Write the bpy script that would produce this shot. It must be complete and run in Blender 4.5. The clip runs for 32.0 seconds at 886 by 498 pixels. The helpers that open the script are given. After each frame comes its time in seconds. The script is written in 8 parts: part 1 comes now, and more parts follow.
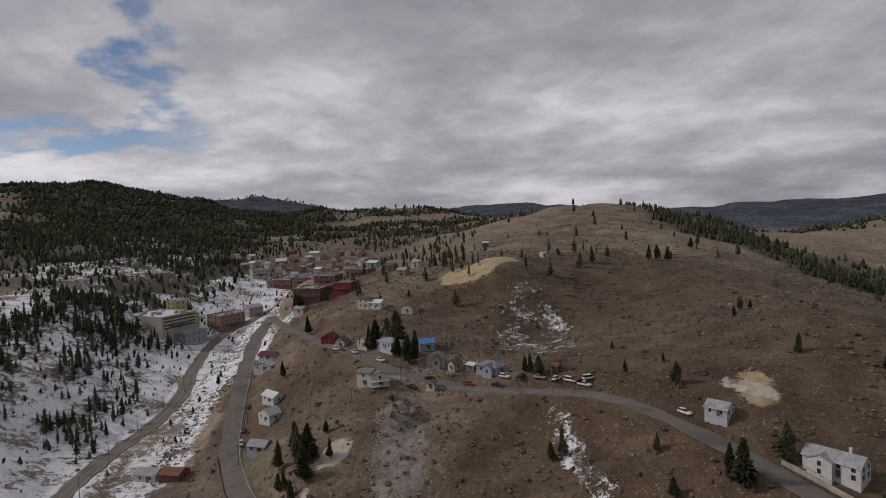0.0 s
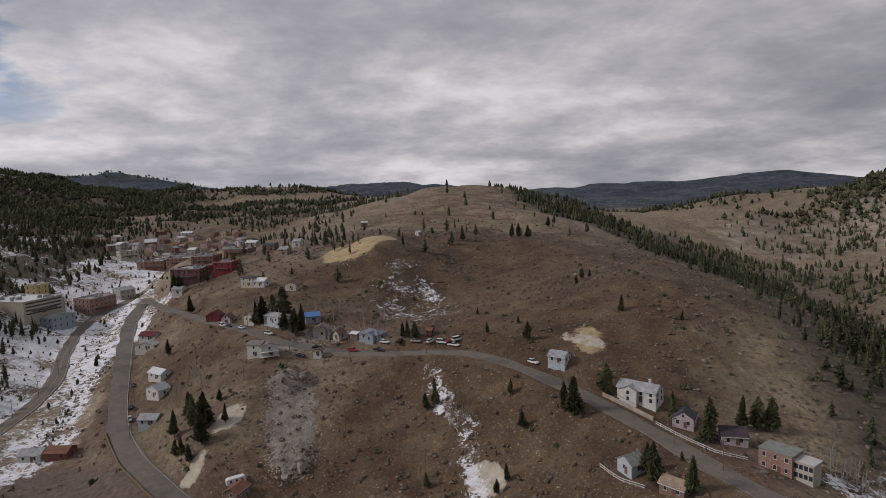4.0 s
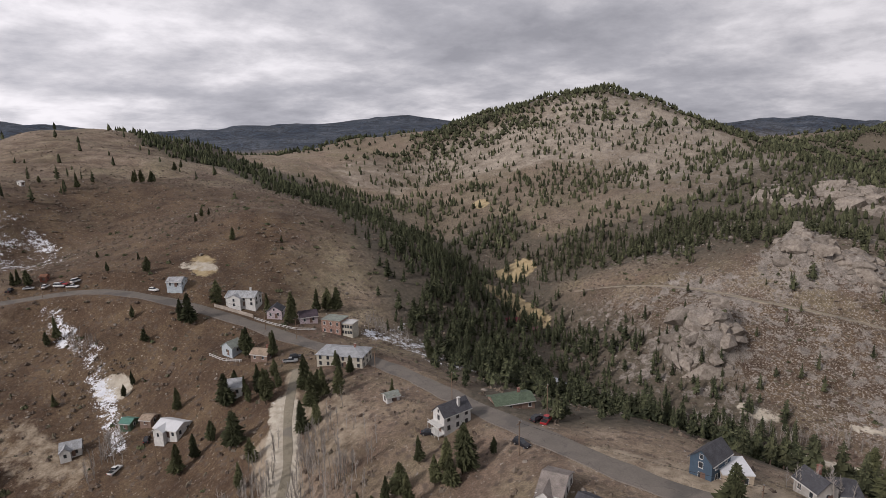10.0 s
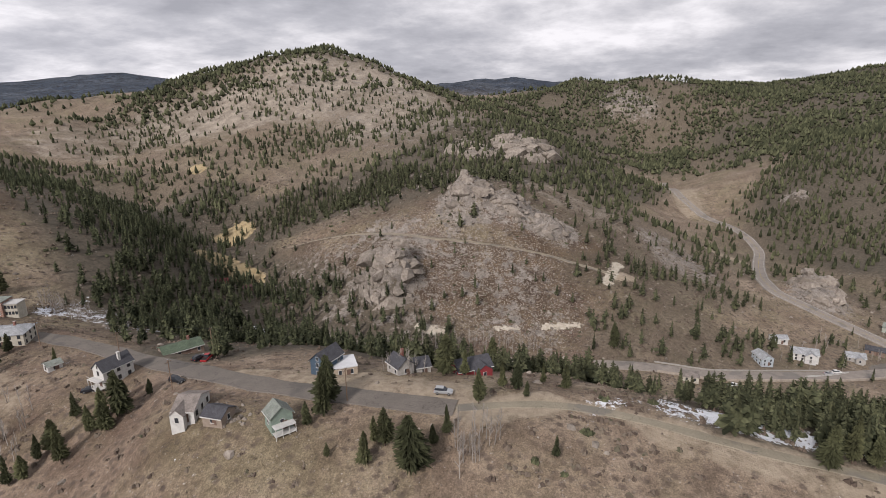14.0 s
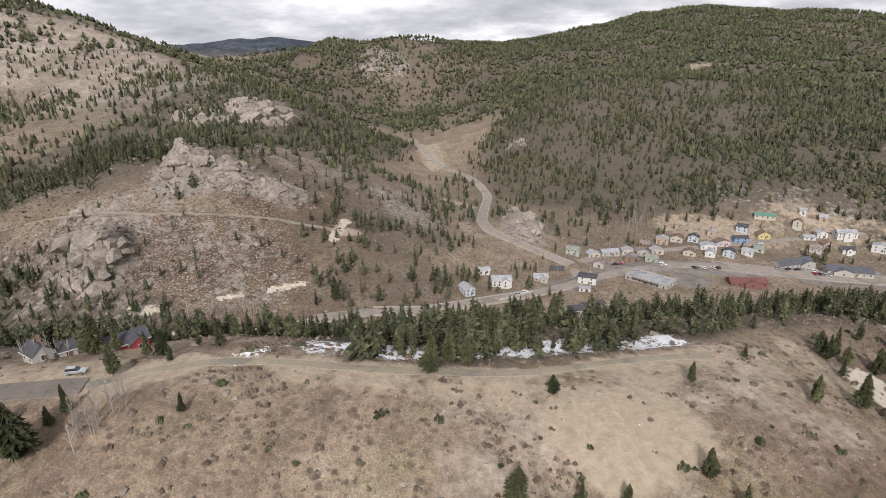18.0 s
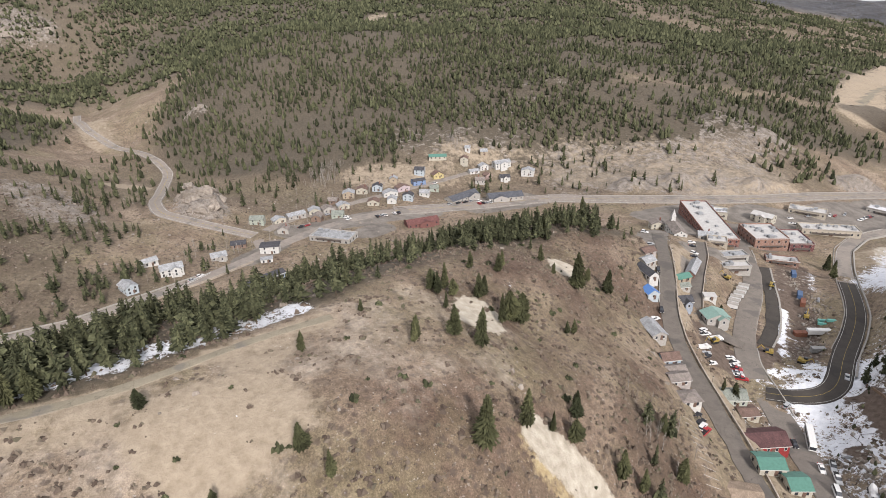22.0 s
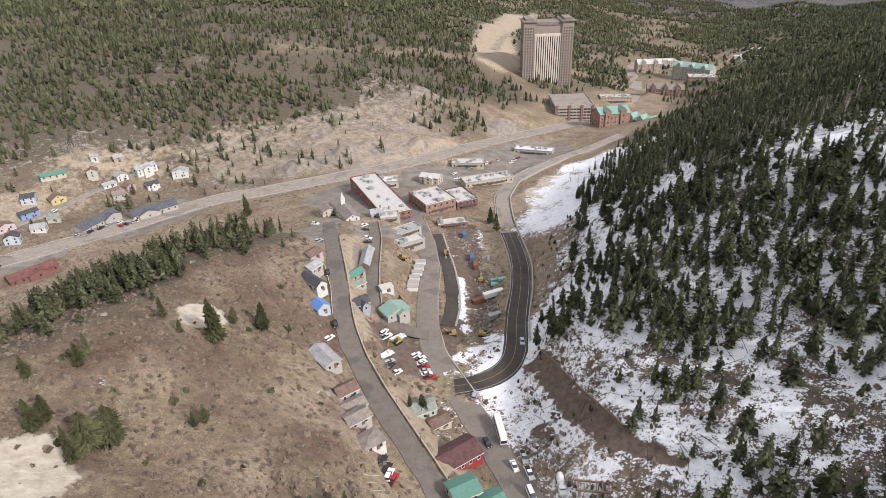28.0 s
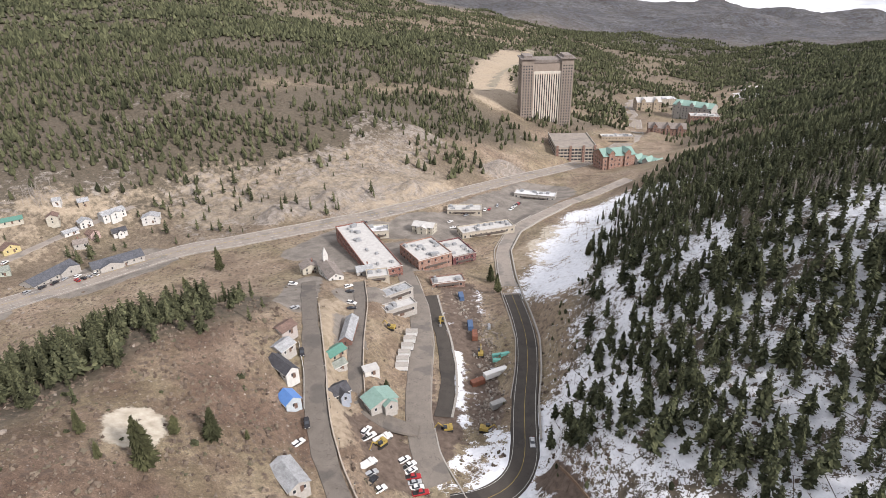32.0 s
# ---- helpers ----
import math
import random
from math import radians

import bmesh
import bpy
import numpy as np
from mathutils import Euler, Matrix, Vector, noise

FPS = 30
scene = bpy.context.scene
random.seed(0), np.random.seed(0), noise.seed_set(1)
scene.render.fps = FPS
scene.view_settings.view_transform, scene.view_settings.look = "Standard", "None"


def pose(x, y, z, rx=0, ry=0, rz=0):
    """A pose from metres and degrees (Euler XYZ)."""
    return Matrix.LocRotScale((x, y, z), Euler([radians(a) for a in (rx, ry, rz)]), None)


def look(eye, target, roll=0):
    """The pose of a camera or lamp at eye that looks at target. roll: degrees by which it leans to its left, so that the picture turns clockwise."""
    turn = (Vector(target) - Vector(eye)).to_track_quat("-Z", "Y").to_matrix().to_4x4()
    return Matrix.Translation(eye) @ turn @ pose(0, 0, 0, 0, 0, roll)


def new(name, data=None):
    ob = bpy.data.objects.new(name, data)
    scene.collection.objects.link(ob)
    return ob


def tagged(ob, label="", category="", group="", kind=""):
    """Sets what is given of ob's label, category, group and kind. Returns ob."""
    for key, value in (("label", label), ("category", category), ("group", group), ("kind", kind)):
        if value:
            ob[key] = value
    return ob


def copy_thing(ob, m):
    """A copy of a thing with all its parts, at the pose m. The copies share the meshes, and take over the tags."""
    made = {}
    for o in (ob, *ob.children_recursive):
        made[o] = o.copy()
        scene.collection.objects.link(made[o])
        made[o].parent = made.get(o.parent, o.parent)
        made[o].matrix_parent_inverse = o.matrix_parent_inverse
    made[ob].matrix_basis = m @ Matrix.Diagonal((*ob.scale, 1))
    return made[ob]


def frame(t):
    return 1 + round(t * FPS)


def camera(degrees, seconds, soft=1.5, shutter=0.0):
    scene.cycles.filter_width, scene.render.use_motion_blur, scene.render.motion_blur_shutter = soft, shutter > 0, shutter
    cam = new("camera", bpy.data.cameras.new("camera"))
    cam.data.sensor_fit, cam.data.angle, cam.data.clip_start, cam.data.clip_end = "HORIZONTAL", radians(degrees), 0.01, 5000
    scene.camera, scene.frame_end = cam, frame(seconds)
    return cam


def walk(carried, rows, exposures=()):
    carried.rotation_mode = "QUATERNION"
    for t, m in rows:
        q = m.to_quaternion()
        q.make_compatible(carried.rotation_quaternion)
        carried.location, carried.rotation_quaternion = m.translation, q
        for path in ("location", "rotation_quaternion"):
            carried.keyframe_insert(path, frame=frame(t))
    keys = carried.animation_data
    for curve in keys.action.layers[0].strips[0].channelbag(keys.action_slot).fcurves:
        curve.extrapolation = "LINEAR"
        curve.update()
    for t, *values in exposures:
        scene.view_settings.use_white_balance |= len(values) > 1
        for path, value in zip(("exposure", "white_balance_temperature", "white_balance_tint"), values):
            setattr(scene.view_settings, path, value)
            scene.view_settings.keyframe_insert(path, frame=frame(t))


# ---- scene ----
cam = camera(73.82, 32.0, soft=0.5)


def aim(x, y, z, heading, tilt, lean):
    """Camera pose from its place, compass heading, tilt and lean in degrees."""
    return pose(x, y, z, 90 + tilt, 0, -heading) @ pose(0, 0, 0, 0, 0, lean)


# seconds, x, y, z, heading, tilt, lean
PATH = [
    (0.0, 0.0, 0.0, 135.0, 0.00, -3.24, -2.26),
    (0.5, -0.1, -2.1, 135.2, 1.09, -3.37, -2.25),
    (1.0, -0.4, -4.6, 135.4, 2.51, -3.57, -2.19),
    (1.5, -0.8, -7.6, 135.7, 4.14, -3.82, -2.13),
    (2.0, -1.2, -10.9, 136.1, 4.89, -4.10, -2.14),
    (2.5, -1.7, -14.6, 136.4, 5.90, -4.40, -2.11),
    (4.5, -4.8, -32.9, 137.4, 13.85, -6.24, -1.81),
    (5.0, -5.7, -38.2, 137.8, 15.48, -6.77, -1.79),
    (5.5, -6.3, -43.3, 138.2, 17.12, -7.33, -1.79),
    (6.0, -6.9, -48.5, 138.5, 19.40, -7.90, -1.76),
    (6.5, -7.4, -53.6, 138.6, 22.21, -8.43, -1.69),
    (7.0, -7.8, -59.1, 138.8, 25.52, -8.99, -1.70),
    (7.5, -8.4, -64.8, 139.2, 28.87, -9.57, -1.68),
    (8.0, -9.1, -70.2, 139.6, 32.32, -10.12, -1.55),
    (8.5, -9.8, -75.5, 139.9, 35.85, -10.65, -1.43),
    (9.0, -10.5, -80.7, 140.2, 39.07, -11.18, -1.35),
    (9.5, -11.3, -86.1, 140.4, 41.85, -11.70, -1.32),
    (10.0, -11.9, -91.4, 140.5, 44.55, -12.20, -1.38),
    (10.5, -12.4, -96.8, 140.6, 47.48, -12.73, -1.39),
    (11.0, -12.8, -102.0, 140.7, 50.44, -13.25, -1.39),
    (11.5, -13.3, -107.4, 140.9, 53.41, -13.79, -1.39),
    (12.0, -13.7, -112.5, 141.1, 56.29, -14.31, -1.31),
    (12.5, -14.2, -117.7, 141.2, 59.47, -14.82, -1.25),
    (13.0, -14.8, -123.0, 141.6, 62.66, -15.36, -1.15),
    (13.5, -15.3, -128.2, 141.9, 65.59, -15.88, -1.06),
    (14.0, -15.6, -133.5, 142.2, 68.47, -16.40, -0.95),
    (14.5, -16.2, -139.0, 142.5, 71.25, -16.90, -0.86),
    (15.0, -16.3, -144.4, 142.5, 74.26, -17.40, -0.82),
    (15.5, -16.3, -149.5, 142.4, 77.19, -17.85, -0.72),
    (17.5, -16.5, -169.7, 142.2, 86.65, -19.76, -0.75),
    (18.0, -16.6, -175.0, 142.3, 89.47, -20.28, -0.85),
    (18.5, -16.7, -180.1, 142.3, 92.88, -20.84, -0.98),
    (19.0, -16.4, -185.0, 142.2, 96.40, -21.40, -1.05),
    (19.5, -16.2, -190.1, 142.1, 99.93, -21.96, -1.04),
    (20.0, -16.1, -195.1, 142.0, 103.83, -22.52, -1.06),
    (20.5, -15.9, -200.1, 142.0, 107.40, -23.06, -1.14),
    (21.0, -15.8, -205.2, 142.3, 110.38, -23.65, -1.27),
    (21.5, -15.4, -210.1, 142.4, 113.09, -24.21, -1.31),
    (22.0, -14.5, -215.2, 142.4, 115.97, -24.78, -1.35),
    (22.5, -13.8, -220.4, 142.5, 118.55, -25.36, -1.44),
    (23.0, -12.9, -225.6, 142.6, 121.56, -25.92, -1.56),
    (23.5, -11.7, -230.7, 142.4, 125.37, -26.46, -1.73),
    (24.0, -10.2, -235.6, 142.0, 129.48, -27.02, -1.81),
    (24.5, -8.8, -240.6, 141.7, 133.06, -27.57, -1.95),
    (25.0, -7.3, -245.7, 141.5, 136.06, -28.15, -2.10),
    (25.5, -5.6, -250.7, 141.1, 138.73, -28.73, -2.24),
    (26.0, -3.8, -255.5, 140.6, 141.17, -29.30, -2.30),
    (26.5, -1.9, -259.9, 140.3, 143.06, -29.62, -2.36),
    (28.5, 8.0, -277.7, 138.7, 145.48, -28.21, -1.99),
    (29.0, 10.8, -282.4, 138.5, 145.69, -27.88, -1.88),
    (29.5, 13.5, -286.9, 138.2, 145.88, -27.50, -1.83),
    (30.0, 16.4, -291.1, 137.8, 146.02, -27.14, -1.78),
    (30.5, 19.4, -295.2, 137.5, 146.12, -26.78, -1.67),
    (31.0, 22.4, -299.2, 137.0, 146.16, -26.41, -1.61),
    (31.5, 25.6, -303.3, 136.6, 146.18, -26.06, -1.51),
    (32.0, 29.0, -307.5, 136.1, 146.05, -25.68, -1.38),
]
EXPOSURES = [(0.0, -1.02, 6500, 17), (6.0, -0.72, 6500, 17), (9.0, -0.46, 6500, 17), (13.0, -0.14, 6500, 16), (20.0, 0.40, 6500, 14), (26.0, 0.50, 6500, 15), (32.0, 0.64, 6500, 15)]
walk(cam, [(t, aim(*row)) for t, *row in PATH], EXPOSURES)

# ---- sky, sun and exposure ----
world = bpy.data.worlds.new("sky")
scene.world = world
world.use_nodes = True
wn, wl = world.node_tree.nodes, world.node_tree.links
wn.clear()
SUN_UP, SUN_TURN = 34.0, -84.0   # degrees: height, and heading of the sun


def wnode(kind, **props):
    n = wn.new(kind)
    for key, value in props.items():
        n.inputs[key].default_value = value
    return n


sky = wn.new("ShaderNodeTexSky")
sky.sky_type, sky.sun_disc = "NISHITA", False
sky.sun_elevation, sky.sun_rotation = radians(SUN_UP), radians(SUN_TURN)
sky.altitude = 2500
coord = wn.new("ShaderNodeTexCoord")
split = wn.new("ShaderNodeSeparateXYZ")
wl.new(coord.outputs["Generated"], split.inputs[0])


def wmath(op, a, b=None):
    n = wn.new("ShaderNodeMath")
    n.operation = op
    for i, v in enumerate((a, b)):
        if v is None:
            continue
        if isinstance(v, (int, float)):
            n.inputs[i].default_value = v
        else:
            wl.new(v, n.inputs[i])
    return n.outputs[0]


# a cloud deck overhead: the direction is cut with a flat layer, so clouds crowd towards the horizon
lift = wmath("MAXIMUM", wmath("ADD", split.outputs[2], 0.24), 0.08)
flat = wn.new("ShaderNodeCombineXYZ")
wl.new(wmath("DIVIDE", split.outputs[0], lift), flat.inputs[0])
wl.new(wmath("DIVIDE", split.outputs[1], lift), flat.inputs[1])


def wnoise(scale, detail, rough, offset):
    shift = wn.new("ShaderNodeVectorMath")
    shift.operation = "ADD"
    wl.new(flat.outputs[0], shift.inputs[0])
    shift.inputs[1].default_value = (offset, offset * 0.7, offset)
    n = wn.new("ShaderNodeTexNoise")
    n.inputs["Scale"].default_value, n.inputs["Detail"].default_value, n.inputs["Roughness"].default_value = scale, detail, rough
    n.inputs["Distortion"].default_value = 0.12
    wl.new(shift.outputs[0], n.inputs["Vector"])
    return n.outputs["Fac"]


def wramp(fac, stops):
    r = wn.new("ShaderNodeValToRGB")
    wl.new(fac, r.inputs[0])
    while len(r.color_ramp.elements) < len(stops):
        r.color_ramp.elements.new(0.5)
    for e, (p, c) in zip(r.color_ramp.elements, stops):
        e.position, e.color = p, (*c, 1)
    return r.outputs[0]


big, fine = wnoise(0.9, 8, 0.55, 3.1), wnoise(2.8, 9, 0.6, 9.4)
tone = wmath("ADD", wmath("MULTIPLY", big, 0.62), wmath("MULTIPLY", fine, 0.38))
cloud = wramp(tone, [(0.36, (0.38, 0.395, 0.43)), (0.46, (0.52, 0.535, 0.57)), (0.53, (0.69, 0.70, 0.725)), (0.62, (0.98, 0.985, 1.0))])
# the deck is broken only low in the west, where blue shows between the banks
west = wn.new("ShaderNodeVectorMath")
west.operation = "DOT_PRODUCT"
wl.new(coord.outputs["Generated"], west.inputs[0])
west.inputs[1].default_value = (-math.sin(radians(34)) * math.cos(radians(12)), math.cos(radians(34)) * math.cos(radians(12)), math.sin(radians(12)))
holes = wmath("MULTIPLY", wramp(west.outputs["Value"], [(0.962, (0, 0, 0)), (0.992, (1, 1, 1))]), wramp(wnoise(1.7, 6, 0.55, 21.3), [(0.56, (0, 0, 0)), (0.62, (1, 1, 1))]))
cover = wmath("SUBTRACT", 1.0, holes)
bright = wn.new("ShaderNodeMix")
bright.data_type, bright.blend_type = "RGBA", "MULTIPLY"
bright.inputs["Factor"].default_value = 1.0
wl.new(cloud, bright.inputs["A"])
# the deck is brighter towards the veiled sun
glow = wn.new("ShaderNodeVectorMath")
glow.operation = "DOT_PRODUCT"
wl.new(coord.outputs["Generated"], glow.inputs[0])
glow.inputs[1].default_value = (math.sin(radians(SUN_TURN)), math.cos(radians(SUN_TURN)), 0.0)
wl.new(wmath("ADD", wmath("MULTIPLY", glow.outputs["Value"], 2.0), 9.6), bright.inputs["B"])
mixed = wn.new("ShaderNodeMix")
mixed.data_type = "RGBA"
wl.new(cover, mixed.inputs["Factor"])
wl.new(sky.outputs[0], mixed.inputs["A"])
wl.new(bright.outputs["Result"], mixed.inputs["B"])
back = wn.new("ShaderNodeBackground")
back.inputs["Strength"].default_value = 0.13
wl.new(mixed.outputs["Result"], back.inputs["Color"])
wout = wn.new("ShaderNodeOutputWorld")
wl.new(back.outputs[0], wout.inputs[0])

lamp = bpy.data.lights.new("sun", "SUN")
lamp.energy, lamp.angle, lamp.color = 3.9, radians(8), (1.0, 0.955, 0.90)
sun = new("sun", lamp)
sun.matrix_world = look((0, 0, 0), (-math.sin(radians(SUN_TURN)) * math.cos(radians(SUN_UP)),
                                   -math.cos(radians(SUN_TURN)) * math.cos(radians(SUN_UP)), -math.sin(radians(SUN_UP))))

# ---- materials ----
class Mat:
    """A small wrapper that makes node materials short to write."""

    def __init__(self, name):
        self.m = bpy.data.materials.new(name)
        self.m.use_nodes = True
        self.t = self.m.node_tree
        self.b = self.t.nodes["Principled BSDF"]
        self.b.inputs["Specular IOR Level"].default_value = 0.25

    def put(self, v, socket):
        if isinstance(v, (int, float)):
            socket.default_value = v
        elif isinstance(v, tuple):
            socket.default_value = (*v, 1) if len(v) == 3 and socket.type == "RGBA" else v
        else:
            self.t.links.new(v, socket)

    def node(self, kind, **ins):
        n = self.t.nodes.new(kind)
        for k, v in ins.items():
            self.put(v, n.inputs[k.replace("_", " ")])
        return n

    def place(self):
        return self.node("ShaderNodeNewGeometry").outputs["Position"]

    def noise(self, scale, detail=4.0, rough=0.55, vec=None, out="Fac"):
        n = self.node("ShaderNodeTexNoise", Scale=scale, Detail=detail, Roughness=rough)
        self.t.links.new(vec if vec is not None else self.place(), n.inputs["Vector"])
        return n.outputs[out]

    def attr(self, name):
        n = self.node("ShaderNodeAttribute")
        n.attribute_name = name
        return n.outputs["Fac"]

    def math(self, op, a, b=0.0, clamp=False):
        n = self.node("ShaderNodeMath")
        n.operation, n.use_clamp = op, clamp
        self.put(a, n.inputs[0]), self.put(b, n.inputs[1])
        return n.outputs[0]

    def ramp(self, fac, *stops):
        r = self.node("ShaderNodeValToRGB")
        self.t.links.new(fac, r.inputs[0])
        while len(r.color_ramp.elements) < len(stops):
            r.color_ramp.elements.new(0.5)
        for e, (p, c) in zip(r.color_ramp.elements, stops):
            e.position, e.color = p, ((c, c, c, 1) if isinstance(c, (int, float)) else (*c, 1))
        return r.outputs[0]

    def mix(self, fac, a, b, how="MIX"):
        n = self.node("ShaderNodeMix")
        n.data_type, n.blend_type = "RGBA", how
        self.put(fac, n.inputs["Factor"]), self.put(a, n.inputs["A"]), self.put(b, n.inputs["B"])
        return n.outputs["Result"]

    def bump(self, height, strength=0.4, dist=0.3):
        n = self.node("ShaderNodeBump", Strength=strength, Distance=dist, Height=height)
        self.t.links.new(n.outputs[0], self.b.inputs["Normal"])

    def rand(self):
        return self.node("ShaderNodeObjectInfo").outputs["Random"]

    def island(self):
        return self.node("ShaderNodeNewGeometry").outputs["Random Per Island"]

    def done(self, color, rough=0.9, metal=0.0):
        self.put(color, self.b.inputs["Base Color"])
        self.put(rough, self.b.inputs["Roughness"])
        self.put(metal, self.b.inputs["Metallic"])
        return self.m


def painted(name, color, rough=0.7, wear=0.25, scale=1.2, metal=0.0):
    """Paint or plaster with stains at two scales."""
    k = Mat(name)
    stain = k.ramp(k.noise(scale, 5, 0.6), (0.3, 1 - wear), (0.7, 1.0))
    fine = k.ramp(k.noise(scale * 9, 3), (0.3, 1 - wear * 0.5), (0.7, 1.0))
    c = k.mix(1.0, k.mix(1.0, color, stain, "MULTIPLY"), fine, "MULTIPLY")
    k.bump(k.noise(scale * 12, 2), 0.15, 0.03)
    return k.done(c, rough, metal)


def shingle(name, color, snow=0.0):
    """Roofing in courses, weathered."""
    k = Mat(name)
    rows = k.node("ShaderNodeTexBrick", Scale=2.2, Color1=color, Color2=tuple(v * 0.72 for v in color), Mortar=tuple(v * 0.5 for v in color))
    k.t.links.new(k.place(), rows.inputs["Vector"])
    c = k.mix(1.0, rows.outputs["Color"], k.ramp(k.noise(0.6, 5), (0.3, 0.7), (0.7, 1.15)), "MULTIPLY")
    k.bump(k.noise(8, 2), 0.3, 0.05)
    return k.done(c, 0.85)


def ground_material():
    k = Mat("ground")
    big, mid, fine = k.noise(0.011, 6, 0.6), k.noise(0.06, 6, 0.62), k.noise(0.45, 5, 0.65)
    grain, pebble = k.noise(2.2, 3, 0.7), k.noise(1.05, 4, 0.6)

    def spread(kind, scale, amount, lo, hi):
        edge = k.math("ADD", k.attr(kind), k.math("MULTIPLY", k.math("SUBTRACT", k.math("ADD", k.math("MULTIPLY", k.noise(scale, 7, 0.7), 0.7), k.math("MULTIPLY", k.noise(scale * 0.22, 4, 0.6), 0.3)), 0.5), amount * 1.9))
        return k.ramp(edge, (lo, 0.0), (hi, 1.0))

    grass = k.ramp(mid, (0.30, (0.116, 0.085, 0.061)), (0.48, (0.174, 0.132, 0.096)), (0.66, (0.238, 0.188, 0.140)))
    red = k.ramp(mid, (0.32, (0.066, 0.042, 0.031)), (0.66, (0.120, 0.082, 0.060)))
    base = k.mix(k.math("MULTIPLY", k.ramp(k.math("ADD", big, k.math("MULTIPLY", k.attr("brush"), 0.35)), (0.58, 0.0), (0.80, 1.0)), 0.85), grass, red)
    sere = k.ramp(k.noise(0.024, 6, 0.65), (0.44, 0.0), (0.62, 0.6))
    base = k.mix(sere, base, k.ramp(mid, (0.3, (0.120, 0.100, 0.058)), (0.7, (0.205, 0.178, 0.112))))
    base = k.mix(1.0, base, k.ramp(fine, (0.30, 0.66), (0.5, 1.0), (0.70, 1.28)), "MULTIPLY")
    base = k.mix(1.0, base, k.ramp(grain, (0.32, 0.66), (0.5, 1.0), (0.68, 1.34)), "MULTIPLY")
    # Dark bare brush, deepened to hold the cloud shade on the north hill.
    shaded_heath = k.ramp(k.math("ADD", mid, k.math("MULTIPLY", pebble, 0.5)), (0.55, (0.040, 0.024, 0.015)), (0.75, (0.075, 0.048, 0.029)), (0.95, (0.122, 0.086, 0.050)))
    base = k.mix(k.math("MULTIPLY", spread("shaded_heath", 0.05, 0.9, 0.30, 0.62), 0.9), base, k.mix(1.0, shaded_heath, k.ramp(grain, (0.32, 0.65), (0.5, 1.0), (0.68, 1.3)), "MULTIPLY"))
    scree = k.ramp(k.math("ADD", pebble, k.math("ADD", k.math("MULTIPLY", k.attr("rock"), 0.22), k.math("MULTIPLY", mid, 0.10))), (0.68, 0.0), (0.75, 0.85))
    base = k.mix(scree, base, k.ramp(grain, (0.3, (0.215, 0.190, 0.168)), (0.7, (0.345, 0.310, 0.275))))
    base = k.mix(1.0, base, k.ramp(k.noise(6.0, 2, 0.6), (0.34, 0.76), (0.66, 1.24)), "MULTIPLY")
    tuft = k.node("ShaderNodeTexVoronoi", Scale=0.34, Randomness=1.0)
    k.t.links.new(k.place(), tuft.inputs["Vector"])
    clump = k.math("ADD", tuft.outputs["Distance"], k.math("MULTIPLY", k.noise(1.6, 3), 0.5))
    thick = k.math("MULTIPLY", k.ramp(clump, (0.44, 1.0), (0.62, 0.0)), k.ramp(mid, (0.36, 0.35), (0.58, 0.95)))
    base = k.mix(thick, base, k.ramp(fine, (0.3, (0.058, 0.043, 0.034)), (0.7, (0.110, 0.085, 0.068))))
    # Pale granite soil, lightened so that it also carries the sun on the peak.
    sunlit_grus = k.ramp(k.math("ADD", mid, k.math("MULTIPLY", pebble, 0.4)), (0.55, (0.200, 0.166, 0.132)), (0.85, (0.400, 0.348, 0.285)))
    base = k.mix(spread("sunlit_grus", 0.05, 0.9, 0.36, 0.70), base, k.mix(1.0, sunlit_grus, k.ramp(fine, (0.3, 0.7), (0.7, 1.2)), "MULTIPLY"))
    floor = k.ramp(fine, (0.3, (0.046, 0.040, 0.030)), (0.7, (0.115, 0.095, 0.070)))
    base = k.mix(k.attr("wood"), base, floor)
    stone = k.ramp(k.noise(0.22, 7, 0.7), (0.30, (0.098, 0.085, 0.075)), (0.52, (0.200, 0.176, 0.153)), (0.70, (0.300, 0.272, 0.240)))
    cracks = k.node("ShaderNodeTexVoronoi", Scale=0.75, Randomness=1.0)
    cracks.feature = "DISTANCE_TO_EDGE"
    k.t.links.new(k.place(), cracks.inputs["Vector"])
    stone = k.mix(1.0, stone, k.ramp(k.math("ADD", cracks.outputs["Distance"], k.math("MULTIPLY", pebble, 0.06)), (0.03, 0.66), (0.14, 1.04)), "MULTIPLY")
    base = k.mix(spread("rock", 0.16, 1.7, 0.50, 0.66), base, stone)
    soil = k.ramp(fine, (0.25, (0.205, 0.164, 0.118)), (0.75, (0.330, 0.276, 0.208)))
    base = k.mix(spread("dirt", 0.2, 0.9, 0.38, 0.66), base, soil)
    tar = k.mix(k.ramp(k.noise(0.12, 6, 0.65), (0.35, 0.0), (0.65, 1.0)), (0.115, 0.102, 0.090), (0.205, 0.185, 0.162))
    base = k.mix(spread("paved", 0.25, 0.35, 0.42, 0.50), base, k.mix(1.0, tar, k.ramp(grain, (0.3, 0.8), (0.7, 1.15)), "MULTIPLY"))
    ochre = k.ramp(k.noise(0.3, 6, 0.65), (0.3, (0.235, 0.172, 0.090)), (0.7, (0.385, 0.315, 0.190)))
    base = k.mix(spread("ochre", 0.2, 0.9, 0.42, 0.60), base, ochre)
    pale = k.ramp(k.noise(0.4, 5), (0.3, (0.29, 0.255, 0.20)), (0.7, (0.45, 0.41, 0.34)))
    base = k.mix(spread("pale", 0.3, 0.8, 0.45, 0.60), base, pale)
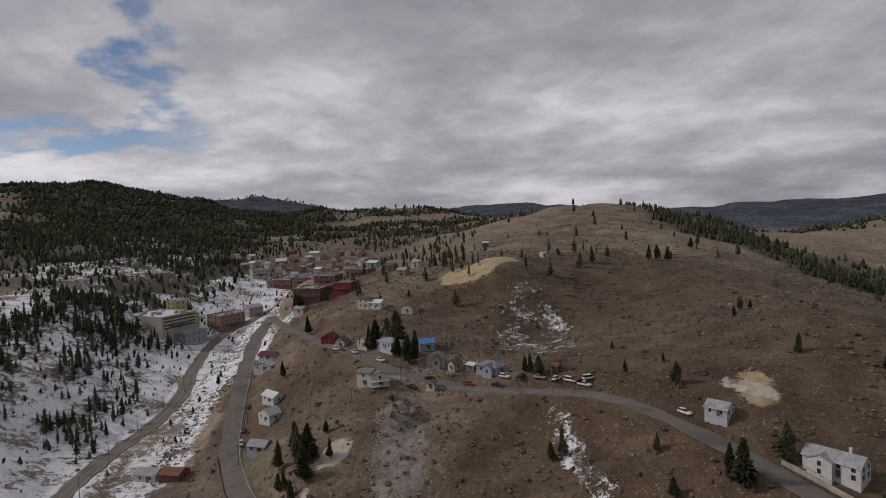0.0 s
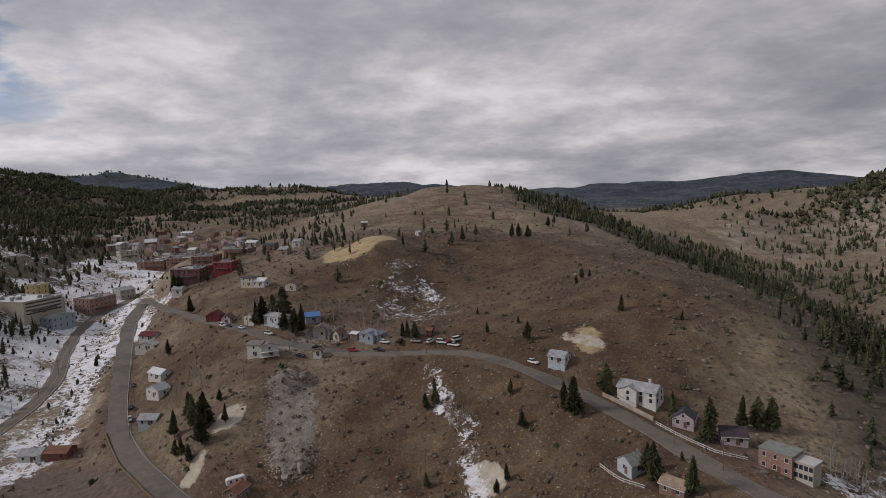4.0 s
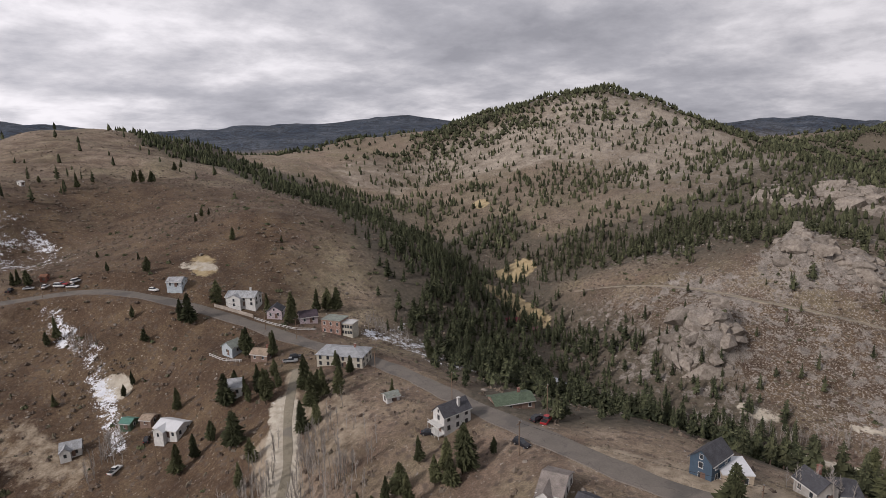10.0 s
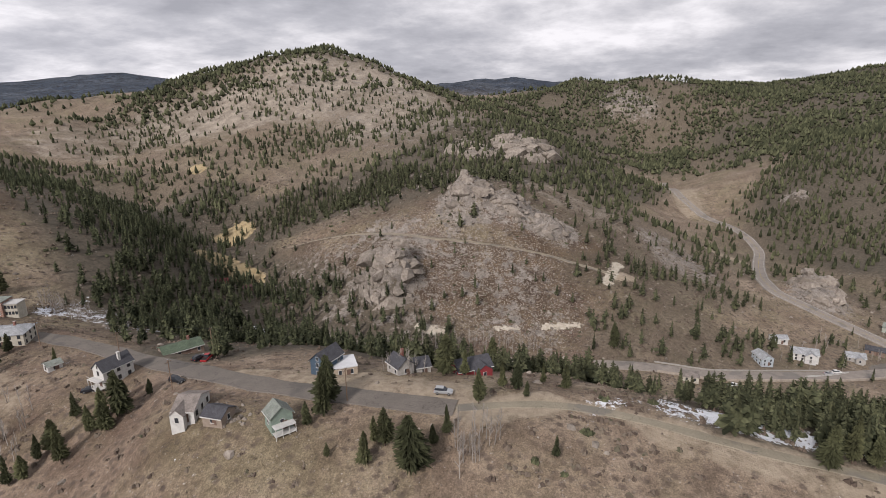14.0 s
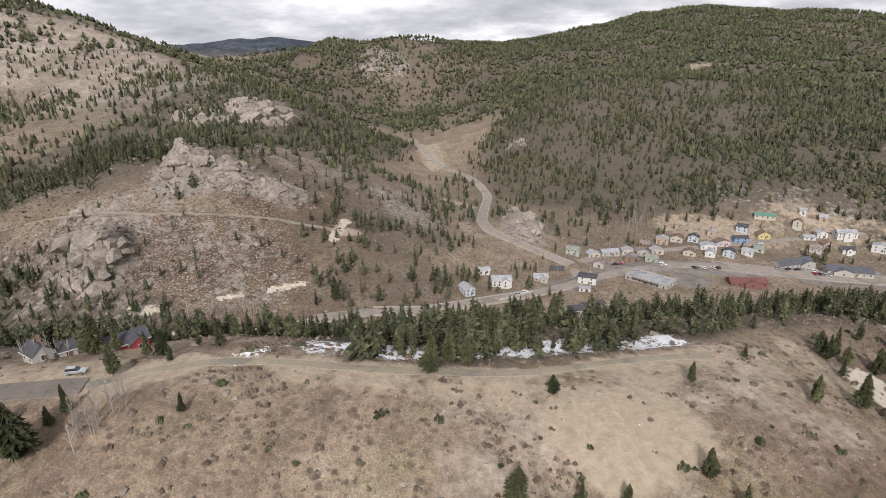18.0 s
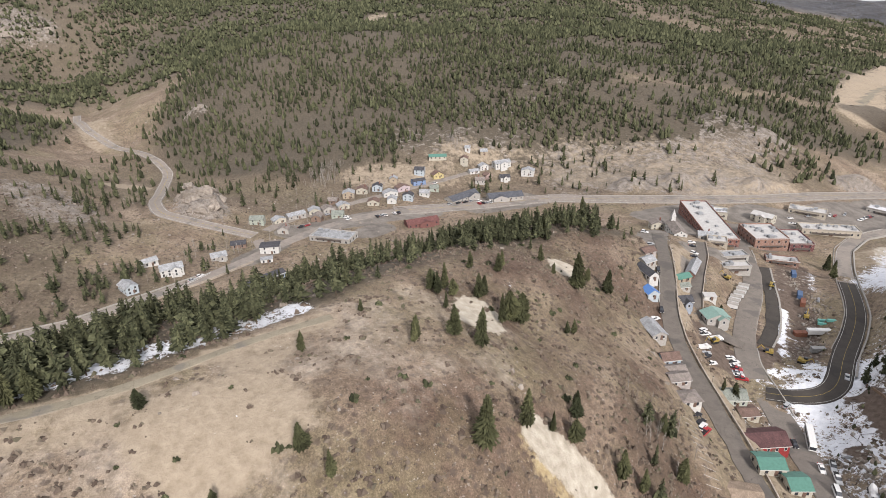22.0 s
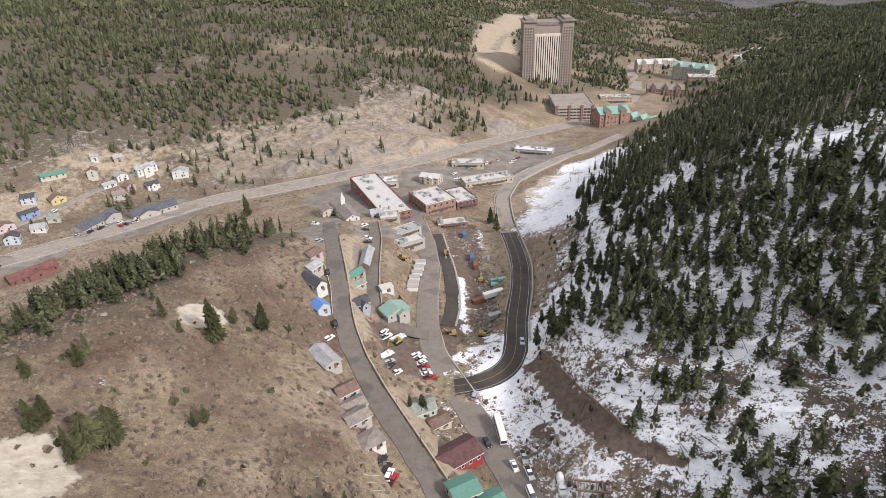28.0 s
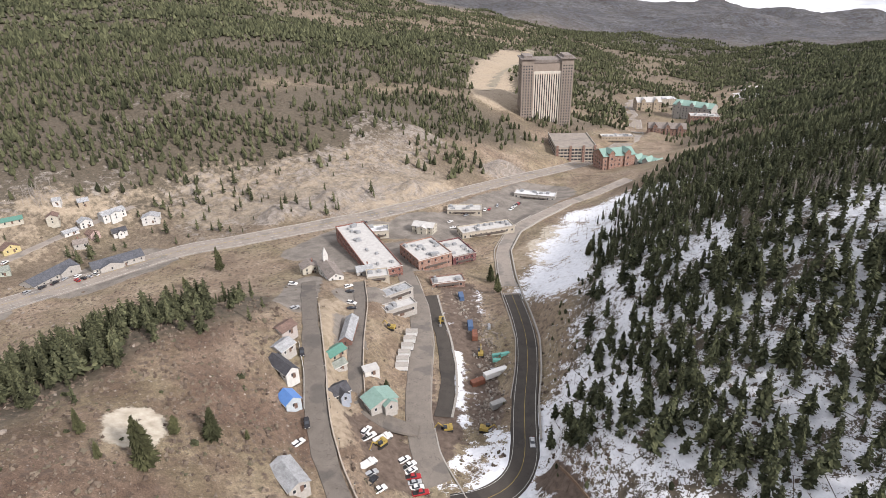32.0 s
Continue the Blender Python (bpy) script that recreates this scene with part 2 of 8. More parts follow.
    drift = k.math("ADD", k.math("SUBTRACT", k.attr("snow"), k.math("MULTIPLY", k.attr("wood"), 0.05)), k.math("ADD", k.math("MULTIPLY", k.math("SUBTRACT", k.noise(0.055, 7, 0.62), 0.5), 1.5),
                                                 k.math("MULTIPLY", k.math("SUBTRACT", k.noise(0.36, 6, 0.72), 0.5), 1.5)))
    drift = k.math("ADD", drift, k.math("MULTIPLY", k.math("SUBTRACT", k.noise(1.7, 4, 0.7), 0.5), 1.2))
    white = k.ramp(drift, (0.50, 0.0), (0.57, 1.0))
    base = k.mix(white, base, k.ramp(fine, (0.2, (0.46, 0.48, 0.52)), (0.8, (0.74, 0.755, 0.78))))
    mud = k.ramp(fine, (0.3, (0.062, 0.045, 0.036)), (0.7, (0.140, 0.108, 0.086)))
    base = k.mix(spread("mud", 0.25, 1.1, 0.45, 0.58), base, mud)
    # Far hills: forest mottle and snow caps, with bluish haze painted into the colour.
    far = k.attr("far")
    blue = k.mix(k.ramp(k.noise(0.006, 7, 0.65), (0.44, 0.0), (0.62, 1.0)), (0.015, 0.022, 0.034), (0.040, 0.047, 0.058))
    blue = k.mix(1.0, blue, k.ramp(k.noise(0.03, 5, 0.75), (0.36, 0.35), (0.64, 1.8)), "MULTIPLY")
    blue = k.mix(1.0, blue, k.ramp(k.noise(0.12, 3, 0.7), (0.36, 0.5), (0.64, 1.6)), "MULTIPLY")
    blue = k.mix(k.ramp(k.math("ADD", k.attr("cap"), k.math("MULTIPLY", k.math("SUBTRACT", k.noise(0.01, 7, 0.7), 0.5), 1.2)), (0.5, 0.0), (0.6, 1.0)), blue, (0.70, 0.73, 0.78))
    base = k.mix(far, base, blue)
    k.bump(k.math("ADD", fine, k.math("MULTIPLY", grain, 0.35)), 0.6, 0.9)
    return k.done(base, 0.95)


GROUND = ground_material()


def asphalt(name, light, blue=1.0):
    k = Mat(name)
    c = k.ramp(k.noise(0.25, 6, 0.65), (0.3, (light * 0.88, light * 0.78, light * 0.68 * blue)), (0.7, (light * 1.20, light * 1.05, light * 0.91 * blue)))
    c = k.mix(1.0, c, k.ramp(k.noise(3.0, 4), (0.3, 0.86), (0.7, 1.1)), "MULTIPLY")
    seam = k.ramp(k.math("ABSOLUTE", k.math("SUBTRACT", k.noise(0.16, 3, 0.5), 0.5)), (0.0, 0.6), (0.006, 1.0))
    c = k.mix(1.0, c, seam, "MULTIPLY")
    c = k.mix(k.ramp(k.noise(0.09, 3, 0.5), (0.56, 0.0), (0.62, 0.55)), c, tuple(light * v for v in (0.55, 0.52, 0.49)))
    k.bump(k.noise(14, 2), 0.2, 0.02)
    return k.done(c, 0.88)


ROAD_OLD, ROAD_NEW, ROAD_GREY = asphalt("road_worn", 0.122), asphalt("road_new", 0.05), asphalt("road_grey", 0.21)
ROAD_DIRT = asphalt("road_dirt", 0.155)
ROAD_TRACK = asphalt("road_track", 0.20, 0.86)


def needle_material(name, dark, light):
    k = Mat(name)
    c = k.mix(k.rand() if name.startswith("near") else k.island(), dark, light)
    c = k.mix(1.0, c, k.ramp(k.noise(0.13, 3), (0.35, 0.62), (0.65, 1.35)), "MULTIPLY")
    c = k.mix(1.0, c, k.ramp(k.noise(1.3, 4), (0.3, 0.6), (0.7, 1.35)), "MULTIPLY")
    k.b.inputs["Specular IOR Level"].default_value = 0.12
    return k.done(c, 0.95)


NEEDLE_FAR = needle_material("needles_far", (0.028, 0.032, 0.018), (0.086, 0.090, 0.050))
NEEDLE_HILL = needle_material("needles_hill", (0.021, 0.026, 0.015), (0.074, 0.080, 0.044))
NEEDLE = needle_material("near_needles", (0.032, 0.036, 0.019), (0.078, 0.080, 0.040))
BARK = painted("bark", (0.115, 0.085, 0.065), 0.95, 0.4, 3)
TWIG = painted("grey_twigs", (0.33, 0.30, 0.27), 0.95, 0.4, 2)


def shrub_material():
    k = Mat("shrub")
    c = k.ramp(k.island(), (0.0, (0.060, 0.044, 0.034)), (0.45, (0.100, 0.077, 0.060)), (0.8, (0.150, 0.122, 0.094)), (1.0, (0.064, 0.062, 0.038)))
    return k.done(c, 0.95)


SHRUB = shrub_material()


def rock_material():
    k = Mat("granite")
    c = k.ramp(k.noise(0.5, 7, 0.7), (0.3, (0.105, 0.088, 0.073)), (0.5, (0.190, 0.164, 0.138)), (0.7, (0.275, 0.245, 0.210)))
    c = k.mix(1.0, c, k.ramp(k.island(), (0.0, 0.8), (1.0, 1.2)), "MULTIPLY")
    k.bump(k.noise(1.6, 6, 0.7), 0.4, 0.2)
    return k.done(c, 0.92)


ROCK = rock_material()

# ---- relief: creeks, ridges and benches of the plan, in metres (x, y, height) ----
RELIEF = {
    "south_creek": [(-190, 700, 84), (-160, 610, 74), (-150, 520, 59), (-145, 440, 50), (-141, 380, 44), (-143, 306, 40),
                    (-140, 235, 33), (-122, 170, 27), (-100, 90, 21), (-66, 0, 14), (-32, -100, 8), (5, -205, 1),
                    (42, -310, -9), (74, -400, -14), (102, -480, -17), (140, -505, -20), (172, -545, -25), (216, -590, -27)],
    "north_creek": [(690, 1130, 58), (560, 560, 44), (420, 358, 20), (372, 215, 4), (300, 125, 4), (252, 60, 4),
                    (238, 0, 4), (250, -80, 1), (282, -160, -4), (335, -240, -12), (375, -320, -18), (400, -400, -24),
                    (420, -450, -30), (440, -500, -26), (385, -540, -29), (300, -572, -27)],
    "east_creek": [(1750, 150, -5), (1250, -60, -20), (1016, -127, -31), (914, -122, -26), (720, -165, -26), (606, -215, -31),
                   (520, -240, -27), (445, -285, -22)],
    "lower_creek": [(250, -650, -33), (228, -756, -45), (235, -850, -54), (245, -950, -66), (254, -1168, -92),
                    (240, -1371, -111), (190, -1600, -125), (140, -1900, -135), (300, -2600, -190)],
    "spur_crest": [(-125, 520, 78), (-105, 440, 74), (-75, 350, 72), (-45, 280, 70), (-28, 238, 66), (-8, 236, 62),
                   (22, 222, 66), (54, 208, 69), (74, 182, 68), (87, 170, 66), (100, 152, 60), (103, 103, 55),
                   (101, 66, 56), (97, 30, 57), (100, -10, 61), (112, -63, 64), (101, -86, 66), (118, -115, 64),
                   (118, -150, 62), (114, -200, 58), (118, -255, 55), (150, -290, 50), (166, -330, 40), (180, -365, 26),
                   (214, -398, 22), (231, -423, 13), (222, -455, 2), (214, -500, -10)],
    "spur_south_side": [(-82, 240, 40), (-43, 203, 52), (-19, 219, 60), (-16, 177, 40), (23, 129, 32), (47, 104, 36),
                        (48, 148, 42), (40, 190, 55), (44, 164, 49), (65, 135, 50), (78, 122, 52), (72, 66, 50),
                        (30, 70, 30), (74, -30, 62), (78, -56, 64), (60, -10, 50), (45, -90, 48), (92, -219, 56),
                        (60, -170, 48), (76, -240, 53), (73, -281, 40), (96, -325, 28), (113, -317, 34), (79, -385, -9),
                        (128, -380, 6), (150, -400, 4), (172, -436, 2), (130, -410, -6), (146, -460, -17), (107, -287, 48),
                        (128, -345, 25), (55, -320, 0)],
    "spur_north_side": [(142, 103, 48), (165, 60, 36), (190, 30, 20), (213, 56, 15), (150, -20, 48), (180, -60, 28),
                        (160, -100, 46), (205, -130, 16), (178, -200, 40), (230, -220, 8), (178, -271, 43), (250, -300, 2),
                        (215, -340, 24), (290, -390, -12), (262, -440, -10), (300, -480, -22), (155, 150, 58)],
    "north_hill": [(126, 210, 82), (128, 249, 88), (146, 224, 91), (50, 317, 66), (28, 290, 72), (36, 362, 101), (10, 352, 86),
                   (137, 391, 99), (152, 423, 98), (95, 350, 82), (160, 520, 119), (190, 640, 132), (202, 722, 138), (126, 739, 136),
                   (249, 707, 129), (300, 690, 118), (330, 600, 92), (60, 900, 122), (-40, 640, 95), (-20, 480, 96), (230, 330, 82),
                   (260, 220, 58), (220, 150, 50), (330, 330, 52), (300, 440, 75), (420, 520, 50)],
    "peak": [(965, 462, 192), (905, 560, 178), (846, 700, 142), (763, 836, 117), (673, 905, 98), (816, 533, 141),
             (667, 453, 89), (635, 559, 63), (671, 268, 66), (594, 131, 72), (642, 114, 82), (588, 16, 62), (485, 350, 48),
             (382, 5, 63), (364, -41, 42), (333, 13, 38), (304, 27, 34), (304, 105, 9), (335, 101, 31), (351, -62, 29), (266, -8, 9),
             (420, 90, 50), (440, 190, 38), (518, -116, 16), (347, -106, 20), (296, -147, 0), (239, -84, 6), (430, -150, 2),
             (1030, 390, 150), (1060, 300, 118), (760, 60, 78), (860, -20, 30), (900, 200, 100), (1250, 500, 110),
             (1100, 800, 110)],
    "east_hills": [(1550, -67, 130), (1392, -34, 70), (1555, 130, 118), (1580, -200, 116), (1250, -200, 20), (1570, -300, 96),
                   (910, -395, 74), (800, -330, 40), (712, -279, 4), (1010, -520, 70), (620, -330, -8), (530, -300, -14),
                   (442, -241, -10), (474, -478, -9), (500, -520, 0), (547, -590, 17), (543, -627, 32), (400, -620, -14),
                   (389, -732, -2), (330, -660, -22), (359, -751, -12), (700, -700, 40), (900, -800, 60), (1200, -700, 90),
                   (393, -1007, -18), (340, -960, -40), (438, -1039, -24), (602, -1051, 30), (651, -1635, -44), (420, -1250, -50), (900, -1300, 10),
                   (610, -430, 6), (680, -520, 24)],
    "south_hill": [(40, -400, 8), (58, -441, 16), (14, -443, 31), (31, -487, 40), (60, -475, 20), (16, -537, 58), (86, -529, 14),
                   (88, -640, 14), (130, -580, -14), (140, -680, -22), (6, -835, 32), (100, -800, -6), (-80, -420, 62), (-90, -560, 90), (-120, -800, 95),
                   (-60, -280, 40), (-150, -150, 70), (-190, 0, 75), (-200, 120, 68), (-195, 210, 56), (-210, 300, 66),
                   (-240, 400, 78), (-200, 416, 56), (-330, 280, 90), (-300, 520, 92), (-500, 500, 120), (60, -1150, -40),
                   (-60, -1300, 0), (40, -1800, -90), (-300, -1500, 20), (-230, 640, 92), (-178, 250, 41)],
    "west_hills": [(-649, 1317, 212), (-744, 1301, 232), (-879, 1214, 224), (-533, 1283, 176), (-412, 1222, 136), (-296, 1152, 108), (-725, 1745, 160), (-677, 1871, 158), (-318, 1964, 140), (-690, 2400, 244), (-500, 1000, 130),
                   (-350, 800, 112), (-195, 800, 96), (-129, 604, 73), (-165, 723, 92), (-770, 2483, 236), (-582, 2533, 200),
                   (-443, 2561, 165), (-386, 1345, 132), (-288, 1369, 164), (-226, 1381, 148), (-74, 1397, 153), (11, 1399, 142),
                   (100, 1150, 118), (250, 1000, 100), (400, 1100, 80), (-250, 1050, 110), (-20, 760, 112)],
    "far_range": [(-515, 4269, 185), (76, 4299, 166), (364, 4284, 192), (506, 4270, 198), (893, 4206, 193), (1180, 3900, 120),
                  (1498, 3492, 88), (1740, 3377, 124), (2111, 3159, 146), (2340, 2960, 160), (2544, 2767, 164), (2720, 2590, 120),
                  (2430, 835, 115), (2505, 517, 144), (2541, 350, 102), (1975, -325, 80), (1940, -587, 130), (1889, -760, 180),
                  (1843, -885, 200), (1700, -1300, 160), (1200, -1700, 60), (1706, 4044, 58), (2244, 3888, 62), (1963, 3814, 116), (1900, 4600, 10), (2700, 4300, 10), (2250, 672, 112), (2699, 566, 142), (2937, 410, 70), (2800, -100, 50), (3300, -500, 30), (3300, 300, 40), (3300, 1000, 50), (3900, -300, 0), (955, -3992, -90), (605, -4063, -140), (230, -4102, -160),
                  (-17, -4107, -170), (191, -2501, -105), (-27, -2506, -60), (-400, -2500, 0), (500, -2500, -150), (2500, -2500, 40)],
    "rim": [(-4800, 4800, 120), (-4800, 0, 150), (-4800, -4800, 0), (0, -4900, -220), (4800, -4800, -100), (4800, 0, -60),
            (4800, 4800, -40), (0, 4900, 100), (-1500, 1500, 230), (-1200, 0, 160), (-1500, -2500, 60), (-2200, 3500, 220),
            (1000, 2000, 60), (1500, 1200, 60), (200, 2000, 110), (0, 3000, 130)],
}
_ctl = np.array([p for line in RELIEF.values() for p in line], float)
_SOFT = 14.0
_d = np.hypot(_ctl[:, None, 0] - _ctl[None, :, 0], _ctl[:, None, 1] - _ctl[None, :, 1])
_w = np.linalg.solve(np.sqrt(_d ** 2 + _SOFT ** 2) + 0.02 * np.eye(len(_ctl)), _ctl[:, 2] - 40.0)


def relief(x, y):
    """Smooth height of the land between the lines of the plan."""
    x, y = np.atleast_1d(np.asarray(x, float)), np.atleast_1d(np.asarray(y, float))
    out = np.empty(len(x))
    for i in range(0, len(x), 8192):
        a, b = x[i:i + 8192], y[i:i + 8192]
        r2 = (a[:, None] - _ctl[None, :, 0]) ** 2 + (b[:, None] - _ctl[None, :, 1]) ** 2
        out[i:i + 8192] = (np.sqrt(r2 + _SOFT ** 2) * _w).sum(1) + 40.0
    return out


def lattice(x, y, size, seed):
    """Value noise in -1..1 with cells of that size."""
    u, v = np.asarray(x, float) / size, np.asarray(y, float) / size
    i, j = np.floor(u).astype(np.int64), np.floor(v).astype(np.int64)
    fu, fv = u - i, v - j
    fu, fv = fu * fu * (3 - 2 * fu), fv * fv * (3 - 2 * fv)

    def h(a, b):
        n = (a * 374761393 + b * 668265263 + seed * 974711) & 0x7FFFFFFF
        n = ((n ^ (n >> 13)) * 1274126177) & 0x7FFFFFFF
        return ((n ^ (n >> 16)) & 0xFFFF) / 32767.5 - 1.0

    return (h(i, j) * (1 - fu) + h(i + 1, j) * fu) * (1 - fv) + (h(i, j + 1) * (1 - fu) + h(i + 1, j + 1) * fu) * fv

# ---- roads of the plan: centre line, width, surface ----
ROADS = {
    "upper_road": ([(-140, 470), (-116, 417), (-76, 331), (-59, 305), (-40, 276), (-25, 256), (-2, 241), (14, 229), (31, 220), (52, 212), (63, 199),
                    (72, 183), (82, 168), (90, 154), (98, 136), (103, 112), (108, 92), (112, 72), (112, 53), (109, 32), (105, 10), (102, -8),
                    (98, -28), (96, -45), (98, -62), (99, -78), (101, -90)], 7.0, "old"),
    "lower_road": ([(-139, 458), (-139, 430), (-131, 390), (-112, 316), (-100, 266), (-93, 242), (-77, 207), (-63, 186), (-47, 166), (-36, 152), (-18, 128),
                    (0, 90)], 8.5, "old"),
    "gulch_road": ([(-150, 520), (-156, 493), (-164, 473), (-172, 450), (-170, 413), (-158, 359), (-146, 320), (-145, 288), (-150, 256), (-150, 229),
                    (-146, 205), (-130, 150), (-105, 75)], 8.0, "old"),
    "drive": ([(90, 90), (80, 77), (70, 64), (65, 53), (60, 44), (48, 34)], 3.0, "track"),
    "ridge_track": ([(101, -90), (106, -98), (112, -107), (115, -120), (115, -137), (113, -156), (115, -173), (115, -190), (119, -205), (126, -222), (129, -238), (131, -250)], 3.4, "track"),
    "terrace_street": ([(238, -492), (208, -464), (182, -440), (169, -428), (158, -417), (147, -407), (132, -396), (113, -385), (94, -375), (77, -366), (60, -356), (40, -345)], 7.0, "old"),
    "middle_street": ([(217, -507), (197, -486), (178, -461), (165, -445), (154, -433), (146, -427), (136, -431), (128, -436)], 5.5, "old"),
    "main_street": ([(222, -550), (209, -538), (184, -514), (163, -488), (150, -467), (136, -446), (119, -427), (103, -416), (88, -406), (71, -393), (53, -378), (36, -364), (15, -340)], 9.5, "dirt"),
    "new_street": ([(186, -528), (173, -513), (157, -496), (144, -480), (134, -465), (127, -450)], 6.0, "new"),
    "bypass_bridge": ([(165, -800), (180, -754), (192, -725), (197, -684), (197, -645), (185, -606), (165, -573), (150, -551)], 9.0, "grey"),
    "bypass": ([(150, -551), (142, -540), (122, -512), (112, -492), (104, -472), (93, -450), (85, -436), (86, -426), (92, -418), (100, -414)], 9.0, "new"),
    "highway": ([(386, -370), (383, -402), (383, -435), (380, -475), (370, -508), (347, -532), (322, -565), (298, -605), (279, -661), (266, -748), (252, -839), (241, -923),
                 (238, -1048), (258, -1150), (288, -1240), (325, -1320), (346, -1410), (340, -1520)], 19.0, "grey"),
    "village_road": ([(262, -105), (273, -134), (278, -160), (292, -187), (312, -224), (330, -250), (348, -272), (368, -305), (382, -340), (386, -370)], 9.0, "grey"),
    "village_street": ([(348, -262), (372, -262), (399, -290), (415, -335), (428, -385), (441, -440), (448, -480), (448, -520)], 7.0, "grey"),
    "canyon_road": ([(372, -262), (405, -228), (430, -207), (470, -204), (555, -212), (615, -220), (655, -212), (700, -194), (730, -172), (790, -145), (880, -128), (990, -120)], 10.0, "grey"),
    "bench_trail": ([(338, 130), (335, 101), (333, 55), (333, 13), (342, -30), (351, -62), (349, -106)], 3.0, "track"),
    "clearing_road": ([(430, -1010), (461, -1088), (520, -1240), (580, -1420), (636, -1587), (715, -1600), (797, -1581)], 14.0, "track"),
}


def dense(line, step):
    p = np.array(line, float)
    seg = np.hypot(*np.diff(p, axis=0).T)
    s = np.concatenate([[0], np.cumsum(seg)])
    n = max(2, int(s[-1] / step))
    q = np.linspace(0, s[-1], n)
    out = np.stack([np.interp(q, s, p[:, 0]), np.interp(q, s, p[:, 1])], 1)
    for _ in range(3):
        out[1:-1] = (out[:-2] + 2 * out[1:-1] + out[2:]) / 4
    return out


def smooth(v, n):
    v = v.copy()
    for _ in range(n):
        v[1:-1] = (v[:-2] + 2 * v[1:-1] + v[2:]) / 4
    return v


def segment_reach(x, y, pts):
    """Distance to a line and the place along it, for many points."""
    best, along = np.full(len(x), 1e9), np.zeros(len(x))
    for i in range(len(pts) - 1):
        a, b = pts[i], pts[i + 1]
        d = b - a
        t = np.clip(((x - a[0]) * d[0] + (y - a[1]) * d[1]) / (d @ d + 1e-9), 0, 1)
        r = np.hypot(x - a[0] - t * d[0], y - a[1] - t * d[1])
        m = r < best
        best[m], along[m] = r[m], i + t[m]
    return best, along


LINES = {}
for key, (line, width, surface) in ROADS.items():
    pts = dense(line, 6.0)
    LINES[key] = (pts, smooth(relief(pts[:, 0], pts[:, 1]), 25), width, surface)


def step01(v, a, b):
    t = np.clip((v - a) / (b - a), 0, 1)
    return t * t * (3 - 2 * t)


def land(x, y):
    """Height of the built ground: the relief, its roughness, and the benches cut for the roads."""
    x, y = np.atleast_1d(np.asarray(x, float)), np.atleast_1d(np.asarray(y, float))
    z = relief(x, y)
    out = np.hypot(x - 80, (y + 100) * 0.8)
    wild = step01(out, 260, 900)
    z = z + lattice(x, y, 26, 3) * (0.9 + 2.0 * wild) + lattice(x, y, 9, 5) * 0.35 + wild * (lattice(x, y, 95, 7) * 7 + lattice(x, y, 47, 8) * 4)
    z = z + step01(out, 1300, 2600) * (lattice(x, y, 420, 11) * 26 + lattice(x, y, 190, 12) * 11)
    z = z + step01(-y, 1700, 2600) * (lattice(x, y, 520, 13) * 38 + lattice(x, y, 230, 14) * 20)
    crag = np.zeros(len(x))
    for cx, cy, r, h in CRAGS:
        d = np.hypot(x - cx, y - cy)
        crag = np.maximum(crag, h * step01(d, r, r * 0.35) * (0.75 + 0.6 * np.abs(lattice(x, y, 11, 21)) + 0.35 * np.abs(lattice(x, y, 5.5, 22))))
    z = z + crag
    for pts, high, width, _ in LINES.values():
        lo, hi = pts.min(0) - 30, pts.max(0) + 30
        m = np.where((x > lo[0]) & (x < hi[0]) & (y > lo[1]) & (y < hi[1]))[0]
        if not len(m):
            continue
        r, s = segment_reach(x[m], y[m], pts)
        f = step01(r, width / 2 + 9, width / 2 + 1.5)
        z[m] = z[m] * (1 - f) + np.interp(s, np.arange(len(high)), high) * f
    return z


# rocky knobs: x, y, radius, height
CRAGS = [(286, 20, 22, 15), (376, 0, 20, 10), (383, -30, 20, 8), (380, -56, 15, 6), (452, -236, 20, 10), (425, -236, 16, 8), (359, -751, 30, 5), (395, -728, 26, 4), (-18, 182, 9, 3),
         (-19, 220, 8, 4), (600, 15, 40, 10), (560, 60, 30, 7), (1392, -34, 60, 12), (735, -265, 16, 6), (40, -60, 14, 4), (352, -574, 15, 6), (334, -614, 15, 6), (300, -668, 13, 5), (281, -788, 15, 7)]

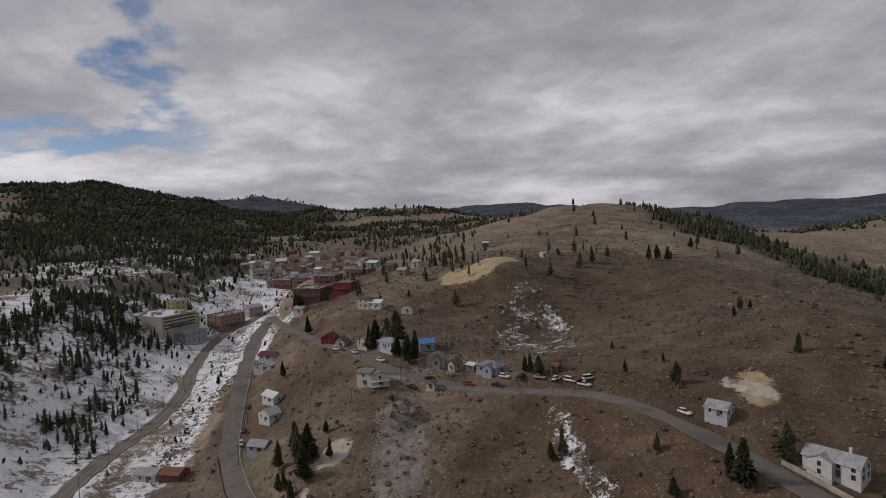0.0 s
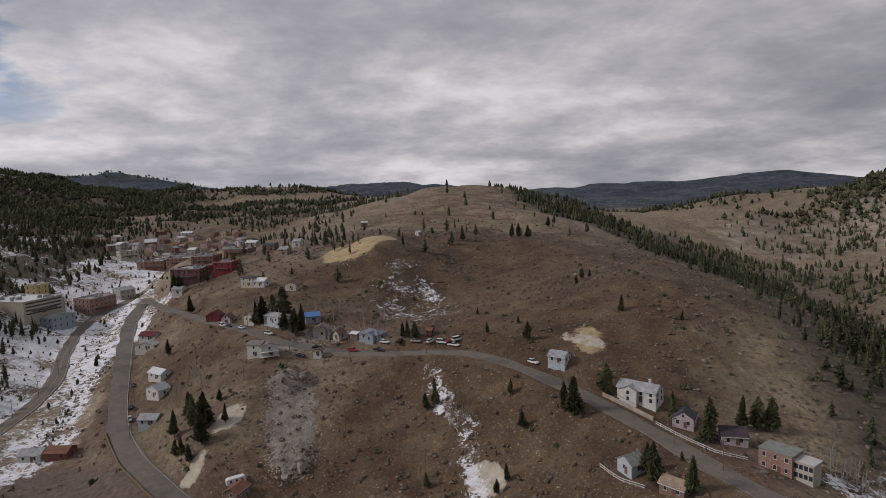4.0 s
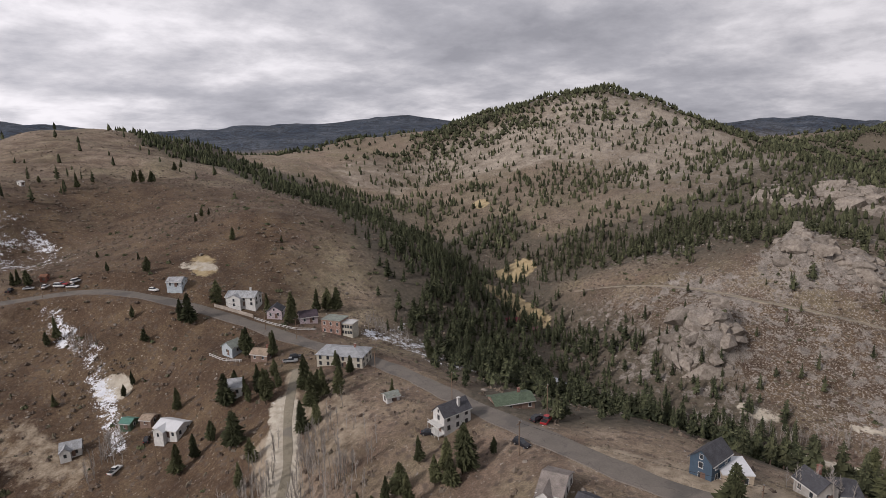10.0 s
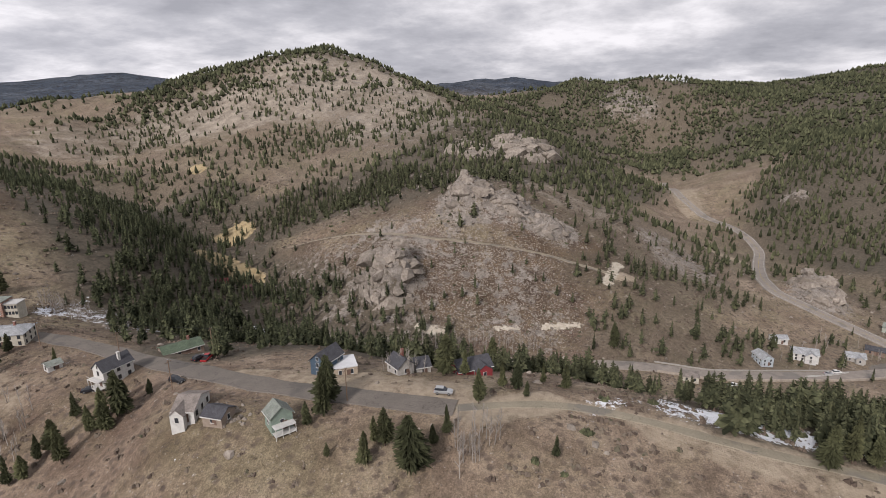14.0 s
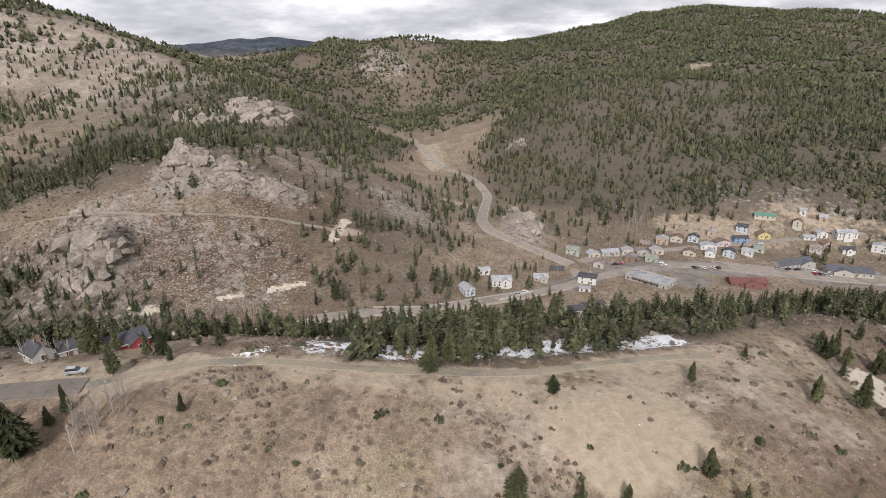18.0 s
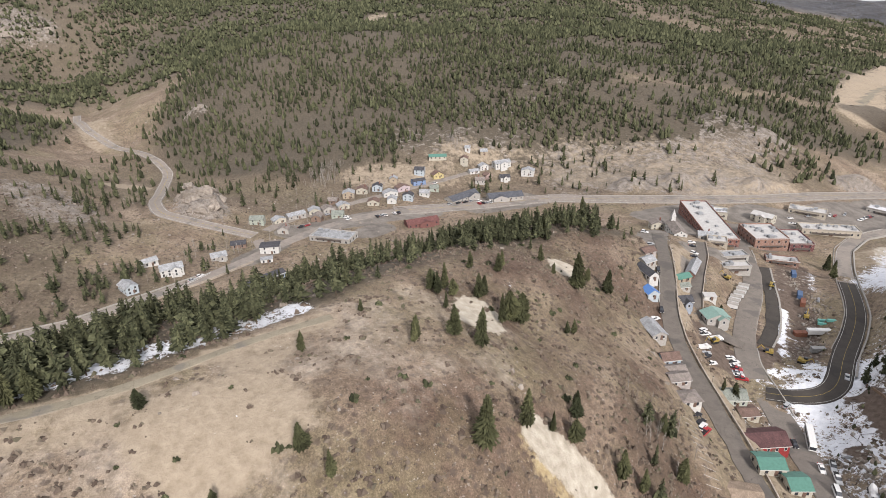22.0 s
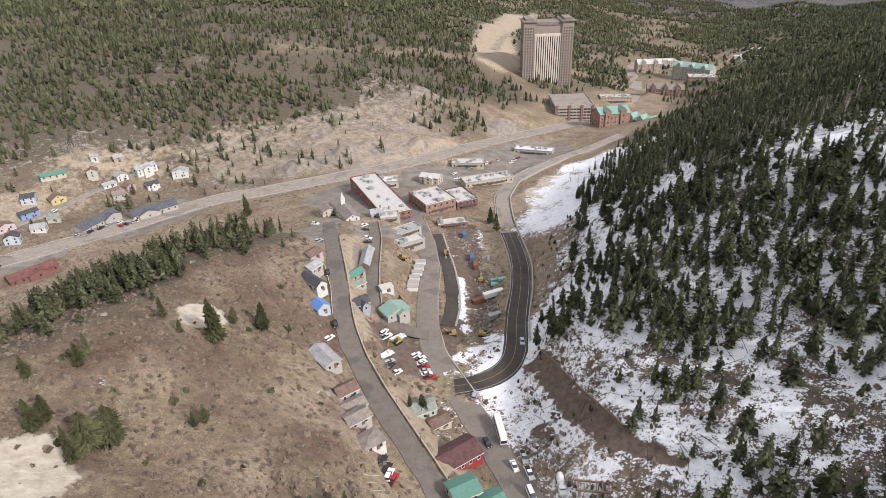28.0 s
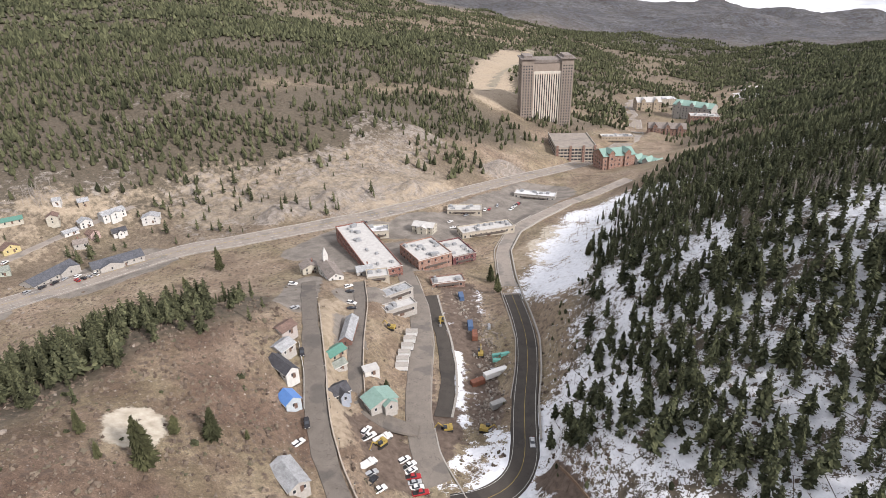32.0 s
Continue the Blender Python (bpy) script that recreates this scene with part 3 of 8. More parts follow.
# what covers the ground: kind -> lines or spots with their reach and strength
COVER = {
    "snow": [([(-190, 560), (-175, 400), (-185, 300), (-190, 220), (-170, 120)], 44, 0.64), ([(-185, 299), (-185, 350), (-170, 373)], 9, 0.70), ([(-221, 353), (-228, 345)], 10, 0.70), ([(-157, 275), (-160, 262)], 7, 0.70), ([(-217, 576), (-200, 572)], 12, 0.70), ([(-237, 505), (-232, 495)], 11, 0.70), ([(-306, 542), (-312, 530)], 14, 0.70), ([(-260, 420), (-240, 250)], 60, 0.56), ([(-300, 620), (-330, 520)], 60, 0.5), ([(-122, 440), (-132, 350), (-128, 270), (-122, 215)], 13, 0.57),
             ([(-160, 240), (-145, 180), (-120, 120)], 16, 0.7), ([(38, 205), (40, 190), (44, 170), (40, 140), (36, 118)], 4, 0.46), ([(48, 330), (50, 300), (44, 275)], 22, 0.36),
             ([(146, 104), (152, 85), (150, 66)], 13, 0.52), ([(212, 62), (222, 40), (228, 20)], 9, 0.75), ([(198, 0), (196, -40)], 7, 0.5), ([(126, -140), (128, -160), (132, -190), (137, -215), (143, -240)], 7, 0.80),
             ([(112, -118), (124, -128)], 4, 0.5), ([(70, -430), (62, -470), (66, -520), (80, -560)], 36, 0.66), ([(62, -486), (48, -491), (24, -486)], 9, 0.70), ([(18, -455), (26, -462)], 8, 0.70), ([(91, -547), (84, -540)], 8, 0.70), ([(65, -459), (86, -471)], 6, 0.70), ([(102, -661), (111, -623)], 9, 0.70), ([(69, -634), (74, -620)], 8, 0.70), ([(40, -430), (20, -410), (0, -395)], 20, 0.66), ([(10, -440), (20, -480), (10, -540)], 50, 0.64), ([(-20, -400), (-40, -420)], 30, 0.62), ([(120, -452), (130, -468), (141, -484), (154, -500), (168, -514)], 2.6, 0.95), ([(104, -440), (108, -430)], 3, 0.9), ([(102, -446), (120, -466), (131, -482)], 2.4, 0.85), ([(93, -446), (88, -440), (91, -430)], 4, 0.75), ([(172, -545), (160, -525)], 6, 0.6),
             ([(50, -398), (66, -411), (84, -425)], 8, 0.78), ([(128, -570), (140, -620), (150, -690), (130, -740)], 26, 0.72), ([(40, -390), (20, -370)], 20, 0.55), ([(60, -640), (20, -800)], 60, 0.44),
             ([(-642, 1292), (-560, 1200)], 70, 0.38), ([(-420, 760), (-300, 640)], 60, 0.40), ([(-180, 470), (-215, 520), (-160, 600)], 30, 0.5), ([(104, -2291), (60, -2280)], 40, 0.5), ([(75, -2067), (60, -2060)], 30, 0.5), ([(200, -1700), (162, -1960), (101, -1804)], 26, 0.55)],
    "dirt": [([(205, -472), (180, -448), (160, -427), (140, -408)], 6, 0.62), ([(230, -510), (190, -470)], 7, 0.5), ([(110, -393), (80, -378), (60, -366)], 6, 0.6), ([(380, -600), (330, -680), (420, -560)], 50, 0.42), ([(470, -470), (430, -520)], 40, 0.42), ([(92, -212), (97, -222), (100, -208)], 13, 0.85), ([(112, -140), (110, -180), (104, -205)], 8, 0.62), ([(118, -225), (130, -245)], 8, 0.6), ([(101, -95), (112, -108)], 6, 0.8),
             ([(400, -990), (450, -1060), (520, -1200), (640, -1500)], 34, 0.75), ([(160, -690), (150, -640), (165, -600)], 20, 0.55), ([(470, -380), (450, -420)], 26, 0.6), ([(440, -440), (465, -450)], 16, 0.5),
             ([(80, 60), (74, 40)], 12, 0.5), ([(62, 60), (56, 40)], 6, 0.8), ([(560, -190), (548, -180)], 14, 0.8), ([(750, -160), (900, -135)], 22, 0.6), ([(-40, -20), (-60, 60)], 14, 0.5),
             ([(20, 120), (10, 150)], 10, 0.5), ([(460, -500), (480, -470)], 14, 0.6), ([(100, -205), (92, -216), (104, -222)], 7, 0.95), ([(100, -30), (106, -60), (108, -84)], 9, 0.62), ([(300, -620), (280, -700)], 22, 0.5), ([(-115, 280), (-118, 230)], 9, 0.5),
             ([(347, -106), (352, -112)], 6, 0.9), ([(150, -420), (175, -444)], 10, 0.5), ([(1075, -600), (1100, -640)], 26, 0.7), ([(230, -380), (244, -420)], 7, 0.6)],
    "ochre": [([(8, 377), (24, 372), (38, 388)], 12, 0.80), ([(380, 223), (395, 223)], 13, 0.85), ([(304, 172), (303, 156), (300, 141)], 12, 0.95), ([(485, 350), (489, 356)], 8, 0.9), ([(635, 559), (637, 556)], 5, 0.9), ([(100, 188), (104, 196)], 6, 0.7), ([(66, -290), (72, -284)], 8, 0.6)],
    "pale": [([(167, -624), (150, -598), (173, -660)], 10, 0.62), ([(127, -296), (120, -292)], 7.5, 0.9), ([(171, -364), (166, -361)], 7, 0.95), ([(76, -286), (66, -296), (58, -300)], 6.5, 0.9), ([(47, 149), (44, 152)], 5, 0.9), ([(-43, 203), (-40, 207)], 5, 0.8), ([(-50, 190), (-54, 186)], 3, 0.8),
             ([(244, -60), (250, -85), (258, -108)], 6, 0.8), ([(236, -30), (242, -56)], 4, 0.75), ([(262, -10), (262, -20)], 5, 0.6), ([(368, -105), (338, -102)], 4, 0.7), ([(296, -92), (288, -74)], 3, 0.72), ([(281, -60), (276, -50)], 2.5, 0.7), ([(104, 190), (96, 196)], 5, 0.6), ([(76, 74), (67, 60), (60, 48), (52, 38)], 5, 0.78)],
    "rock": [([(286, 20), (292, 26)], 20, 0.8), ([(366, 4), (382, -30), (383, -58)], 20, 0.72), ([(452, -236), (425, -236)], 17, 0.8), ([(359, -751), (395, -728), (340, -700)], 34, 0.55), ([(300, 90), (280, 20), (300, -60), (330, -40)], 36, 0.45),
             ([(600, 15), (560, 60)], 34, 0.5), ([(1392, -34), (1430, 0)], 60, 0.7), ([(-18, 182), (-19, 220)], 8, 0.8), ([(735, -265), (737, -262)], 12, 0.8), ([(40, -60), (36, -40)], 12, 0.7), ([(-20, 250), (0, 262)], 9, 0.55),
             ([(420, 90), (480, 20)], 50, 0.40), ([(650, 130), (850, 380), (900, 480)], 130, 0.36), ([(330, -640), (310, -600)], 26, 0.55), ([(380, -540), (400, -600)], 30, 0.45), ([(356, -568), (334, -616), (290, -684)], 13, 0.8), ([(284, -770), (276, -800)], 12, 0.8), ([(430, -560), (380, -640), (340, -700)], 26, 0.55), ([(520, -440), (480, -520)], 30, 0.45), ([(430, -150), (470, -131)], 24, 0.6), ([(330, 40), (320, -40)], 26, 0.5), ([(-125, 340), (-126, 260)], 6, 0.6),
             ([(550, -620), (520, -560)], 40, 0.36)],
    "brush": [([(-60, 120), (60, 60), (60, 200), (100, 300)], 100, 0.8), ([(100, -345), (86, -334), (70, -322)], 12, 1.3), ([(60, 260), (120, 330), (60, 380)], 90, 0.9), ([(-10, 60), (40, 110), (0, 150)], 60, 0.85), ([(200, 380), (230, 300)], 70, 0.7), ([(215, -385), (190, -365)], 20, 0.9), ([(60, 150), (0, 190), (-60, 230)], 60, 0.8), ([(140, 230), (200, 260), (170, 330)], 70, 0.9), ([(290, 80), (330, 20), (320, -70), (380, -60)], 62, 1.0), ([(160, -395), (190, -405)], 30, 0.9), ([(96, -300), (150, -340)], 30, 0.7), ([(60, -250), (80, -300)], 26, 0.6), ([(150, -300), (190, -350)], 26, 0.8), ([(150, 100), (170, 60)], 26, 0.8), ([(620, -350), (560, -320)], 60, 0.5)],
    # Peak slopes painted sunlit, and pale rocky soil of the other slopes.
    "sunlit_grus": [([(830, 400), (760, 440), (700, 520)], 130, 0.70), ([(860, 330), (800, 260), (700, 200)], 90, 0.66), ([(570, 620), (645, 560)], 90, 0.50), ([(700, 150), (570, 40), (470, -60)], 45, 0.55),
             ([(400, -560), (340, -620), (300, -680)], 34, 0.60), ([(480, -560), (560, -460)], 40, 0.50), ([(84, -190), (110, -230), (120, -280)], 30, 0.42)],
    # Brush slopes whose dark tone also carries painted cloud shade.
    "shaded_heath": [([(285, 75), (305, 0), (318, -60), (360, -70)], 36, 0.62), ([(-60, 100), (30, 130), (90, 215), (140, 290)], 70, 0.75), ([(-20, 300), (60, 330), (130, 380)], 70, 0.62), ([(200, 250), (190, 330)], 50, 0.7), ([(0, 60), (40, 80)], 40, 0.7),
              ([(-80, 300), (-100, 380), (-70, 450)], 40, 0.55), ([(100, 520), (180, 620)], 80, 0.45), ([(-150, 640), (-100, 850), (0, 1000)], 120, 0.45)],
    "paved": [([(371, -289), (378, -344), (377, -390)], 14, 0.9), ([(383, -443), (377, -480)], 20, 0.9), ([(343, -331), (352, -345)], 11, 0.8), ([(250, -619), (233, -637), (228, -697), (226, -757)], 26, 0.95), ([(263, -598), (286, -589), (286, -535)], 14, 0.9),
              ([(240, -491), (215, -462)], 9, 0.9), ([(208, -491), (200, -500)], 9, 0.8), ([(250, -540), (226, -570)], 24, 0.9), ([(190, -470), (176, -455)], 7, 0.7), ([(330, -250), (350, -272)], 10, 0.7)],
    "mud": [([(78, -435), (64, -422), (53, -412), (35, -398)], 3.8, 0.98), ([(30, -397), (18, -394)], 2.4, 0.9), ([(62, -405), (55, -399)], 2.2, 0.95), ([(110, -456), (124, -478), (140, -500)], 6, 0.75), ([(128, -420), (138, -427)], 7, 0.9), ([(120, -440), (130, -452)], 7, 0.9), ([(150, -500), (165, -525), (180, -545)], 10, 0.75), ([(118, -462), (132, -484), (142, -500)], 7, 0.62), ([(128, -440), (138, -455), (150, -472)], 5, 0.6), ([(140, -425), (130, -420), (120, -412)], 8, 0.8), ([(118, -432), (122, -440)], 7, 0.8), ([(-110, 210), (-90, 190), (-70, 160)], 16, 0.75)],
    "cap": [([(480, 4275), (530, 4265)], 70, 0.75), ([(893, 4206), (1040, 4170)], 110, 0.75), ([(364, 4284), (300, 4290)], 50, 0.35), ([(1740, 3377), (1800, 3340)], 130, 0.40)],
}


def spot(x, y, items):
    out = np.zeros(len(x))
    for line, reach, strength in items:
        p = np.array(line, float)
        lo, hi = p.min(0) - reach * 1.7, p.max(0) + reach * 1.7
        m = np.where((x > lo[0]) & (x < hi[0]) & (y > lo[1]) & (y < hi[1]))[0]
        if len(m):
            d, _ = segment_reach(x[m], y[m], p)
            out[m] = np.maximum(out[m], strength * step01(d, reach * 1.6, reach * 0.55))
    return out


# woods: line, reach, trees per 100 square metres
WOODS = [([(300, 640), (330, 500), (330, 400), (320, 300), (295, 225), (265, 165), (240, 110), (215, 60), (205, 25)], 64, 3.6), ([(400, 560), (440, 440), (420, 330), (390, 270)], 55, 1.0),
         ([(395, 215), (420, 130), (470, 110), (560, 80), (700, 60), (850, 40)], 48, 2.9), ([(430, 60), (500, 40), (560, 10), (700, -40), (820, -70)], 60, 2.1), ([(330, 190), (370, 240), (430, 290)], 40, 2.2), ([(560, -60), (450, -120), (400, -140)], 46, 0.85), ([(350, -95), (372, -120), (330, -140), (290, -120), (310, -175)], 24, 0.9),
         ([(520, 260), (680, 200), (800, 250)], 120, 0.55), ([(650, 420), (800, 480), (950, 440)], 140, 0.45), ([(640, 600), (760, 640), (900, 620)], 110, 0.7), ([(560, 60), (640, 130), (760, 160)], 70, 0.9), ([(400, -1700), (420, -2000), (520, -2500)], 150, 0.8), ([(100, -2050), (40, -2300)], 170, 2.6), ([(60, -1500), (90, -1750)], 110, 2.6), ([(-60, -1900), (-100, -2400)], 200, 2.4), ([(-60, -1200), (-40, -1500)], 130, 2.4), ([(300, -1900), (330, -2300)], 90, 2.0), ([(84, -330), (70, -322)], 7, 0.5), ([(1480, -1150), (1410, -1340), (1300, -1480), (1170, -1480)], 170, 1.3), ([(1290, -1660), (1100, -1650)], 150, 1.2), ([(300, -2450), (600, -2550), (900, -2300)], 250, 1.2), ([(0, -2500), (200, -2620)], 200, 1.3), ([(470, -420), (430, -520), (380, -620), (330, -720)], 60, 0.85), ([(-217, 358), (-208, 398), (-195, 408)], 14, 3.6), ([(-160, 245), (-178, 268), (-159, 274)], 9, 3.5), ([(-312, 594), (-328, 710), (-253, 591), (-235, 630)], 36, 3.2), ([(-410, 736), (-427, 712)], 60, 3.2), ([(-197, 306), (-205, 330)], 8, 2.5), ([(620, -240), (520, -290), (480, -340)], 70, 0.85), ([(300, 110), (320, 40), (330, -40), (380, -90)], 45, 0.17), ([(440, -60), (420, 20), (400, 100)], 50, 0.7), ([(560, -160), (480, -170)], 40, 0.5), ([(540, -380), (500, -460), (470, -540)], 60, 1.0), ([(300, -190), (340, -240), (400, -300), (440, -380), (470, -420)], 24, 0.42), ([(965, 470), (900, 570), (790, 690)], 34, 1.5), ([(1000, 420), (1060, 330), (1000, 200)], 90, 1.2),
         ([(130, 8), (160, -20), (170, -60), (172, -100), (176, -140)], 24, 2.4), ([(152, -165), (165, -200), (180, -240), (205, -290), (232, -345), (246, -390), (244, -425)], 33, 3.8), ([(200, -200), (240, -280), (270, -360)], 26, 1.6), ([(195, 20), (200, -30), (210, -80), (222, -120)], 20, 2.2),
         ([(900, -400), (760, -330), (660, -320), (590, -360)], 100, 2.0), ([(1000, -450), (900, -550), (760, -500), (640, -460)], 140, 2.1), ([(560, -560), (640, -620), (760, -660), (900, -760)], 130, 2.2), ([(480, -620), (440, -700), (420, -800), (380, -880)], 70, 1.7), ([(640, -850), (600, -980), (540, -1080)], 130, 2.2),
         ([(820, -1000), (800, -1250), (700, -1400)], 170, 1.7), ([(1200, -400), (1250, -800), (1050, -1050)], 240, 1.6), ([(1700, -300), (1800, -900), (1500, -500)], 260, 1.6), ([(500, -1250), (560, -1700), (650, -1950)], 130, 1.4), ([(0, -2000), (100, -2250)], 160, 0.8), ([(900, -1500), (1000, -1800)], 220, 0.7), ([(360, -1250), (330, -1500), (340, -1800)], 80, 0.9), ([(1392, -60), (1550, -120), (1300, -160)], 140, 1.1), ([(1150, -60), (1280, 120), (1500, 120)], 130, 1.3), ([(1850, -600), (1900, -900), (1750, -1250)], 200, 1.5), ([(1500, 130), (1700, 0), (1900, -300)], 150, 1.1),
         ([(380, -560), (420, -600)], 40, 0.45), ([(-20, -450), (0, -520), (-20, -600), (0, -760)], 66, 4.2), ([(60, -600), (40, -700), (30, -850), (20, -1000)], 55, 3.6), ([(30, -475), (60, -545), (88, -610)], 34, 4.2), ([(10, -430), (-10, -440)], 22, 2.6), ([(66, -452), (78, -500), (98, -560)], 16, 1.7), ([(45, -425), (20, -408), (-10, -398)], 16, 1.5), ([(-20, -395), (-50, -410), (-70, -440)], 28, 2.4), ([(110, -680), (90, -780), (100, -950)], 40, 2.6), ([(0, -400), (-30, -420)], 20, 0.8), ([(74, -462), (70, -500), (92, -545)], 10, 0.7),
         ([(90, -1100), (130, -1300), (60, -1500)], 90, 1.2), ([(320, -1000), (330, -1080), (300, -1120)], 40, 1.2), ([(-235, 600), (-255, 470), (-235, 390)], 34, 2.4), ([(-270, 330), (-235, 250), (-215, 180)], 34, 2.4), ([(-172, 271), (-165, 307)], 8, 2.4), ([(-193, 387), (-200, 400)], 10, 2.4), ([(-190, 340), (-182, 300)], 12, 1.5), ([(-400, 600), (-420, 800), (-500, 1000), (-640, 1180)], 150, 2.2), ([(-800, 1250), (-640, 1330), (-500, 1400), (-380, 1250)], 140, 3.0),
         ([(-60, 900), (0, 1000), (60, 1150)], 70, 0.7), ([(-120, 1300), (20, 1390)], 70, 0.8), ([(-300, 1250), (-200, 1380)], 120, 0.25), ([(-40, 620), (-10, 520), (-15, 430)], 60, 0.35), ([(-200, 800), (-140, 900), (-200, 1020)], 70, 0.7), ([(-60, 760), (20, 820), (60, 720)], 60, 0.45), ([(-250, 1150), (-120, 1080), (-20, 1100)], 50, 0.9), ([(-330, 1180), (-240, 1250)], 60, 0.6), ([(-280, 700), (-330, 640)], 60, 0.5), ([(150, 640), (160, 420), (60, 420)], 80, 0.05), ([(300, 760), (260, 900), (330, 1050)], 80, 1.0),
         ([(-770, 2480), (-600, 2530)], 180, 0.16), ([(100, -2300), (-100, -2400)], 250, 0.25), ([(420, -2000), (600, -1800)], 300, 0.25), ([(690, 900), (600, 1000)], 120, 0.5)]


def wood(x, y):
    out = np.zeros(len(x))
    for line, reach, density in WOODS:
        p = np.array(line, float)
        lo, hi = p.min(0) - reach * 1.5, p.max(0) + reach * 1.5
        m = np.where((x > lo[0]) & (x < hi[0]) & (y > lo[1]) & (y < hi[1]))[0]
        if len(m):
            d, _ = segment_reach(x[m], y[m], p)
            out[m] = np.maximum(out[m], density * step01(d, reach * 1.4, reach * 0.7))
    return out


def clear_of_roads(x, y, gap):
    keep = np.ones(len(x), bool)
    for pts, _, width, _ in LINES.values():
        lo, hi = pts.min(0) - 20, pts.max(0) + 20
        m = np.where((x > lo[0]) & (x < hi[0]) & (y > lo[1]) & (y < hi[1]))[0]
        if len(m):
            d, _ = segment_reach(x[m], y[m], pts)
            keep[m] &= d > width / 2 + gap
    return keep


def axis(lo, fine_lo, fine_hi, hi, step, grow):
    """Grid lines: close together between fine_lo and fine_hi, wider further out."""
    v = list(np.arange(fine_lo, fine_hi + step, step))
    s = step
    while v[-1] < hi:
        s = min(s * grow, 75)
        v.append(v[-1] + s)
    s = step
    while v[0] > lo:
        s = min(s * grow, 75)
        v.insert(0, v[0] - s)
    return np.array(v)


def fast_mesh(name, verts, tris, attrs=()):
    me = bpy.data.meshes.new(name)
    me.vertices.add(len(verts))
    me.vertices.foreach_set("co", np.ascontiguousarray(verts, np.float32).ravel())
    k = tris.shape[1]
    me.loops.add(tris.size)
    me.loops.foreach_set("vertex_index", np.ascontiguousarray(tris, np.int32).ravel())
    me.polygons.add(len(tris))
    me.polygons.foreach_set("loop_start", np.arange(0, tris.size, k, dtype=np.int32))
    for key, values in attrs:
        a = me.attributes.new(key, "FLOAT", "POINT")
        a.data.foreach_set("value", np.ascontiguousarray(values, np.float32))
    me.update(calc_edges=True)
    me.shade_flat()
    return me


gx, gy = axis(-5000, -215, 470, 5000, 2.75, 1.06), axis(-5000, -620, 330, 5000, 2.75, 1.06)
X, Y = np.meshgrid(gx, gy, indexing="ij")
fx, fy = X.ravel(), Y.ravel()
fz = land(fx, fy)
n_x, n_y = len(gx), len(gy)
idx = np.arange(n_x * n_y).reshape(n_x, n_y)
quads = np.stack([idx[:-1, :-1].ravel(), idx[1:, :-1].ravel(), idx[1:, 1:].ravel(), idx[:-1, 1:].ravel()], 1)
away = np.hypot(fx - 80, fy + 100)
for line, width, surface in ROADS.values():
    if surface == "track":
        COVER["dirt"].append((line, width * 0.9, 0.7))
cover_maps = [(kind, spot(fx, fy, items)) for kind, items in COVER.items()]
cover_maps.append(("wood", np.clip(wood(fx, fy) / 1.6, 0, 1)))
# How strongly the painted distance haze tints the land, slightly less southward.
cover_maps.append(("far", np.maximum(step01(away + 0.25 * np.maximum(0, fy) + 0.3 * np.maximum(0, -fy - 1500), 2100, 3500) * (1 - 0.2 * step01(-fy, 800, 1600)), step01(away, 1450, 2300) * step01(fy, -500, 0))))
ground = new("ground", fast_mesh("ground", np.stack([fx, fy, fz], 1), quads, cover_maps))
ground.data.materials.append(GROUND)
ground.data.polygons.foreach_set("use_smooth", np.ones(len(quads), bool))
tagged(ground, "dry brown mountain slopes with grass, brush and patchy snow", "ground", kind="structure")

SURFACES = {"track": ROAD_TRACK, "old": ROAD_OLD, "new": ROAD_NEW, "grey": ROAD_GREY, "dirt": ROAD_DIRT}
ROAD_WORDS = {"track": "tan earth track worn into the slope", "old": "worn grey asphalt mountain road with cracked edges", "new": "freshly laid dark asphalt road", "grey": "pale grey asphalt road with faded lines", "dirt": "dusty tan gravel and dirt road"}
for key, (pts, high, width, surface) in LINES.items():
    p = dense(pts, 3.0)
    s = np.linspace(0, len(high) - 1, len(p))
    top = np.interp(s, np.arange(len(high)), high) + (0.12 if surface == "track" else 0.22)
    d = np.gradient(p, axis=0)
    side = np.stack([-d[:, 1], d[:, 0]], 1) / np.hypot(d[:, 0], d[:, 1])[:, None]
    ragged = 1 + (0.16 if width < 9 else 0.05) * (lattice(p[:, 0], p[:, 1], 6, 31) + 0.5 * lattice(p[:, 0], p[:, 1], 17, 32))
    cols = []
    section = ((-0.64, 0.5), (-0.42, 0.02), (0.0, -0.02), (0.42, 0.02), (0.64, 0.5)) if surface == "track" else ((-0.56, 0.7), (-0.5, 0.0), (0.0, -0.06), (0.5, 0.0), (0.56, 0.7))
    for f, drop in section:
        q = p + side * (f * width * ragged)[:, None]
        cols.append(np.column_stack([q, top - drop]))
    v = np.stack(cols, 1).reshape(-1, 3)
    i = np.arange(len(p) * 5).reshape(-1, 5)
    f = np.stack([i[:-1, :-1].ravel(), i[:-1, 1:].ravel(), i[1:, 1:].ravel(), i[1:, :-1].ravel()], 1)
    road = new("road_" + key, fast_mesh("road", v, f))
    road.data.materials.append(SURFACES[surface])
    tagged(road, ROAD_WORDS[surface], "road", kind="structure")

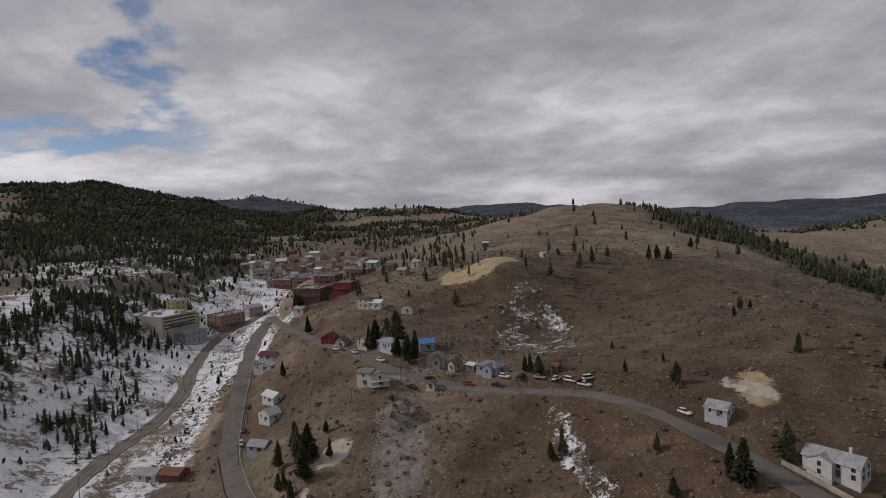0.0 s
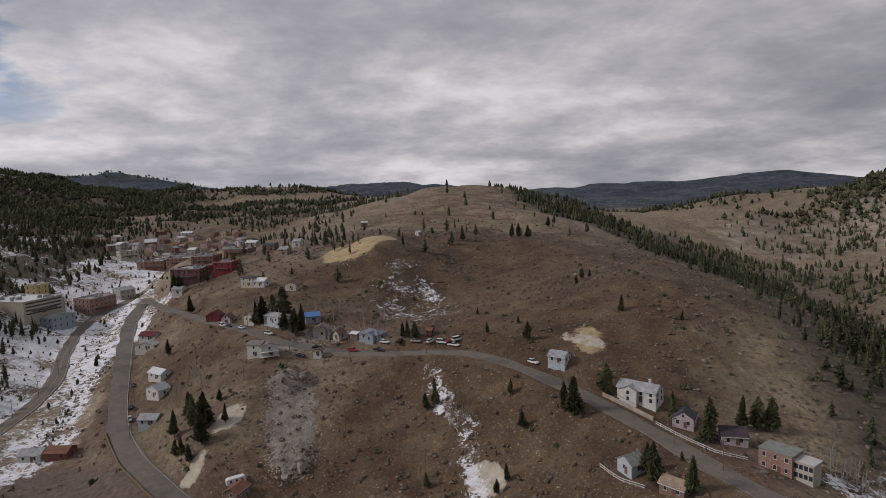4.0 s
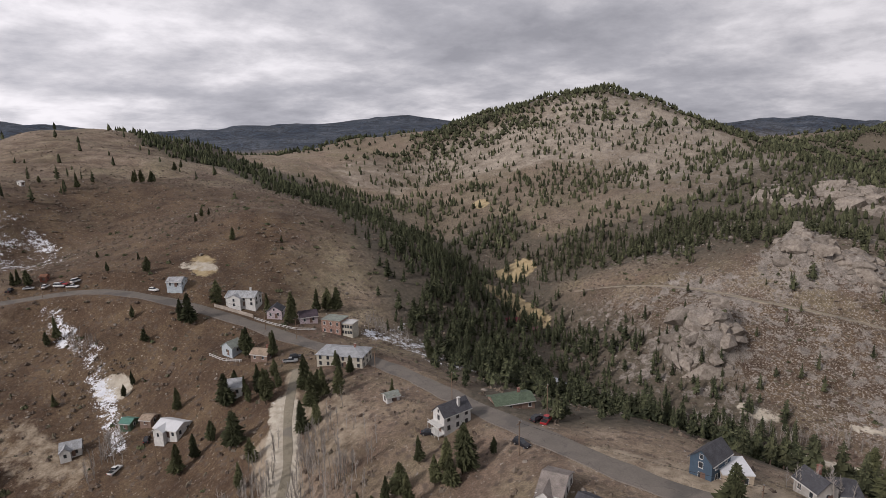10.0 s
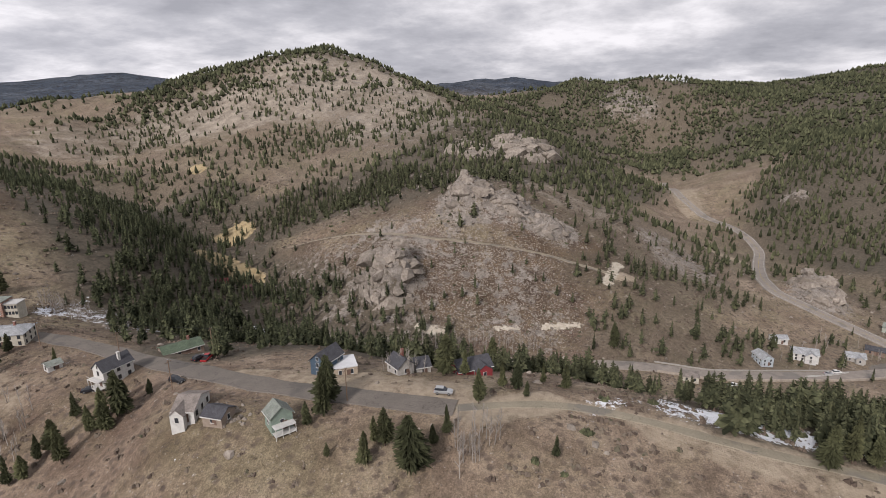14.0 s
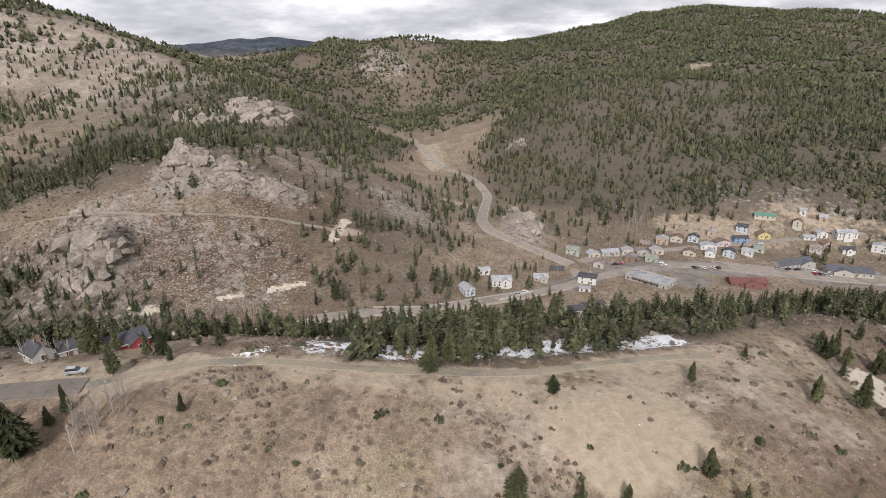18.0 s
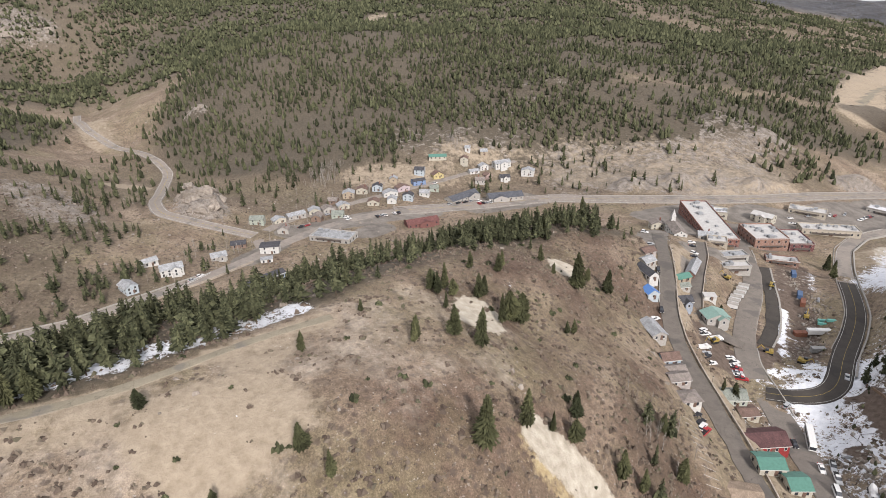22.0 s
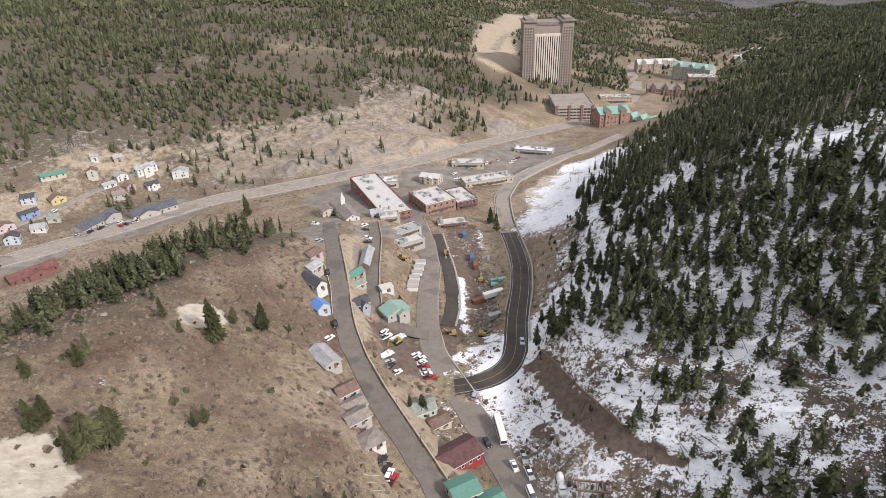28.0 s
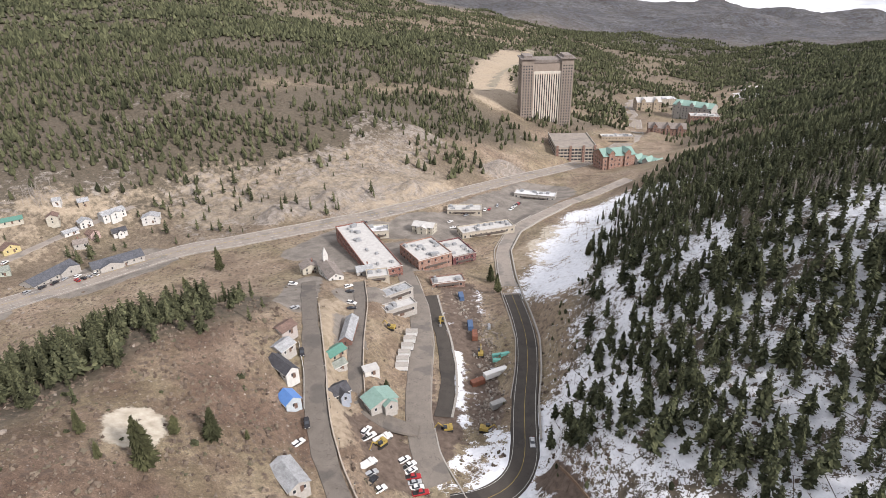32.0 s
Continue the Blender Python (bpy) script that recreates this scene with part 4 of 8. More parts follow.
# painted lines: road, offset from the middle, width, dash and gap, material
PAINT_WHITE, PAINT_YELLOW = painted("line_white", (0.55, 0.54, 0.51), 0.8, 0.45, 0.6), painted("line_yellow", (0.42, 0.31, 0.09), 0.8, 0.45, 0.6)
MARKS = [("bypass", 4.0, 0.16, 0, 0, PAINT_WHITE), ("bypass", -4.0, 0.16, 0, 0, PAINT_WHITE), ("bypass", 0.0, 0.14, 0, 0, PAINT_YELLOW), ("bypass_bridge", 4.0, 0.16, 0, 0, PAINT_WHITE), ("bypass_bridge", -4.0, 0.16, 0, 0, PAINT_WHITE), ("highway", 8.6, 0.3, 0, 0, PAINT_WHITE), ("highway", -8.6, 0.3, 0, 0, PAINT_WHITE),
         ("highway", 0.3, 0.3, 0, 0, PAINT_YELLOW), ("highway", 4.5, 0.25, 4, 8, PAINT_WHITE), ("highway", -4.2, 0.25, 4, 8, PAINT_WHITE), ("canyon_road", 4.2, 0.25, 0, 0, PAINT_WHITE), ("canyon_road", -4.2, 0.25, 0, 0, PAINT_WHITE),
         ("canyon_road", 0.0, 0.25, 0, 0, PAINT_YELLOW), ("gulch_road", 0.0, 0.2, 0, 0, PAINT_YELLOW), ("gulch_road", 3.4, 0.16, 0, 0, PAINT_WHITE), ("gulch_road", -3.4, 0.16, 0, 0, PAINT_WHITE), ("lower_road", 3.7, 0.14, 0, 0, PAINT_WHITE)]
for n_mark, (key, offset, wide, dash, gap, paint) in enumerate(MARKS):
    pts, high, width, _ = LINES[key]
    p = dense(pts, 3.0)
    top = np.interp(np.linspace(0, len(high) - 1, len(p)), np.arange(len(high)), high) + 0.295
    d = np.gradient(p, axis=0)
    side = np.stack([-d[:, 1], d[:, 0]], 1) / np.hypot(d[:, 0], d[:, 1])[:, None]
    a, b = p + side * (offset - wide / 2), p + side * (offset + wide / 2)
    v = np.concatenate([np.column_stack([a, top]), np.column_stack([b, top])])
    n, i = len(p), np.arange(len(p) - 1)
    if dash:
        i = i[(i * 3) % (dash + gap) < dash]
    mark = new("road_marking_%d" % (n_mark + 1), fast_mesh("road_marking", v, np.stack([i, i + 1, i + 1 + n, i + n], 1)))
    mark.data.materials.append(paint)
    tagged(mark, "faded painted line along the asphalt", "road marking", kind="structure")

# stall lines of the terrace car park
_v, _f = [], []
for k in range(10):
    cx, cy = 86.5 - 2.35 * k, -352.5 + 1.35 * k
    for e, w in ((-2.3, -0.07), (2.3, -0.07), (2.3, 0.07), (-2.3, 0.07)):
        px, py = cx + e * 0.5 + w * 0.87, cy + e * 0.87 - w * 0.5
        _v.append((px, py, float(land([px], [py])[0]) + 0.31))
    _f.append((4 * k, 4 * k + 1, 4 * k + 2, 4 * k + 3))
stalls = new("parking_lines", fast_mesh("parking_lines", np.array(_v), np.array(_f)))
stalls.data.materials.append(PAINT_WHITE)
tagged(stalls, "faded white stall lines on the terrace car park", "road marking", kind="structure")

# ---- building blocks ----
def part(name, bm, material, parent, label=""):
    """Links a bmesh as one mesh object under a thing or a part."""
    me = bpy.data.meshes.new(name)
    bm.to_mesh(me)
    bm.free()
    if material:
        me.materials.append(material)
    ob = new(name, me)
    ob.parent = parent
    if label:
        ob["label"] = label
    return ob


def shared(name, me, parent, m, label=""):
    """An object on an existing mesh, under its thing."""
    ob = new(name, me)
    ob.parent = parent
    ob.matrix_basis = m
    if label:
        ob["label"] = label
    return ob


def thing(name, x, y, z, turn, label, category, group=""):
    ob = new(name)
    ob.matrix_basis = pose(x, y, z, 0, 0, turn)
    ob.empty_display_size = 0.3
    return tagged(ob, label, category, group)


def box(bm, x0, x1, y0, y1, z0, z1, bevel=0.0):
    v = [bm.verts.new((x, y, z)) for x in (x0, x1) for y in (y0, y1) for z in (z0, z1)]
    for f in ((0, 1, 3, 2), (4, 6, 7, 5), (0, 4, 5, 1), (2, 3, 7, 6), (0, 2, 6, 4), (1, 5, 7, 3)):
        bm.faces.new([v[i] for i in f])
    return v


def hull(bm, points, faces):
    v = [bm.verts.new(p) for p in points]
    for f in faces:
        bm.faces.new([v[i] for i in f])


def made(*boxes):
    bm = bmesh.new()
    for b in boxes:
        box(bm, *b)
    return bm


def mesh_of(name, bm, material):
    me = bpy.data.meshes.new(name)
    bm.to_mesh(me)
    bm.free()
    me.materials.append(material)
    return me


def rod(bm, a, b, r, sides=6, r2=None):
    """A straight round bar between two places."""
    a, b = Vector(a), Vector(b)
    d = (b - a).normalized()
    u = d.orthogonal().normalized()
    w = d.cross(u)
    lo, hi = [], []
    for k in range(sides):
        q = u * math.cos(6.2832 * k / sides) + w * math.sin(6.2832 * k / sides)
        lo.append(bm.verts.new(a + q * r))
        hi.append(bm.verts.new(b + q * (r if r2 is None else r2)))
    for k in range(sides):
        bm.faces.new((lo[k], lo[(k + 1) % sides], hi[(k + 1) % sides], hi[k]))
    bm.faces.new(lo[::-1])
    bm.faces.new(hi)


def clapboard(name, color):
    k = Mat(name)
    wave = k.node("ShaderNodeTexWave", Scale=1.6, Distortion=0.3)
    wave.bands_direction = "Z"
    k.t.links.new(k.place(), wave.inputs["Vector"])
    c = k.mix(1.0, color, k.ramp(wave.outputs["Fac"], (0.0, 0.78), (0.25, 1.0)), "MULTIPLY")
    c = k.mix(1.0, c, k.ramp(k.noise(0.8, 5, 0.6), (0.3, 0.78), (0.7, 1.05)), "MULTIPLY")
    k.bump(wave.outputs["Fac"], 0.3, 0.03)
    return k.done(c, 0.75)


def brickwork(name, a, b):
    k = Mat(name)
    n = k.node("ShaderNodeTexBrick", Scale=3.0, Color1=a, Color2=b, Mortar=(0.33, 0.30, 0.27))
    n.inputs["Mortar Size"].default_value = 0.012
    turn = k.node("ShaderNodeMapping")
    turn.inputs["Rotation"].default_value = (radians(90), 0, 0)
    k.t.links.new(k.place(), turn.inputs["Vector"])
    k.t.links.new(turn.outputs[0], n.inputs["Vector"])
    c = k.mix(1.0, n.outputs["Color"], k.ramp(k.noise(0.5, 5, 0.6), (0.3, 0.72), (0.7, 1.12)), "MULTIPLY")
    return k.done(c, 0.9)


WALLS = {k: clapboard("siding_" + k, c) for k, c in {
    "white": (0.503, 0.496, 0.475), "lilac": (0.419, 0.354, 0.370), "paleblue": (0.377, 0.422, 0.452), "brown": (0.20, 0.14, 0.11), "cream": (0.40, 0.375, 0.315),
    "green": (0.19, 0.24, 0.20), "navy": (0.055, 0.085, 0.12), "red": (0.22, 0.035, 0.04), "greyblue": (0.27, 0.30, 0.35), "rust": (0.19, 0.075, 0.05), "yellow": (0.436, 0.366, 0.187),
    "teal": (0.22, 0.33, 0.33), "darkgreen": (0.06, 0.09, 0.06), "plank": (0.26, 0.21, 0.17), "greybrownw": (0.36, 0.33, 0.31), "skyblue": (0.306, 0.383, 0.444), "redbarn": (0.24, 0.035, 0.035),
    "greengrey": (0.33, 0.36, 0.31), "brownred": (0.19, 0.11, 0.09), "blueslatew": (0.23, 0.28, 0.34), "bluebright": (0.175, 0.245, 0.385), "pinkw": (0.402, 0.301, 0.276), "redpink": (0.17, 0.080, 0.072)}.items()}
WALLS.update({"stone": painted("stucco_grey", (0.377, 0.359, 0.332), 0.9, 0.3), "tan": painted("stucco_tan", (0.368, 0.304, 0.230), 0.9, 0.3), "tanpale": painted("stucco_pale", (0.410, 0.369, 0.304), 0.9, 0.3),
              "brick": brickwork("brick_red", (0.20, 0.085, 0.065), (0.15, 0.062, 0.05)), "brick2": brickwork("brick_brown", (0.20, 0.115, 0.085), (0.145, 0.085, 0.07)),
              "brickorange": brickwork("brick_orange", (0.25, 0.145, 0.11), (0.20, 0.115, 0.088)), "darkred": brickwork("brick_dark_red", (0.125, 0.040, 0.042), (0.095, 0.034, 0.036))})
ROOFS = {k: shingle("roof_" + k, c) for k, c in {
    "grey": (0.33, 0.34, 0.35), "dark": (0.070, 0.070, 0.078), "plum": (0.065, 0.050, 0.060), "greygreen": (0.23, 0.25, 0.22), "tan": (0.31, 0.24, 0.18), "greybrown": (0.23, 0.20, 0.18),
    "green": (0.095, 0.125, 0.085), "brown": (0.17, 0.115, 0.095), "blueslate": (0.20, 0.22, 0.27), "rust": (0.20, 0.095, 0.06), "redroof": (0.13, 0.030, 0.035), "maroon": (0.105, 0.055, 0.055), "darkslate": (0.095, 0.10, 0.115),
    "redpink": (0.16, 0.072, 0.066)}.items()}
ROOFS.update({"teal": painted("metal_teal", (0.16, 0.36, 0.32), 0.45, 0.2), "mint": painted("metal_mint", (0.20, 0.31, 0.27), 0.5, 0.25), "greenroof": painted("metal_green", (0.085, 0.20, 0.16), 0.5, 0.25),
              "blue": painted("tarp_blue", (0.089, 0.201, 0.461), 0.5, 0.2), "snow": painted("roof_snow", (0.529, 0.536, 0.549), 0.8, 0.18, 0.4), "pale": painted("roof_membrane", (0.444, 0.436, 0.421), 0.8, 0.25, 0.5)})
TRIM = painted("trim_white", (0.494, 0.487, 0.466), 0.6, 0.15)
TRIM_DARK = painted("trim_dark", (0.10, 0.085, 0.075), 0.6, 0.2)
CONCRETE = painted("concrete", (0.34, 0.32, 0.29), 0.9, 0.3)
STEEL = painted("grey_metal", (0.34, 0.35, 0.36), 0.5, 0.25, 1.0, 0.4)
TIMBER = painted("timber", (0.20, 0.14, 0.10), 0.9, 0.35, 2)
DOOR = painted("door_paint", (0.14, 0.09, 0.07), 0.6, 0.2)


def glass_material():
    k = Mat("window_glass")
    k.b.inputs["Specular IOR Level"].default_value = 0.6
    return k.done((0.028, 0.032, 0.038), 0.12)


GLASS = glass_material()
FRAME_MESH = mesh_of("window", made((-0.55, 0.55, -0.05, 0.02, -0.75, -0.66), (-0.55, 0.55, -0.05, 0.02, 0.66, 0.75), (-0.55, -0.46, -0.05, 0.02, -0.66, 0.66),
                                    (0.46, 0.55, -0.05, 0.02, -0.66, 0.66), (-0.62, 0.62, -0.10, 0.02, -0.83, -0.75)), TRIM)
FRAME_DARK = mesh_of("window_dark", made((-0.55, 0.55, -0.05, 0.02, -0.75, -0.66), (-0.55, 0.55, -0.05, 0.02, 0.66, 0.75), (-0.55, -0.46, -0.05, 0.02, -0.66, 0.66),
                                         (0.46, 0.55, -0.05, 0.02, -0.66, 0.66)), TRIM_DARK)
PANE_MESH = mesh_of("pane", made((-0.46, 0.46, -0.03, 0.01, -0.66, -0.02), (-0.46, 0.46, -0.03, 0.01, 0.02, 0.66), (-0.46, 0.46, -0.04, 0.01, -0.02, 0.02)), GLASS)
DOOR_MESH = mesh_of("door", made((-0.48, 0.48, -0.06, 0.02, 0.0, 2.05), (-0.56, -0.48, -0.08, 0.02, 0.0, 2.13), (0.48, 0.56, -0.08, 0.02, 0.0, 2.13), (-0.48, 0.48, -0.08, 0.02, 2.05, 2.13)), DOOR)


def window(parent, x, y, z, turn, size=1.0, dark=False, panes=True):
    m = pose(x, y, z, 0, 0, turn) @ Matrix.Diagonal((size, 1, size, 1))
    if not panes:
        return shared("window", PANE_MESH, parent, m)
    w = shared("window", FRAME_DARK if dark else FRAME_MESH, parent, m)
    shared("pane", PANE_MESH, w, Matrix.Identity(4))
    return w


def window_row(parent, w, d, h, storeys, close, dark=False, size=1.0, gap=2.7, skip_front=()):
    for s in range(storeys):
        z = h * (s + 0.56) / storeys
        for side, length, off, turn in (("front", w, -d / 2, 0), ("back", w, -d / 2, 180), ("right", d, -w / 2, 90), ("left", d, -w / 2, -90)):
            if side == "back" and not close:
                continue
            n = max(1, int((length - 0.6) / (gap if close else 3.7)))
            for i in range(n):
                u = length * ((i + 0.5) / n - 0.5)
                if side == "front" and s == 0 and i in skip_front:
                    continue
                p = Matrix.Rotation(radians(turn), 4, "Z") @ Vector((u, off, z))
                window(parent, p.x, p.y, p.z, turn, size, dark, close)


def gable(bm, w, d, z0, h, rh, ridge, y_mid=0.0, x_mid=0.0):
    """Walls of a gabled box, as one closed shell."""
    x0, x1, y0, y1 = x_mid - w / 2, x_mid + w / 2, y_mid - d / 2, y_mid + d / 2
    if ridge == "x":
        top = [(x0, y_mid, h + rh), (x1, y_mid, h + rh)]
        pts = [(x0, y0, z0), (x1, y0, z0), (x1, y1, z0), (x0, y1, z0), (x0, y0, h), (x1, y0, h), (x1, y1, h), (x0, y1, h)] + top
        hull(bm, pts, [(0, 1, 5, 4), (1, 2, 6, 9, 5), (2, 3, 7, 6), (3, 0, 4, 8, 7), (4, 5, 9, 8), (6, 7, 8, 9)])
    else:
        top = [(x_mid, y0, h + rh), (x_mid, y1, h + rh)]
        pts = [(x0, y0, z0), (x1, y0, z0), (x1, y1, z0), (x0, y1, z0), (x0, y0, h), (x1, y0, h), (x1, y1, h), (x0, y1, h)] + top
        hull(bm, pts, [(0, 1, 5, 8, 4), (1, 2, 6, 5), (2, 3, 7, 9, 6), (3, 0, 4, 7), (4, 8, 9, 7), (5, 6, 9, 8)])


def slopes(bm, w, d, h, rh, ridge, over=0.45, thick=0.16, x_mid=0.0, y_mid=0.0):
    """Two roof slopes with eaves."""
    if ridge == "x":
        run, along = d / 2, w / 2 + over * 0.7
    else:
        run, along = w / 2, d / 2 + over * 0.7
    drop = rh * over / run
    for s in (-1, 1):
        prof = [(0, h + rh + 0.03), (s * (run + over), h - drop + 0.03), (s * (run + over), h - drop + 0.03 + thick), (0, h + rh + 0.03 + thick * 1.15)]
        pts = []
        for e in (-along, along):
            for a, z in prof:
                pts.append((x_mid + e, y_mid + a, z) if ridge == "x" else (x_mid + a, y_mid + e, z))
        hull(bm, pts, [(0, 1, 2, 3), (7, 6, 5, 4), (0, 4, 5, 1), (1, 5, 6, 2), (2, 6, 7, 3), (3, 7, 4, 0)])


def hip(bm, w, d, h, rh, over=0.45):
    a, b = w / 2 + over, d / 2 + over
    r = max(0.3, a - b) if a >= b else 0.3
    q = max(0.3, b - a) if b > a else 0.0
    pts = [(-a, -b, h - 0.1), (a, -b, h - 0.1), (a, b, h - 0.1), (-a, b, h - 0.1), (-a, -b, h + 0.08), (a, -b, h + 0.08), (a, b, h + 0.08), (-a, b, h + 0.08)]
    ridge = [(-r, 0, h + rh), (r, 0, h + rh)] if a >= b else [(0, -q, h + rh), (0, q, h + rh)]
    if a >= b:
        hull(bm, pts + ridge, [(3, 2, 1, 0), (0, 1, 5, 4), (1, 2, 6, 5), (2, 3, 7, 6), (3, 0, 4, 7), (4, 5, 9, 8), (5, 6, 9), (6, 7, 8, 9), (7, 4, 8)])
    else:
        hull(bm, pts + ridge, [(3, 2, 1, 0), (0, 1, 5, 4), (1, 2, 6, 5), (2, 3, 7, 6), (3, 0, 4, 7), (4, 5, 8), (5, 6, 9, 8), (6, 7, 9), (7, 4, 8, 9)])


def near_path(x, y):
    return math.hypot(x - 20, (y + 130)) < 345


def sweep(points, r):
    """One continuous square bar along a line of points."""
    bm = bmesh.new()
    rings = []
    for i, p in enumerate(points):
        q, o = Vector(points[min(i + 1, len(points) - 1)]), Vector(points[max(i - 1, 0)])
        d = (q - o).normalized()
        u = d.cross(Vector((0, 0, 1))).normalized() * r
        w = u.cross(d).normalized() * r
        rings.append([bm.verts.new(Vector(p) + a * u + b * w) for a, b in ((-1, -1), (1, -1), (1, 1), (-1, 1))])
    for a, b in zip(rings[:-1], rings[1:]):
        for k in range(4):
            bm.faces.new((a[k], a[(k + 1) % 4], b[(k + 1) % 4], b[k]))
    bm.faces.new(rings[0][::-1])
    bm.faces.new(rings[-1])
    bmesh.ops.recalc_face_normals(bm, faces=bm.faces)
    return bm


FOOTPRINTS = []


def house(label, x, y, turn, w, d, h, rh, ridge, wall, roof, wing=None, chimney=0, porch=0, annex=0, steeple=0):
    """A dwelling: walls, roof, door, windows, and what is built on to it."""
    close = near_path(x, y)
    w, d, h, rh = w * 0.9, d * 0.88, h * 0.82, rh * 0.82
    FOOTPRINTS.append((x, y, max(w, d) * 0.62 + 1.5))
    z = float(land([x], [y])[0])
    name = "shed" if w < 5 and h < 3.5 else ("barn" if "barn" in label else ("church" if "church" in label else "house"))
    ob = thing(name, x, y, z, turn, label, name)
    bm = bmesh.new()
    if ridge in "xy":
        gable(bm, w, d, -3.0, h, rh, ridge)
    else:
        box(bm, -w / 2, w / 2, -d / 2, d / 2, -3.0, h)
    part("wall", bm, WALLS[wall], ob)
    bm = bmesh.new()
    if ridge in "xy":
        slopes(bm, w, d, h, rh, ridge)
    elif ridge == "h":
        hip(bm, w, d, h, rh)
    else:
        box(bm, -w / 2 - 0.15, w / 2 + 0.15, -d / 2 - 0.15, d / 2 + 0.15, h, h + 0.28)
    part("roof", bm, ROOFS[roof], ob)
    storeys = 2 if h > 3.9 else 1
    shared("door", DOOR_MESH, ob, pose(w * 0.12, -d / 2, 0.1))
    window_row(ob, w, d, h, storeys, close, wall in ("white", "cream"), 0.95)
    if ridge == "y" and rh > 2.0:
        window(ob, 0, -d / 2, h + rh * 0.36, 0, 0.75, False, close)
    if close and ridge in "xy":
        run = d / 2 if ridge == "x" else w / 2
        drop = rh * 0.45 / run
        for s in (-1, 1):
            bm = bmesh.new()
            if ridge == "x":
                box(bm, -w / 2 - 0.3, w / 2 + 0.3, s * (d / 2 + 0.46) - 0.04, s * (d / 2 + 0.46) + 0.04, h - drop - 0.12, h - drop + 0.14)
            else:
                box(bm, s * (w / 2 + 0.46) - 0.04, s * (w / 2 + 0.46) + 0.04, -d / 2 - 0.3, d / 2 + 0.3, h - drop - 0.12, h - drop + 0.14)
            part("gutter", bm, TRIM, ob)
    if wing is not None:
        ww, wd, wx = max(3.2, w * 0.44), 1.7, (wing - 0.5) * w * 0.8
        bm = bmesh.new()
        gable(bm, ww, wd + d / 2, -3.0, h * 0.94, rh * 0.8, "y", -(d / 2 + wd) / 2 - 0.02, wx)
        wg = part("wing", bm, WALLS[wall], ob)
        bm = bmesh.new()
        slopes(bm, ww, wd + d / 2, h * 0.94, rh * 0.8, "y", 0.35, 0.14, wx, -(d / 2 + wd) / 2 - 0.02)
        part("roof", bm, ROOFS[roof], wg)
        for s in range(storeys):
            window(ob, wx, -d / 2 - wd - 0.02, h * (s + 0.52) / storeys, 0, 1.0, False, close)
    if annex:
        bm = made((w / 2, w / 2 + annex, -d * 0.35, d * 0.4, -3.0, h * 0.82))
        ax = part("annex", bm, WALLS["cream"], ob)
        part("roof", made((w / 2 - 0.1, w / 2 + annex + 0.3, -d * 0.35 - 0.3, d * 0.4 + 0.3, h * 0.82, h * 0.82 + 0.2)), ROOFS["pale"], ax)
        for s in range(2):
            for i in range(4):
                window(ob, w / 2 + annex * (i + 0.5) / 4, -d * 0.35, h * 0.82 * (s + 0.5) / 2, 0, 0.9, True, close)
    if porch:
        bm = made((-w * 0.5, w * 0.5, -d / 2 - 2.1, -d / 2, h * 0.46, h * 0.46 + 0.16), (-w * 0.5, w * 0.5, -d / 2 - 2.1, -d / 2, -0.15, 0.02))
        po = part("porch", bm, TRIM, ob)
        for i in range(4):
            u = -w * 0.47 + w * 0.94 * i / 3
            part("post", made((u - 0.07, u + 0.07, -d / 2 - 2.05, -d / 2 - 1.91, -2.0, h * 0.46)), TRIM, po)
        part("railing", made((-w * 0.5, w * 0.5, -d / 2 - 2.08, -d / 2 - 2.02, h * 0.46 + 0.95, h * 0.46 + 1.03)), TRIM, po)
    if chimney:
        part("chimney", made((w * 0.2, w * 0.2 + 0.7, d * 0.1, d * 0.1 + 0.7, h * 0.6, h + rh + 1.1), (w * 0.2 - 0.08, w * 0.2 + 0.78, d * 0.1 - 0.08, d * 0.1 + 0.78, h + rh + 1.1, h + rh + 1.25)),
             TRIM if wall == "white" else WALLS["brick"], ob)
    if steeple:
        st = part("steeple", made((-1.3, 1.3, d / 2 - 3.2, d / 2 - 0.6, h, h + rh + 3.0)), WALLS["white"], ob)
        bm = bmesh.new()
        hull(bm, [(-1.5, d / 2 - 3.4, h + rh + 3), (1.5, d / 2 - 3.4, h + rh + 3), (1.5, d / 2 - 0.4, h + rh + 3), (-1.5, d / 2 - 0.4, h + rh + 3), (0, d / 2 - 1.9, h + rh + 7.5)],
             [(3, 2, 1, 0), (0, 1, 4), (1, 2, 4), (2, 3, 4), (3, 0, 4)])
        part("spire", bm, ROOFS["pale"], st)
    return ob


